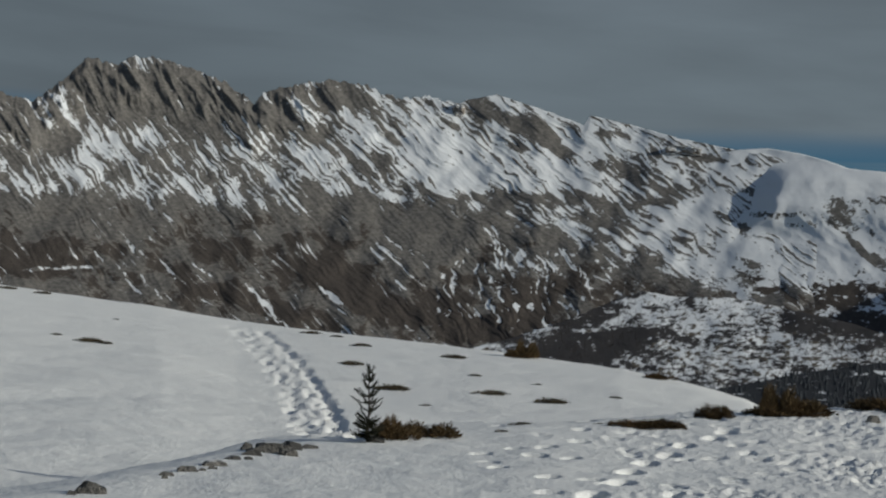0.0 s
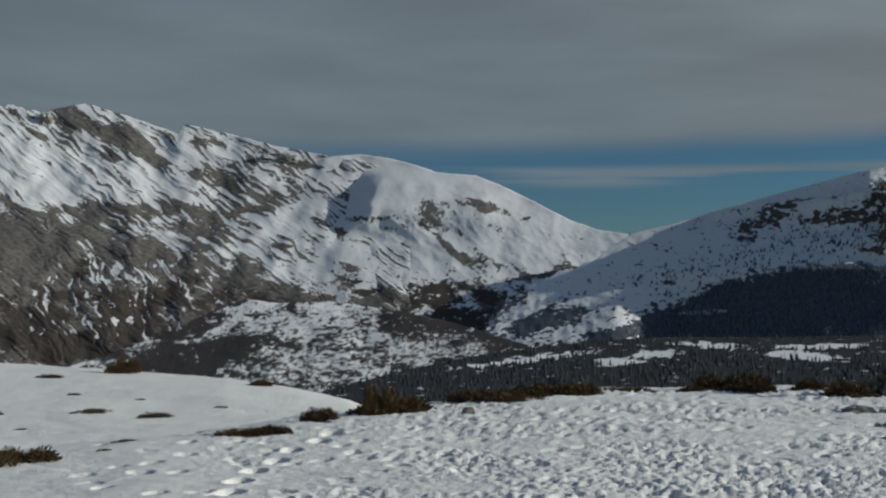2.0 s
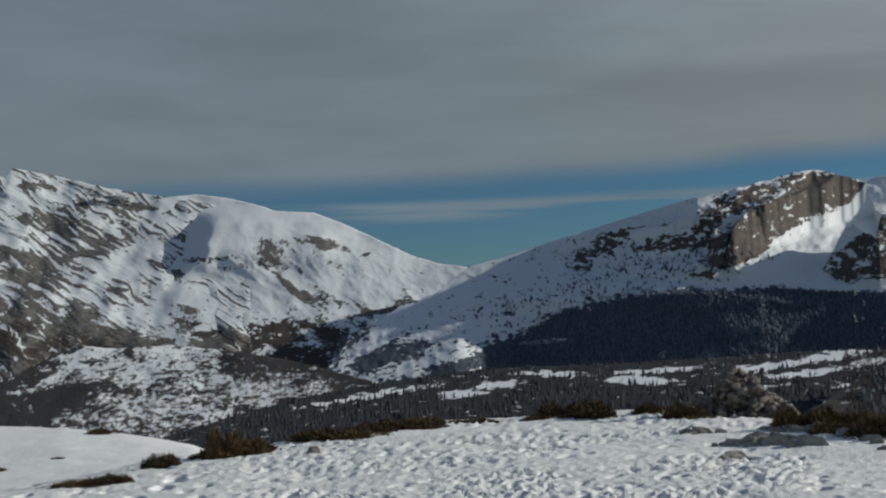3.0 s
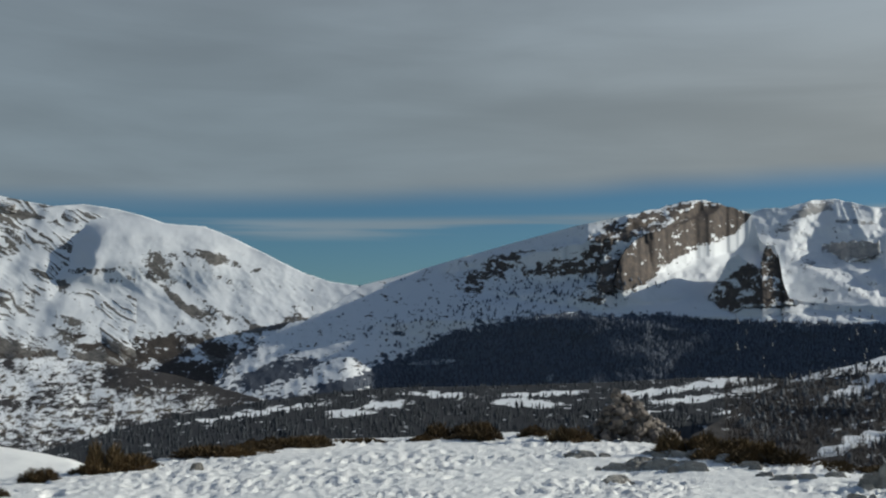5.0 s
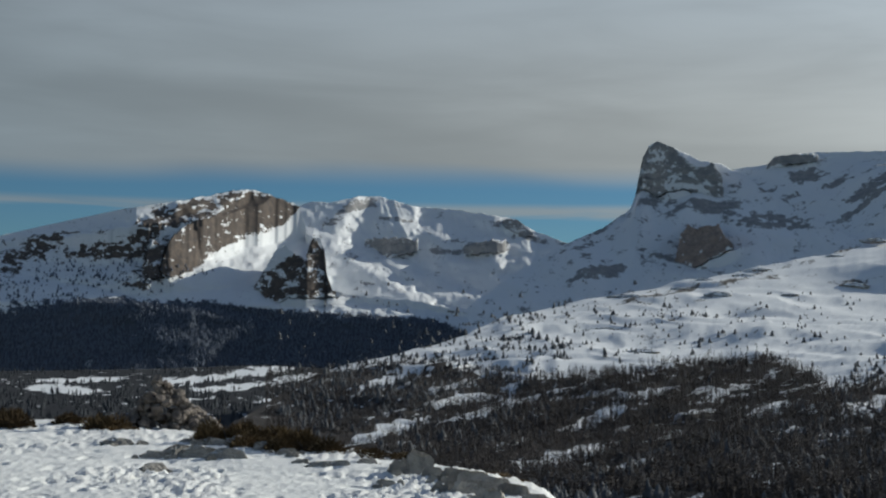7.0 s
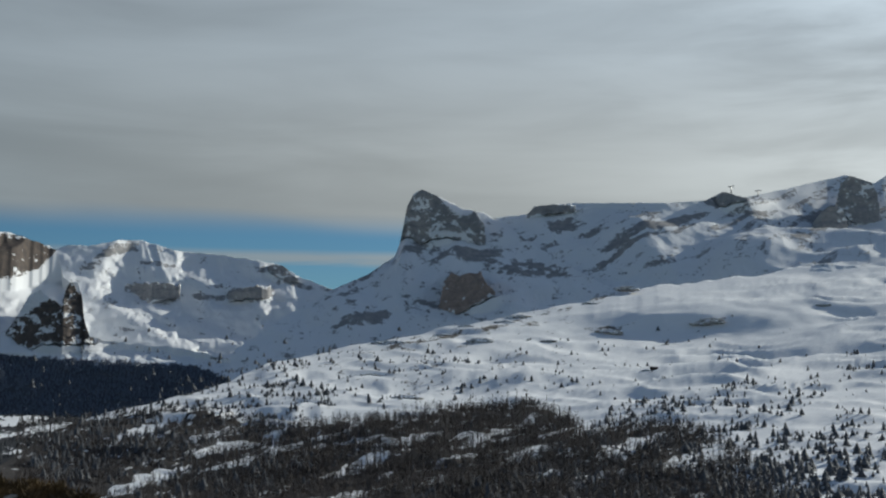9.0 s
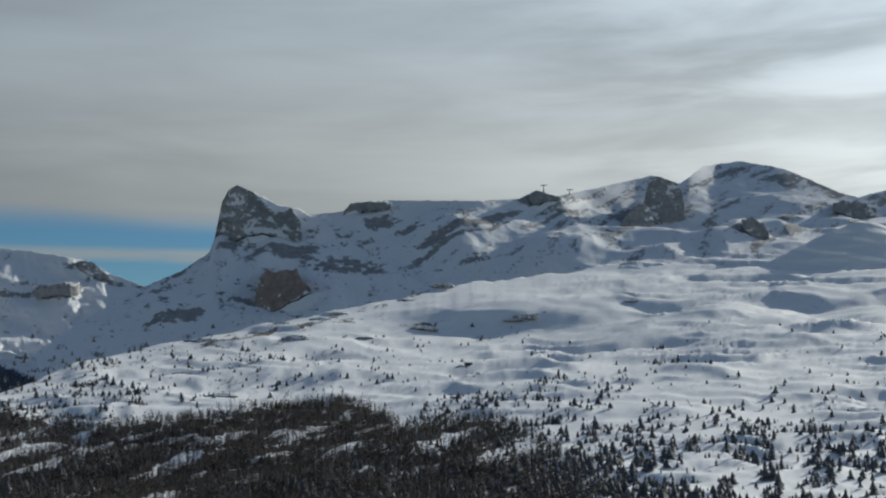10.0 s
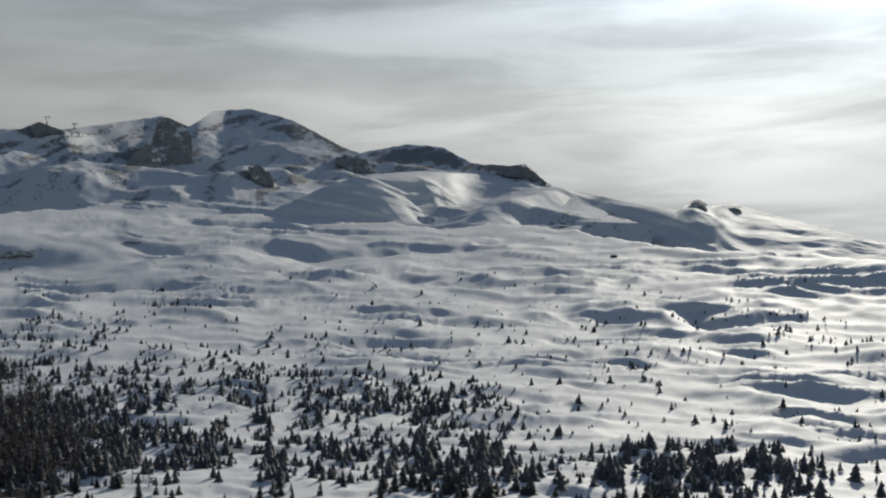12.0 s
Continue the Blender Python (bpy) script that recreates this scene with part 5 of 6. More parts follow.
tagged(VALLEY.ob, "patchwork of snowy meadows, hedges and bare woods in valley", "hillside", kind="structure")

PLAIN_LINE = line([(8, -5.6), (10.5, -4.6), (12.5, -4.1), (15, -3.45), (18, -2.85), (20, -2.55), (23, -2.2), (26, -2.0), (30, -2.0), (35, -1.9), (40, -1.7), (44, -1.9), (46, -3.6), (48, -5.8), (50, -6.8), (54, -6.9)])
CLEARINGS = [(20.5, -2.95, 2.9, 0.10, 8, 1.3), (24.2, -3.05, 1.0, 0.16, 0, 1.3), (25.8, -2.72, 1.0, 0.14, 3, 1.3), (28.0, -2.35, 1.5, 0.10, -3, 1.2), (31.8, -2.75, 1.6, 0.16, -4, 1.4), (32.5, -2.35, 1.8, 0.10, 2, 1.2),
             (36.8, -2.35, 1.4, 0.15, 4, 1.4), (39.6, -2.0, 1.5, 0.16, 6, 1.4), (38.4, -2.65, 1.8, 0.12, 5, 1.2), (41.6, -2.25, 1.2, 0.15, 5, 1.2), (44, -2.4, 2.0, 0.12, 12, 1.0), (36, -3.3, 2.0, 0.08, 8, 0.9), (42.5, -3.3, 2.6, 0.1, 14, 1.0), (40.0, -3.2, 0.6, 0.1, 5, 1.0), (45.0, -4.7, 1.4, 0.2, 15, 1.2)]


def plain_maps(az, el, u):
    f = fbm(az * 1.6, el * 8.0, 4, 141, 0.6)
    wood = 0.95 + 0.75 * f - patches(az + 0.6 * fbm(az * 1.8, el * 8, 3, 145), el + 0.16 * fbm(az * 2.5, el * 9, 3, 146), CLEARINGS) - 0.15 * smooth(az, 38, 46)
    return {"rock": 0 * el - 1, "wood": wood}


PLAIN = Hill("wooded_plain", (8, 54), 480, 80, line([(8, -7.0), (54, -7.0)]), PLAIN_LINE,
             lambda az, el, u: 480 * np.exp(0.27 * (el + 7.0)), lambda az, el, u, r: 0.012 * r * fbm(az * 0.6, el * 2.5, 3, 143) * smooth(u, 0, 0.05), plain_maps, M_PLAIN, back=200.0)
tagged(PLAIN.ob, "valley floor with snowy clearings between dark woods", "hillside", kind="structure")

# ---- the knoll, the snowfield and the ground to the horizon ----
KNOLL_EDGE = line([(-60, -9), (-25, -10.6), (-19, -10.2), (-14.2, -9.45), (-11, -8.75), (-7.6, -7.76), (-3.1, -7.23), (0.7, -6.65), (5.5, -6.35), (9, -5.95), (13, -5.4), (18, -4.95), (22.5, -4.47), (26, -4.36), (29.5, -4.22),
                   (33.5, -4.32), (37.5, -4.76), (41, -5.32), (44, -5.62), (46.7, -6.08), (49.1, -6.45), (51.7, -7.1), (55, -9.5), (60, -13), (75, -17), (110, -19), (140, -12), (180, -9)])
FIELD_EDGE = line([(-60, -1.5), (-26, -1.0), (-18.1, -1.21), (-15.9, -1.47), (-11.8, -1.9), (-8.5, -2.38), (-5.7, -2.62), (-1.85, -2.9), (1.8, -3.17), (4.2, -3.4), (7.75, -3.72), (10.8, -4.2), (12.9, -4.66), (13.7, -4.95), (14.6, -5.9),
                   (17, -7.5), (50, -9), (60, -16), (110, -20), (140, -12), (180, -8)])
FIELD_FAR = line([(-60, 75), (-18, 74), (0, 58), (13, 42), (20, 40), (180, 40)])


def hermite(xs, ys, x):
    """A curve through the stations that does not overshoot."""
    d = np.diff(ys) / np.diff(xs)
    m = np.concatenate([[d[0]], np.where(d[1:] * d[:-1] > 0, 2 * d[1:] * d[:-1] / (d[1:] + d[:-1] + 1e-12), 0), [d[-1]]])
    k = np.clip(np.searchsorted(xs, x) - 1, 0, len(xs) - 2)
    h = xs[k + 1] - xs[k]
    t = (x - xs[k]) / h
    return ys[k] * (2 * t ** 3 - 3 * t ** 2 + 1) + h * m[k] * (t ** 3 - 2 * t ** 2 + t) + ys[k + 1] * (3 * t ** 2 - 2 * t ** 3) + h * m[k + 1] * (t ** 3 - t ** 2)


GROUND_AZ = np.concatenate([np.arange(-24, 60, 0.14), np.arange(60, 112, 1.0), np.arange(112, 336, 4.0)])
GROUND_R = np.concatenate([[0.0, 1, 2, 3, 4, 5, 6], EYE / np.tan(np.radians(np.linspace(13.5, 3.6, 260))), np.geomspace(26.6, 90, 90), np.geomspace(92, 4940, 40)])


def ground_shape():
    z = np.zeros((len(GROUND_R), len(GROUND_AZ)))
    for j, az in enumerate(GROUND_AZ):
        b = az if az < 180 else az - 360
        ra = np.clip(EYE / math.tan(radians(-KNOLL_EDGE(b))), 4.0, 24.0)
        rb = max(FIELD_FAR(b), ra * 1.8)
        zb = EYE + rb * math.tan(radians(FIELD_EDGE(b)))
        dip = min(-0.14 * ra * 0.45, zb + 0.8 if b > 14 else 0)
        xs = np.array([0, ra * 0.75, ra, ra * 1.12, ra * 1.5, rb, rb * 1.3, rb * 2.2, 260, 480, 1000, 2200, 4960])
        ys = np.array([0, 0, -0.01, -0.09, dip if b < 14 else dip - 0.6, zb, zb - 1.6, zb - 16, -62, -150, -300, -420, -440])
        z[:, j] = hermite(xs, ys, GROUND_R)
    return z


def dent(z, x, y, heading, length, width, depth):
    """Press one boot print into the snow, with a soft raised rim."""
    az, r = math.degrees(math.atan2(x, y)), math.hypot(x, y)
    j0, j1 = np.searchsorted(GROUND_AZ[:600], [az - math.degrees(length / r) * 1.6, az + math.degrees(length / r) * 1.6])
    i0, i1 = np.searchsorted(GROUND_R, [r - length * 1.6, r + length * 1.6])
    if j1 <= j0 or i1 <= i0:
        return
    a, rr = np.radians(GROUND_AZ[j0:j1])[None], GROUND_R[i0:i1][:, None]
    dx, dy = rr * np.sin(a) - x, rr * np.cos(a) - y
    c, s = math.cos(heading), math.sin(heading)
    u, v = (dx * s + dy * c) / length, (dx * c - dy * s) / width
    q = u * u + v * v
    z[i0:i1, j0:j1] += -depth * np.exp(-np.minimum(50, (q * 1.35) ** 4)) + 0.06 * depth * np.exp(-((q - 1.5) ** 2) * 2.5)


def make_ground():
    z = ground_shape()
    a, r = np.radians(GROUND_AZ)[None], GROUND_R[:, None]
    x, y = r * np.sin(a), r * np.cos(a)
    deg = np.broadcast_to(GROUND_AZ[None], z.shape)
    near = smooth(r, 200, 60)
    z += near * (0.05 * fbm(x * 0.35, y * 0.35, 3, 151) + 0.012 * fbm(x * 2.2, y * 2.2, 3, 152)) * smooth(r, 2, 6)
    # wind ripples on the snowfield
    z += near * smooth(r, 16, 22) * smooth(deg, 16, 12) * 0.05 * fbm(x * 0.25 + y * 0.1, y * 0.5 - x * 0.2, 3, 153)
    # snow trodden into lumps along the knoll
    track = smooth(deg, 3, 14) * smooth(deg, 60, 50) * smooth(r, 27, 22) * (0.55 + 0.45 * smooth(deg, 10, 20))
    trod = 0.25 + 0.75 * smooth(fbm(x * 0.45, y * 0.45, 2, 156), -0.2, 0.25)
    near = near * smooth(r, 6.6, 7.4)
    lumps = smooth(r, 6.6, 7.4) * (ridged(x * 6.5, y * 6.5, 2, 154) - 0.5 + 1.3 * fbm(x * 13, y * 13, 3, 155, 0.7))
    z += track * trod * 0.044 * lumps
    rng = random.Random(5)
    # the narrow path of prints up the snowfield
    for k in range(420):
        f = k / 420
        wide = 1.0 - 0.35 * f
        rr = float(np.interp(f, [0, 0.25, 0.5, 0.75, 1], [13.8, 24, 33, 44, 58]))
        mid = float(np.interp(f, [0, 0.25, 0.5, 0.75, 1], [-4.2, -5.2, -6.2, -7.2, -8.2]))
        for _ in range(2):
            b = radians(mid + wide * rng.choice((-0.9, -0.45, 0.1, 0.55, 0.9)) + rng.uniform(-0.25, 0.25))
            dent(z, rr * math.sin(b), rr * math.cos(b), rng.uniform(-0.5, 0.2), 0.11 + 0.003 * rr, 0.055 + 0.002 * rr, rng.choice((0.06, 0.04, 0.045, -0.02)))
        # the older, deeper prints along its side
        if k % 3 == 0:
            b = radians(mid + wide * 1.0 + rng.uniform(-0.15, 0.15))
            dent(z, rr * math.sin(b), rr * math.cos(b), radians(mid) - 0.2, 0.16 + 0.004 * rr, 0.06 + 0.002 * rr, 0.045)
    # single prints on the knoll
    for k in range(420):
        az, rr = rng.uniform(2, 50), rng.uniform(8.5, 22)
        b = radians(az)
        dent(z, rr * math.sin(b), rr * math.cos(b), rng.uniform(0.6, 2.2), 0.12, 0.06, rng.uniform(0.04, 0.085))
    for k in range(9):
        b, rr = radians(6.2 + k * 0.75 + rng.uniform(-0.3, 0.3)), 9.6 + 0.75 * k
        dent(z, rr * math.sin(b), rr * math.cos(b), 0.4, 0.20, 0.11, 0.13)
    earth = smooth(r, 110, 240) + 0 * z
    pos = np.stack([x + 0 * z, y + 0 * z, z], -1)
    return z, grid_mesh("ground", pos, [M_SNOW], {"earth": earth}, closed=True)


GROUND_Z, ground = make_ground()
tagged(ground, "snow-covered knoll and snowfield with boot prints", "snow ground", kind="structure")


def on_ground(az, r):
    """The place on the snow at that bearing and distance."""
    i = int(np.clip(np.searchsorted(GROUND_R, r) - 1, 0, len(GROUND_R) - 2))
    j = int(np.clip(np.searchsorted(GROUND_AZ, az) - 1, 0, len(GROUND_AZ) - 2))
    f, g = (r - GROUND_R[i]) / (GROUND_R[i + 1] - GROUND_R[i]), (az - GROUND_AZ[j]) / (GROUND_AZ[j + 1] - GROUND_AZ[j])
    z = (GROUND_Z[i, j] * (1 - f) + GROUND_Z[i + 1, j] * f) * (1 - g) + (GROUND_Z[i, j + 1] * (1 - f) + GROUND_Z[i + 1, j + 1] * f) * g
    return Vector((r * math.sin(radians(az)), r * math.cos(radians(az)), z))


# ---- trees ----


def part(name, bm, mat, parent=None, label="", flat=False):
    me = bpy.data.meshes.new(name)
    bm.to_mesh(me)
    bm.free()
    me.materials.append(mat)
    if not flat:
        me.polygons.foreach_set("use_smooth", np.ones(len(me.polygons), dtype=bool))
    ob = new(name, me)
    if parent:
        ob.parent = parent
    return tagged(ob, label)


def holder(name, m=None):
    ob = new(name)
    ob.empty_display_size = 0.1
    if m is not None:
        ob.matrix_world = m
    return ob


def tube(bm, points, radii, sides=6):
    """A tapered tube along points."""
    rings = []
    for k, (p, rad) in enumerate(zip(points, radii)):
        d = (points[min(k + 1, len(points) - 1)] - points[max(k - 1, 0)]).normalized()
        q = d.to_track_quat("Z", "Y")
        rings.append([bm.verts.new(p + q @ Vector((rad * math.cos(2 * math.pi * i / sides), rad * math.sin(2 * math.pi * i / sides), 0))) for i in range(sides)])
    for a, b in zip(rings, rings[1:]):
        for i in range(sides):
            bm.faces.new((a[i], a[(i + 1) % sides], b[(i + 1) % sides], b[i]))
    bm.faces.new(rings[-1])
    bm.faces.new(rings[0][::-1])


def spruce_crown(seed, tiers, blades, width):
    """Crown of a spruce one metre tall: whorls of drooping, forked sprays."""
    rng = random.Random(seed)
    bm = bmesh.new()
    for t in range(tiers):
        f = t / (tiers - 1)
        h = 0.10 + 0.86 * f
        reach = width * (1 - f) ** 0.85 + 0.025
        for k in range(blades):
            a = 2 * math.pi * (k + rng.random() * 0.9) / blades + t * 1.3
            L = reach * rng.uniform(0.55, 1.15)
            out, side = Vector((math.cos(a), math.sin(a), 0)), Vector((-math.sin(a), math.cos(a), 0))
            w = L * rng.uniform(0.30, 0.5) + 0.012
            droop = rng.uniform(0.15, 0.5) * L
            root = Vector((0, 0, h + rng.uniform(-0.02, 0.03)))
            mid, tip = root + out * L * 0.55 + Vector((0, 0, -droop * 0.35)), root + out * L + Vector((0, 0, -droop + 0.02))
            v = [bm.verts.new(p) for p in (root + Vector((0, 0, 0.035)), mid + side * w + Vector((0, 0, -0.03)), tip, mid - side * w + Vector((0, 0, -0.03)), root - Vector((0, 0, 0.04)))]
            bm.faces.new((v[0], v[1], v[2])), bm.faces.new((v[0], v[2], v[3])), bm.faces.new((v[4], v[2], v[1])), bm.faces.new((v[4], v[3], v[2]))
    tip = bm.verts.new((0, 0, 1.0))
    ring = [bm.verts.new((0.02 * math.cos(k * 2.1), 0.02 * math.sin(k * 2.1), 0.9)) for k in range(3)]
    for k in range(3):
        bm.faces.new((ring[k], ring[(k + 1) % 3], tip))
    return bm


def spruce(seed, tiers=10, blades=9, width=0.27):
    tree = holder("spruce_tree")
    bm = bmesh.new()
    tube(bm, [Vector((0, 0, -0.06)), Vector((0, 0, 0.5)), Vector((0.004, 0, 0.93))], [0.022, 0.013, 0.004], 5)
    part("trunk", bm, M_BARK, tree)
    part("crown", spruce_crown(seed, tiers, blades, width), M_NEEDLES, tree, flat=True)
    return tagged(tree, "dark spruce standing alone in the snow", "tree", "spruces on the slope")


def template(bm):
    bmesh.ops.triangulate(bm, faces=bm.faces)
    bm.verts.index_update()
    v = np.array([p.co for p in bm.verts])
    f = np.array([[p.index for p in q.verts] for q in bm.faces])
    bm.free()
    return v, f


def scatter(name, shapes, places, heights, widths, mat, label, category):
    """Many trees too small to tell apart, as one mesh."""
    rng = np.random.RandomState(len(places))
    V, T, base = [], [], 0
    pick = rng.randint(0, len(shapes), len(places))
    for s, (v, f) in enumerate(shapes):
        sel = pick == s
        n = int(sel.sum())
        if not n:
            continue
        a = rng.rand(n) * 2 * np.pi
        c, d = np.cos(a)[:, None], np.sin(a)[:, None]
        h, w = heights[sel][:, None], widths[sel][:, None]
        p = places[sel]
        out = np.stack([(v[:, 0] * c - v[:, 1] * d) * w + p[:, :1], (v[:, 0] * d + v[:, 1] * c) * w + p[:, 1:2], v[:, 2] * h + p[:, 2:]], -1)
        V.append(out.reshape(-1, 3))
        T.append((f[None] + (np.arange(n) * len(v))[:, None, None] + base).reshape(-1, 3))
        base += n * len(v)
    V, T = np.concatenate(V), np.concatenate(T)
    me = bpy.data.meshes.new(name)
    me.vertices.add(len(V)), me.vertices.foreach_set("co", V.reshape(-1).astype(np.float32))
    me.loops.add(T.size), me.loops.foreach_set("vertex_index", T.reshape(-1).astype(np.int32))
    me.polygons.add(len(T)), me.polygons.foreach_set("loop_start", np.arange(0, T.size, 3, dtype=np.int32))
    me.update(calc_edges=True)
    me.materials.append(mat)
    return tagged(new(name, me), label, category, kind="stuff")


def small_spruce(seed):
    """A far spruce: four ragged skirts and a stem."""
    rng = random.Random(seed)
    bm = bmesh.new()
    for t in range(3):
        f = t / 3.2
        ring = [bm.verts.new((math.cos(a) * q, math.sin(a) * q, 0.06 + 0.9 * f * 0.95 + rng.uniform(-0.05, 0.04)))
                for a, q in ((k * math.pi / 2.5 + t + rng.uniform(-0.3, 0.3), (0.26 * (1 - f) + 0.03) * rng.uniform(0.6, 1.2)) for k in range(5))]
        top = bm.verts.new((0, 0, min(1.0, 0.06 + 0.9 * f + 0.46)))
        for k in range(5):
            bm.faces.new((ring[k], ring[(k + 1) % 5], top))
    return template(bm)


def bare_larch(seed):
    """A leafless larch: stem and thin rising twigs."""
    rng = random.Random(seed)
    bm = bmesh.new()
    tube(bm, [Vector((0, 0, -0.08)), Vector((0.01, 0, 0.5)), Vector((0, 0, 1.0))], [0.022, 0.014, 0.002], 3)
    for k in range(13):
        h = rng.uniform(0.18, 0.95)
        a, L = rng.uniform(0, 6.28), (1.04 - h) * 0.26 + 0.04
        p, o = Vector((0, 0, h)), Vector((math.cos(a), math.sin(a), rng.uniform(-0.1, 0.5)))
        s = Vector((-math.sin(a), math.cos(a), 0.3)) * 0.032
        v = [bm.verts.new(q) for q in (p + s, p - s, p + o * L * 0.6 - s * 1.2 - Vector((0, 0, 0.02)), p + o * L)]
        bm.faces.new((v[0], v[1], v[2])), bm.faces.new((v[0], v[2], v[3]))
    return template(bm)


def plant(hill, zones, count, span, el_span, seed, floor=0.0, stripes=0.0, top=None, clumps=1.6):
    """Random bearings and heights on a hillside, thick inside the zones."""
    rng = np.random.RandomState(seed)
    az, el = rng.uniform(*span, count), rng.uniform(*el_span, count)
    chance = floor + (patches(az, el, zones) if zones else 0)
    chance = chance * (1 + clumps * fbm(az * 0.8, (el - 0.1 * az) * 2.2, 3, seed))
    if stripes and hill is SLOPE:
        chance = chance * (1 - 0.85 * glades(az, el))
    if stripes:
        chance -= stripes * smooth(fbm(az * 0.5, (el - 0.20 * az) * 3.2, 3, seed + 1), 0.05, 0.3)
    ok = rng.rand(count) < chance
    if top is not None:
        ok &= el < top(az) - 0.02
    az, el = az[ok], el[ok]
    return hill.at(az, el), np.hypot(*hill.at(az, el)[:, :2].T), rng


SMALL = [small_spruce(k) for k in range(5)]
LARCHES = [bare_larch(k) for k in range(5)]

# spruces on the rolling slope: the nearest as trees of their own, the rest as woods
spots, away, rng = plant(SLOPE, TREE_ZONES + [(50, -0.5, 7, 1.0, 14, 0.22), (67.5, -1.3, 3.5, 0.35, 18, 0.6), (72.5, -4.6, 2.5, 1.2, -10, 0.5), (43.5, -3.2, 3.4, 1.3, 12, 1.2), (57, -5.9, 9.0, 0.9, 14, 0.8), (66.5, -5.0, 4.6, 1.8, 14, 1.6), (69.5, -4.4, 7.0, 2.6, 10, 0.35), (73, -5.8, 4.0, 1.0, 0, 0.6), (48, -2.2, 4.8, 0.9, 15, 0.9), (50, -4.0, 5.0, 0.9, 15, 0.6), (45.5, -1.5, 3.6, 0.35, 15, 1.0), (61, -4.6, 4.0, 0.6, 14, 0.5)], 46000, (40.5, 111), (-8.5, 2.0), 201, 0.05, 0.25, clumps=2.8)
sizes = 0.85 * (1.6 + 5.6 * rng.rand(len(spots)) ** 1.5) * (0.7 + 0.6 * rng.rand(len(spots)))
order = np.argsort(away)
near_ones, far_ones = order[:300], order[300:]
MODELS = [spruce(300 + k, 10 + k % 3, 9, 0.24 + 0.03 * (k % 4)) for k in range(6)]
for n, k in enumerate(near_ones):
    m = Matrix.LocRotScale(Vector(spots[k]), Euler((0, 0, rng.rand() * 6.28)), None)
    if n < len(MODELS):
        tree = MODELS[n]
        tree.matrix_world = m
    else:
        tree = copy_thing(MODELS[n % len(MODELS)], m)
    broad = 1.1 + 0.7 * rng.rand()
    tree.scale = (sizes[k] * broad, sizes[k] * broad, sizes[k])
scatter("slope_spruces", SMALL, spots[far_ones], sizes[far_ones], sizes[far_ones] * (1.1 + 0.8 * rng.rand(len(far_ones))), M_SLOPE_TREES, "scattered dark spruces over the snow slope", "spruce trees")
rs = np.random.RandomState(211)
az, el = rs.uniform(40, 75, 62000), rs.uniform(-7.2, -0.6, 62000)
keep = rs.rand(62000) < wooded(az, el) * (1 - 0.8 * glades(az, el)) * (1 - 0.4 * smooth(az, 64, 69)) * 0.85 * np.exp(0.10 * (el + 1))
spots = SLOPE.at(az[keep], el[keep])
tall = rs.uniform(5, 9.5, len(spots)) * (1 - 0.35 * smooth(az[keep], 52, 44))
scatter("larch_wood", LARCHES, spots, tall, tall * 0.9, M_LARCH, "bare brown larch wood on the lower slope", "larch trees")
# the big forest under the cliff
spots, away, rng = plant(CLIFF, [(37, -1.0, 14, 3.0, 0, 1.2)], 22000, (24.5, 50), (-3.6, 1.1), 221, 0.0, 0.0, FOREST_TOP)
tall = rng.uniform(5, 10, len(spots))
scatter("conifer_forest", SMALL, spots, tall, tall * 0.95, M_HAZED_TREES, "dense dark conifer forest below the cliff", "forest")
spots, away, rng = plant(CLIFF, [(31, 1.3, 6.0, 0.9, 12, 0.5)], 2200, (24, 38), (-0.5, 2.6), 225, 0.02)
tall = rng.uniform(5, 10, len(spots))
scatter("dwarf_pines", SMALL, spots, tall, tall * 1.3, M_HAZED_TREES, "scattered dwarf pines on the snow above the forest", "pine trees")
# woods on the plain, round the clearings
spots, away, rng = plant(PLAIN, [(31, -4, 22, 3.0, 0, 1.0)] + [(a, e, ra, re * 0.95, t, -w * 0.95) for a, e, ra, re, t, w in CLEARINGS], 14000, (10, 53), (-6.5, -1.7), 231, 0.0, 0.0, PLAIN_LINE)
tall = rng.uniform(3.5, 8.5, len(spots)) * np.clip(away / 1300, 0.45, 1.0)
scatter("plain_woods", SMALL + LARCHES[:2], spots, tall, tall * 0.95, M_DARK_TREES, "mixed dark woods on the valley floor", "woods")
spots, away, rng = plant(VALLEY, [(6.4, -2.9, 2.3, 0.4, 18, 0.6), (5.8, -1.9, 2.0, 0.25, 20, 0.6), (8, -1.35, 1.5, 0.15, 8, 0.5), (17, -2.3, 2.0, 0.4, -12, 0.5), (16, -1.4, 3.0, 0.7, -5, 0.7), (5.4, -1.9, 1.5, 0.42, 38, 0.8)], 12000, (-2, 22), (-4.4, -0.6), 241, 0.16, 0.0, VALLEY_LINE)
tall = rng.uniform(3.5, 7, len(spots))
scatter("bare_copses", LARCHES, spots, tall, tall * 1.2, M_LARCH, "bare brown copses and hedges among the meadows", "bare trees")

# ---- things on the knoll and the snowfield ----


def spot(az, el):
    """Where the look along that bearing and depth first meets the snow; gives bearing and distance."""
    for r in np.geomspace(4, 140, 900):
        if EYE + r * math.tan(radians(el)) <= on_ground(az, r).z:
            return az, float(r)
    return az, 60.0


def turned(p, turn=0.0):
    return Matrix.LocRotScale(p, Euler((0, 0, turn)), None)


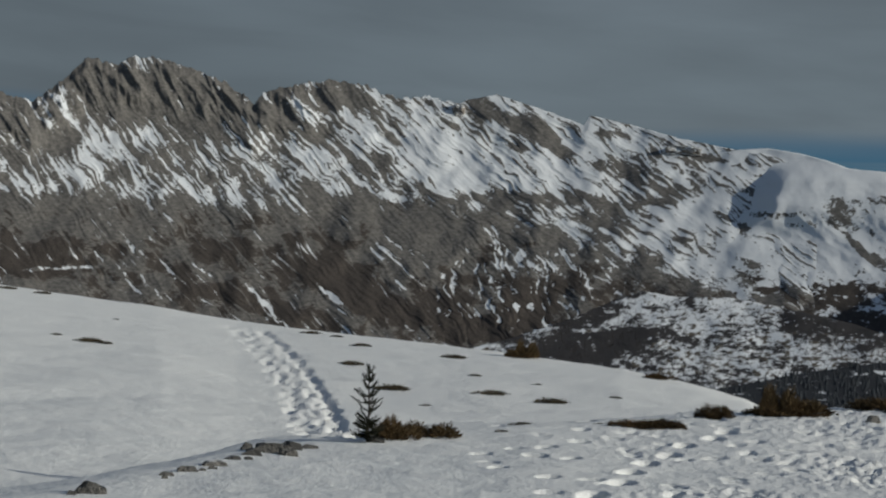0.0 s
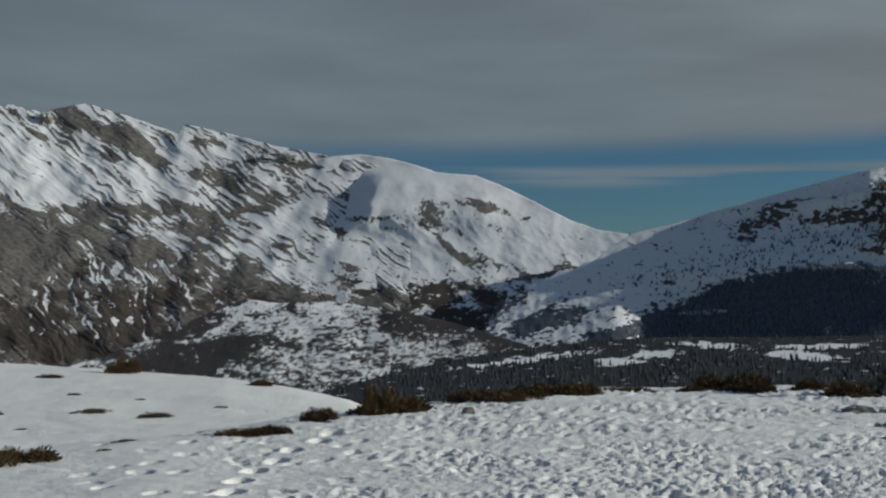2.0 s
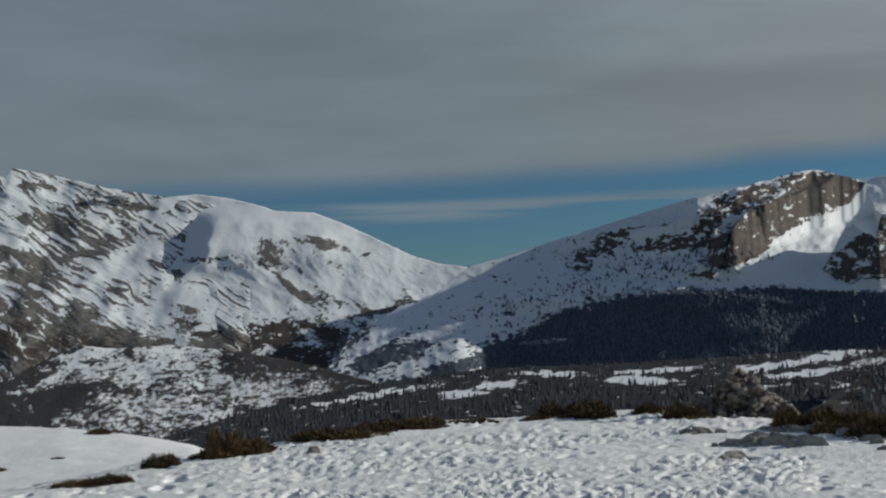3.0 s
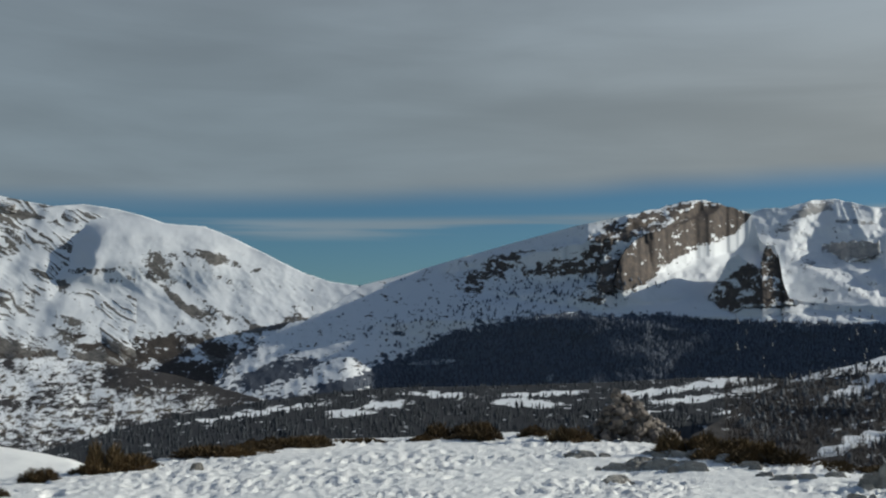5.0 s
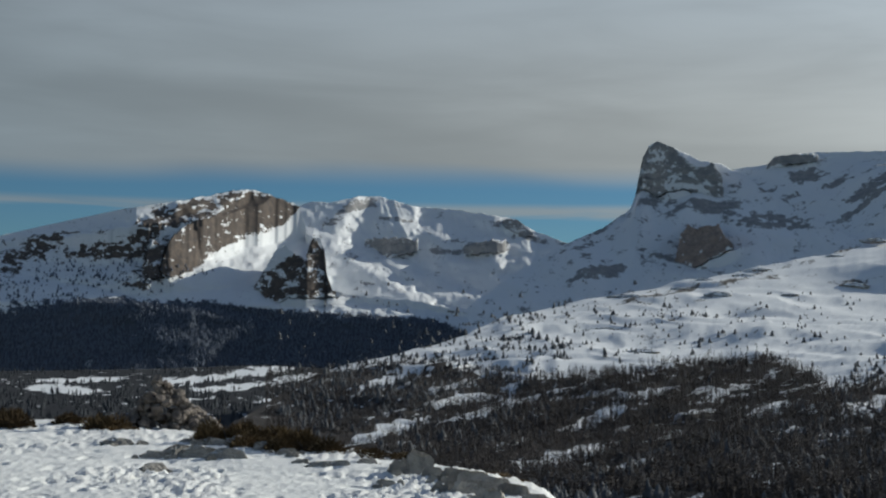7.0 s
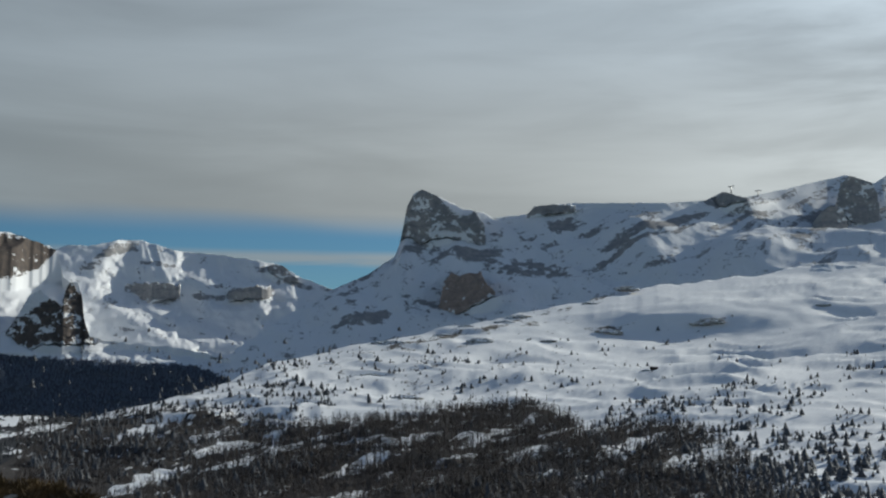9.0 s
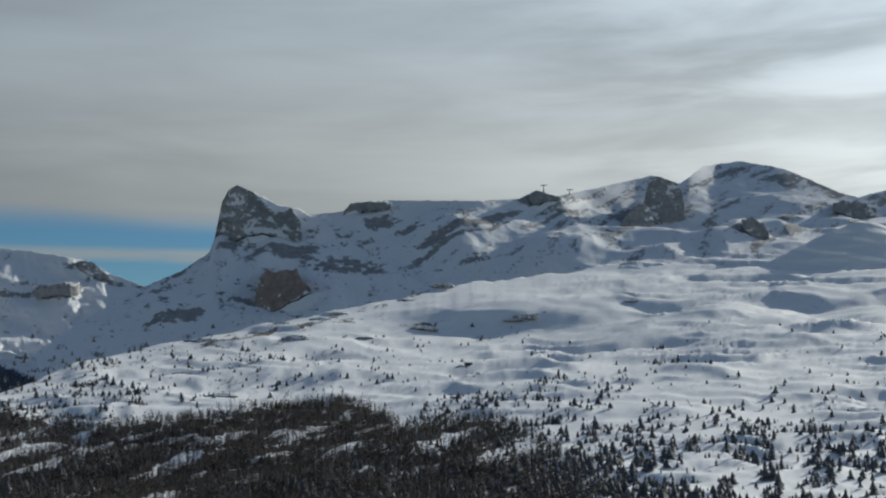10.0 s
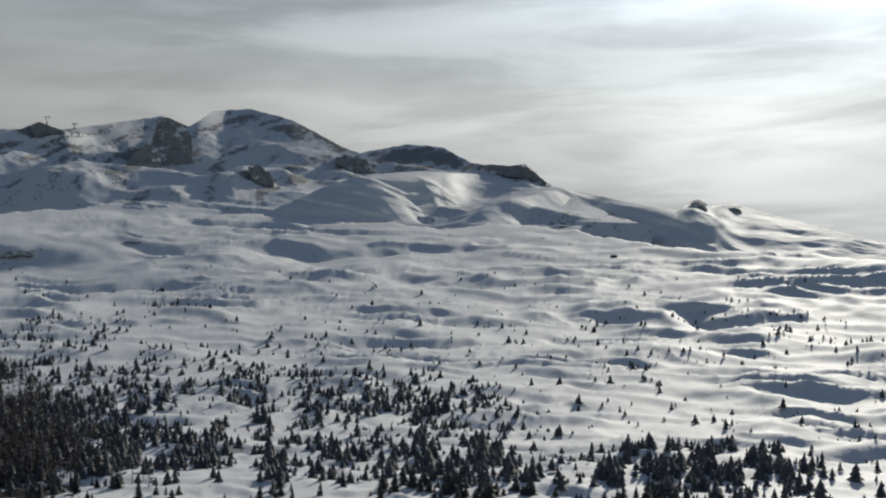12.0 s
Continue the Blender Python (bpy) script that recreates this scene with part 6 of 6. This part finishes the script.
def bush(seed, name, mat, label, category, group, blades=900, tall=0.55, twigs=22):
    """A low bush about two metres across and half as high: stems and a ragged mass of short shoots."""
    rng = random.Random(seed)
    ob = holder(name)
    bm = bmesh.new()
    for k in range(twigs):
        a, q = rng.uniform(0, 6.28), rng.uniform(0.3, 0.95)
        tip = Vector((math.cos(a) * q, math.sin(a) * q, tall * rng.uniform(0.5, 1.15) * (1.1 - q * 0.7)))
        tube(bm, [Vector((0, 0, -0.08)), tip * 0.5 + Vector((0, 0, 0.05)), tip], [0.028, 0.016, 0.005], 4)
    part("stems", bm, M_BARK, ob)
    bm = bmesh.new()
    lobes = [(rng.uniform(-0.6, 0.6), rng.uniform(-0.6, 0.6), rng.uniform(0.35, 0.6), rng.uniform(0.6, 1.1)) for _ in range(7)]
    for k in range(blades):
        x, y, q, h = rng.choice(lobes)
        a, u = rng.uniform(0, 6.28), math.sqrt(rng.random())
        top = tall * h * math.sqrt(max(0.0, 1 - u * u))
        p = Vector((x + math.cos(a) * u * q, y + math.sin(a) * u * q, top * rng.uniform(0.25, 1.05) - 0.03))
        d = Vector((math.cos(a) * u + rng.uniform(-0.5, 0.5), math.sin(a) * u + rng.uniform(-0.5, 0.5), rng.uniform(0.3, 1.2))).normalized()
        s = d.cross(Vector((rng.uniform(-1, 1), rng.uniform(-1, 1), rng.uniform(-1, 1)))).normalized()
        L, w = rng.uniform(0.10, 0.26), rng.uniform(0.010, 0.024)
        v = [bm.verts.new(q2) for q2 in (p, p + d * L * 0.5 + s * w, p + d * L, p + d * L * 0.5 - s * w)]
        bm.faces.new(v)
    part("foliage", bm, mat, ob, flat=True)
    return tagged(ob, label, category, group)


def set_thing(model, first, p, turn, size):
    """The model itself the first time, a copy after that."""
    m = turned(p, turn)
    if first:
        model.matrix_world = m
        ob = model
    else:
        ob = copy_thing(model, m)
    ob.scale = size
    return ob


JUNIPERS = [bush(400 + k, "juniper_bush", M_JUNIPER, "low brown-green juniper bush at the edge of the snow", "bush", "junipers along the knoll", 2400) for k in range(4)]
HEATHS = [bush(420 + k, "heath_patch", M_HEATH, "flat patch of dry brown heath poking through snow", "heath patch", "heath in the snowfield", 1200, 0.30, 8) for k in range(3)]
rng = random.Random(77)
used = set()


def grow(models, az, r, wide, high, sink=0.0):
    k = rng.randrange(len(models))
    key = models[k].name
    deep = wide * rng.uniform(0.6, 0.9)
    a = radians(az)
    ob = set_thing(models[k], key not in used, on_ground(az, r) - Vector((0, 0, sink)), -a, (wide / 2, deep / 2, high / 0.6))
    used.add(key)
    return ob


# bushes on the knoll: bearing, depth of the foot below level, width, height
for az, el, wide, high in [(-1.75, -7.05, 0.55, 0.22), (-0.2, -6.9, 0.6, 0.17), (11.7, -5.5, 0.55, 0.19), (14.3, -5.25, 0.5, 0.42), (15.2, -5.2, 0.75, 0.24), (8.6, -6.05, 0.75, 0.10), (9.8, -6.0, 0.5, 0.12)]:
    grow(JUNIPERS, az, *spot(az, el)[1:], wide, high, 0.02)
# the belt of dwarf juniper along the edge of the knoll: from, to, count, height over the edge
for a0, a1, count, high in [(13.7, 15.6, 9, 0.17), (15.6, 22.5, 18, 0.21), (21.6, 22.8, 3, 0.18), (27.4, 30.8, 12, 0.27), (32.0, 34.4, 8, 0.21), (38.0, 42.8, 18, 0.28), (43.4, 45.8, 6, 0.16), (23.4, 27.0, 7, 0.12), (47.6, 49.8, 5, 0.13)]:
    for k in range(count):
        az = a0 + (a1 - a0) * (k + rng.random()) / count
        rr = EYE / math.tan(radians(-KNOLL_EDGE(az))) + rng.uniform(0.2, 1.6)
        edge = EYE + rr * math.tan(radians(KNOLL_EDGE(az)))
        foot = on_ground(az, rr).z
        grow(JUNIPERS, az, rr, rng.uniform(0.6, 1.1), (edge - foot) + high * rng.choice((-0.3, 0.15, 0.5, 0.9, 1.25)), 0.03)
# heath on the snowfield: bearing, depth, width in degrees
for az, el, w in [(-1.75, -5.0, 1.6), (-3.8, -4.0, 1.1), (0.75, -3.55, 1.2), (5.0, -5.25, 1.5), (3.6, -6.2, 0.9), (2.2, -5.0, 1.3), (1.65, -4.25, 0.6), (-5.5, -2.75, 0.8), (-4.3, -2.85, 0.6), (-3.4, -3.2, 0.9), (-14.7, -3.4, 1.2), (-15.9, -3.15, 0.5),
                  (-13.5, -2.45, 0.3), (-14.0, -3.45, 0.7), (2.9, -6.55, 0.7), (6.9, -6.0, 0.5), (-0.5, -5.6, 0.5), (4.2, -4.5, 0.4), (7.6, -4.9, 0.6), (-17.8, -1.35, 0.9), (-16.4, -1.5, 0.8)]:
    a, r = spot(az, el)
    wide = radians(w) * r * 1.2
    grow(HEATHS, a, r, wide, min(0.22, wide * 0.2), 0.01)
grow(JUNIPERS, 3.75, spot(3.75, -3.42)[1], 0.9, 0.7, 0.02)
grow(JUNIPERS, 3.4, spot(3.4, -3.40)[1], 1.0, 0.35, 0.02)
grow(JUNIPERS, 9.3, spot(9.3, -4.0)[1], 1.2, 0.2, 0.02)


# ---- the young fir ----
def young_fir():
    rng = random.Random(9)
    ob = holder("young_fir", turned(on_ground(-2.87, 13.3), 0.3))
    bm = bmesh.new()
    tube(bm, [Vector((0, 0, -0.05)), Vector((0.008, 0, 0.3)), Vector((-0.005, 0.004, 0.55)), Vector((0, 0, 0.74))], [0.018, 0.012, 0.007, 0.003], 7)
    part("trunk", bm, M_BARK, ob)
    whorls = [(0.03, 0.13), (0.06, 0.15), (0.10, 0.155), (0.14, 0.15), (0.18, 0.14), (0.23, 0.14), (0.29, 0.13), (0.36, 0.15), (0.44, 0.135), (0.52, 0.10), (0.60, 0.07), (0.67, 0.04)]
    for h, reach in whorls:
        count = 12 if h < 0.2 else 7
        for k in range(count):
            if h > 0.2 and rng.random() < 0.22:
                continue
            a = 2 * math.pi * k / count + h * 31 + rng.uniform(-0.35, 0.35)
            L = reach * rng.uniform(0.55, 1.25)
            rise = rng.uniform(-0.15, 0.2) + h * 0.6
            d = Vector((math.cos(a), math.sin(a), rise)).normalized()
            root = Vector((0, 0, h + rng.uniform(-0.02, 0.02)))
            bm = bmesh.new()
            curl = Vector((0, 0, 0.03 + h * 0.05))
            tube(bm, [root, root + d * L * 0.6, root + d * L + curl], [0.005, 0.004, 0.0015], 4)
            side = d.cross(Vector((0, 0, 1))).normalized()
            up = side.cross(d)
            for n in range(24):
                f = 0.10 + 0.9 * n / 24
                p = root + d * L * f + curl * f * f
                for s in (-1, 1):
                    q = (d * 0.6 + side * s * rng.uniform(0.4, 1.0) + up * rng.uniform(-0.35, 0.7)).normalized() * rng.uniform(0.02, 0.042)
                    w = d * 0.006
                    v = [bm.verts.new(x) for x in (p - w, p + w, p + q)]
                    bm.faces.new(v)
            part("branch", bm, M_FIR, ob, flat=True)
    return tagged(ob, "spindly young fir growing out of the snow", "fir tree")


young_fir()


# ---- rocks ----
def rock_mesh(seed, flat=0.5):
    bm = bmesh.new()
    bmesh.ops.create_icosphere(bm, subdivisions=4, radius=1.0)
    off = Vector((seed * 3.7, seed * 1.9, seed * 5.3))
    for v in bm.verts:
        p = v.co.copy()
        k = 1 + 0.36 * noise.noise(p * 0.9 + off) + 0.26 * noise.noise(p * 2.2 + off) + 0.20 * (0.5 - abs(noise.noise(p * 4 + off))) + 0.14 * noise.noise(p * 11 + off)
        # split faces: pull the surface to a few slanted planes
        for d in ((1, 0.2, 0.3), (-0.7, 0.6, 0.4), (0.1, -1, 0.35), (0.2, 0.3, 1)):
            n = Vector(d).normalized()
            reach = 0.72 + 0.15 * noise.noise(n * 2 + off)
            dot = p.dot(n) * k
            if dot > reach:
                p -= n * (dot - reach) * 0.95
        v.co = p * k
        v.co.z *= flat
    return bm


ROCKS = []
for k in range(6):
    ob = part("rock", rock_mesh(k + 1), M_STONE, flat=True)
    ROCKS.append(tagged(ob, "weathered grey limestone rock bedded in trodden snow", "rock", "rocks on the knoll"))
placed = 0


def lay_rock(az, r, wide, high, deep=None, sink=0.35):
    global placed
    k = placed % len(ROCKS)
    p = on_ground(az, r)
    p.z -= high * sink * 0.5
    m = Matrix.LocRotScale(p, Euler((rng.uniform(-0.12, 0.12), rng.uniform(-0.12, 0.12), -radians(az) + rng.uniform(-0.4, 0.4))), None)
    if placed < len(ROCKS):
        ob = ROCKS[k]
        ob.matrix_world = m
    else:
        ob = copy_thing(ROCKS[k], m)
    ob.scale = (wide * 0.6, (deep or wide * rng.uniform(0.6, 0.9)) * 0.6, high * 2.2)
    ob.material_slots[0].link = "OBJECT"
    ob.material_slots[0].material = M_DARK_STONE if az < 10 else M_STONE
    placed += 1


# bearing, depth of the foot, width, height
EDGE_ROCKS = [(-6.9, -7.75, 0.30, 0.09), (-6.0, -7.6, 0.20, 0.07), (-7.6, -7.9, 0.16, 0.05), (-9.2, -8.35, 0.20, 0.035), (-10.3, -8.6, 0.14, 0.04), (-11.1, -8.8, 0.10, 0.03), (-14.2, -9.5, 0.15, 0.08), (-13.8, -9.55, 0.09, 0.05), (-5.2, -7.55, 0.14, 0.03), (-8.4, -8.1, 0.12, 0.03),
                            (-2.4, -7.2, 0.14, 0.05), (18.0, -5.2, 0.14, 0.07)]
CAIRN_ROCKS = [(34.1, -4.95, 0.40, 0.07), (35.6, -5.5, 0.34, 0.09), (36.6, -5.35, 0.40, 0.12), (37.6, -5.5, 0.55, 0.15), (38.6, -5.55, 0.50, 0.13), (35.5, -6.0, 0.30, 0.07), (38.0, -4.98, 0.45, 0.10), (39.2, -5.05, 0.5, 0.13), (40.2, -5.2, 0.45, 0.12), (41.0, -5.4, 0.3, 0.08), (36.9, -4.9, 0.3, 0.06)]
BROW_ROCKS = [(42.3, -5.9, 0.30, 0.06), (43.2, -5.85, 0.28, 0.06), (41.6, -5.75, 0.2, 0.05), (45.7, -6.15, 0.26, 0.14), (46.6, -6.1, 0.34, 0.22), (47.2, -6.3, 0.28, 0.12), (45.2, -6.75, 0.22, 0.06), (48.1, -6.5, 0.38, 0.16), (48.9, -6.6, 0.36, 0.14), (49.8, -6.8, 0.36, 0.14), (50.6, -7.0, 0.34, 0.12), (48.5, -6.95, 0.3, 0.10), (49.6, -7.2, 0.3, 0.10), (47.5, -6.85, 0.2, 0.07), (51.4, -7.3, 0.3, 0.1), (44.4, -5.75, 0.22, 0.05)]
for az, el, wide, high in EDGE_ROCKS + CAIRN_ROCKS + BROW_ROCKS:
    r = spot(az, el)[1]
    big = 1.35 if az < 30 else 1.15
    wide, high = wide * big, high * big
    lay_rock(az, r, wide * 0.8, high)
    for _ in range(2 if wide > 0.25 else 1):
        side = rng.uniform(-0.7, 0.7) * wide
        lay_rock(az + math.degrees(side / r), r + rng.uniform(-0.25, 0.3), wide * rng.uniform(0.2, 0.45), high * rng.uniform(0.4, 0.75))


# ---- the cairn ----
def cairn():
    rng = random.Random(21)
    base = on_ground(35.6, 22.6)
    ob = holder("cairn", turned(base, -radians(35.6)))
    meshes = []
    for k in range(6):
        bm = bmesh.new()
        bmesh.ops.create_icosphere(bm, subdivisions=1, radius=1.0)
        for v in bm.verts:
            v.co *= 1 + rng.uniform(-0.25, 0.2)
            v.co.x, v.co.y, v.co.z = max(-0.8, min(0.8, v.co.x)), max(-0.75, min(0.75, v.co.y)), max(-0.5, min(0.5, v.co.z * 0.7))
        me = bpy.data.meshes.new("stone")
        bm.to_mesh(me)
        bm.free()
        me.materials.append(M_CAIRN)
        meshes.append(me)
    for k in range(295):
        u = rng.random()
        x = -0.52 + 1.5 * u
        peak = 0.86 * (1 - abs(x + 0.02) / 0.62) if x < -0.02 else max(0.24, 0.86 - 0.92 * x) * (1 if x < 0.7 else max(0.2, (1.05 - x) / 0.35))
        z = rng.random() ** 1.2 * max(peak, 0.05)
        half = 0.40 * (1 - z / max(peak, 0.05) * 0.85)
        y = rng.uniform(-1, 1) * half
        stone = new("stone", meshes[k % 6])
        stone.parent = ob
        stone.location = (x + rng.uniform(-0.03, 0.03), y, z)
        stone.rotation_euler = (rng.uniform(-1.2, 1.2), rng.uniform(-1.2, 1.2), rng.uniform(0, 6.28))
        q = rng.uniform(0.05, 0.115)
        stone.scale = (q * rng.uniform(0.9, 1.4), q, q * rng.uniform(0.8, 1.3))
    return tagged(ob, "heaped cairn of grey stones dusted with snow", "cairn")


cairn()


# ---- crags on the far mountains ----
def crag(hill, az, el, wide, deep, high, seed, spread=0.5, points=3, power=2.0):
    """A stepped, split rock head standing out of a mountainside."""
    off = Vector((seed * 7.1, seed * 3.3, seed * 1.7))
    bm = bmesh.new()
    bmesh.ops.create_icosphere(bm, subdivisions=6 if high > 65 else 5, radius=1.0)
    for v in bm.verts:
        p = Vector([math.copysign(abs(c) ** 0.5, c) for c in v.co])
        h = min(1.0, max(0.0, p.z))
        k = 0.8 + 0.42 * noise.noise(p * 1.3 + off) + 0.30 * (0.5 - abs(noise.noise(p * points + off))) + 0.18 * noise.noise(p * 5 + off) + 0.12 * noise.noise(p * 12 + off) + 0.06 * noise.noise(p * 25 + off)
        k *= 1 - spread * h ** power
        # ledges: the sides step back at uneven heights
        q = h * 4.5 + 1.2 * noise.noise(p * 1.7 + off)
        ledge = 0.05 * (q - math.floor(q) - 0.5)
        v.co = Vector((p.x * (k - ledge), p.y * (k - ledge), p.z * (0.8 + 0.3 * k)))
    ob = part("crag", bm, M_CRAG, hill.ob, "grey limestone outcrop with snow on its ledges", flat=True)
    c = Vector(hill.at(np.array([az]), np.array([el]))[0])
    ob.matrix_world = Matrix.LocRotScale(c, Euler((0, 0, -radians(az))), (wide / 2, deep / 2, high))
    return ob


crag(SHOULDER, 96.8, 5.0, 46, 40, 22, 14, 0.85, 2.0, 1.0)
crag(SHOULDER, 98.3, 4.95, 40, 40, 10, 15, 0.7, 2.0, 1.0)
crag(RIDGE, 0.4, 6.95, 40, 40, 24, 16, 0.5, 2.0)
crag(RIDGE, 9.9, 5.55, 110, 40, 16, 18, 0.3, 2.0)
for n, (az, el, wide) in enumerate([(65.2, 3.71, 44), (63.6, 3.08, 34), (64.4, 1.89, 40), (60.7, 2.45, 44), (60, 2.13, 34), (59, 1.23, 40), (57.4, 1.68, 30), (55, 1.33, 36), (68.7, 2.4, 44), (73.2, 2.89, 26), (61.9, 1.39, 22), (58.4, 1.93, 26), (54.4, -0.07, 36), (55.9, -0.75, 30), (60.3, 2.47, 34), (55.4, 1.29, 36), (54, -0.03, 30), (68.3, 2.3, 34), (59, 1.27, 26), (66, 0.23, 12)]):
    crag(SLOPE, az, el - 0.03, wide * 0.95, wide * 0.6, wide * 0.11, 40 + n, 0.7, 3.0, 1.2)

# ---- a bare shrub beyond the edge ----
def bare_shrub(az, r, tall, seed):
    rng = random.Random(seed)
    ob = holder("bare_shrub", turned(on_ground(az, r)))
    for k in range(16):
        a = rng.uniform(0, 6.28)
        lean = rng.uniform(0.1, 0.6)
        tip = Vector((math.cos(a) * lean, math.sin(a) * lean, rng.uniform(0.6, 1.0))) * tall
        bm = bmesh.new()
        mid = tip * 0.5 + Vector((rng.uniform(-0.05, 0.05), rng.uniform(-0.05, 0.05), 0.05)) * tall
        tube(bm, [Vector((0, 0, -0.1)), mid, tip], [0.026, 0.017, 0.006], 5)
        for t in range(16):
            f = rng.uniform(0.35, 0.95)
            p = mid * (1 - f) + tip * f
            d = Vector((rng.uniform(-1, 1), rng.uniform(-1, 1), rng.uniform(0.2, 1))).normalized() * tall * 0.16
            tube(bm, [p, p + d * 0.6, p + d], [0.012, 0.009, 0.004], 3)
        part("stem", bm, M_BARK, ob)
    return tagged(ob, "leafless twiggy shrub below the edge of knoll", "shrub", "bare shrubs")


bare_shrub(43.4, 23.5, 1.9, 1)
bare_shrub(42.5, 25.0, 2.1, 2)
bare_shrub(44.2, 24.0, 1.9, 3)


# ---- far built things ----
def lift_tower(az, el, tall):
    p = Vector(PLATEAU.at(np.array([az]), np.array([el]))[0])
    ob = holder("lift_tower", turned(p, -radians(az)))
    bm = bmesh.new()
    tube(bm, [Vector((0, 0, -4)), Vector((0, 0, tall))], [1.6, 1.1], 8)
    part("mast", bm, M_STEEL, ob)
    bm = bmesh.new()
    tube(bm, [Vector((-8, 0, tall - 0.5)), Vector((8, 0, tall + 0.8))], [1.2, 1.2], 6)
    part("crossarm", bm, M_STEEL, ob)
    for s in (-6, 6):
        bm = bmesh.new()
        tube(bm, [Vector((s, -2.5, tall - 1.2)), Vector((s, 2.5, tall - 1.2))], [0.9, 0.9], 6)
        part("sheave_beam", bm, M_STEEL, ob)
    return tagged(ob, "small steel lift tower on the skyline ridge", "lift tower", "lift towers")


lift_tower(69.55, 7.62, 20)
lift_tower(70.65, 7.50, 15)


def hut(az, el, wide, high, label):
    p = Vector(SLOPE.at(np.array([az]), np.array([el]))[0])
    ob = holder("mountain_hut", turned(p, -radians(az) + 0.3))
    w, d = wide / 2, wide * 0.36
    bm = bmesh.new()
    bmesh.ops.create_cube(bm, size=1.0, matrix=Matrix.Translation((0, 0, high * 0.15)) @ Matrix.Diagonal((wide, 2 * d, high * 0.9, 1)))
    part("walls", bm, M_HUT, ob, flat=True)
    bm = bmesh.new()
    e, t, h = 1.12, high * 0.08, high * 0.6
    for s in (-1, 1):
        low, top = Vector((0, s * d * e, h * 0.95)), Vector((0, 0, high * 1.15))
        v = [bm.verts.new(q + Vector((x * w * e, 0, z))) for z in (0, t) for q, x in ((low, -1), (low, 1), (top, 1), (top, -1))]
        for f in ((0, 1, 2, 3), (7, 6, 5, 4), (0, 4, 5, 1), (1, 5, 6, 2), (2, 6, 7, 3), (3, 7, 4, 0)):
            bm.faces.new([v[i] for i in f])
    part("roof", bm, M_HUT, ob, flat=True)
    return tagged(ob, label, "hut")


hut(66.3, 0.22, 7, 2.6, "small dark hut half buried in the snow slope")
hut(93.4, 2.9, 9, 3.5, "dark steep-roofed hut high on the snow")

# the tall spruce close by at the lower edge
p = Vector(SLOPE.at(np.array([105.3]), np.array([-8.4]))[0])
big = copy_thing(MODELS[2], turned(p, 1.0))
big.scale = (19, 19, 14)
tagged(big, "tall dark spruce at the foot of the slope")
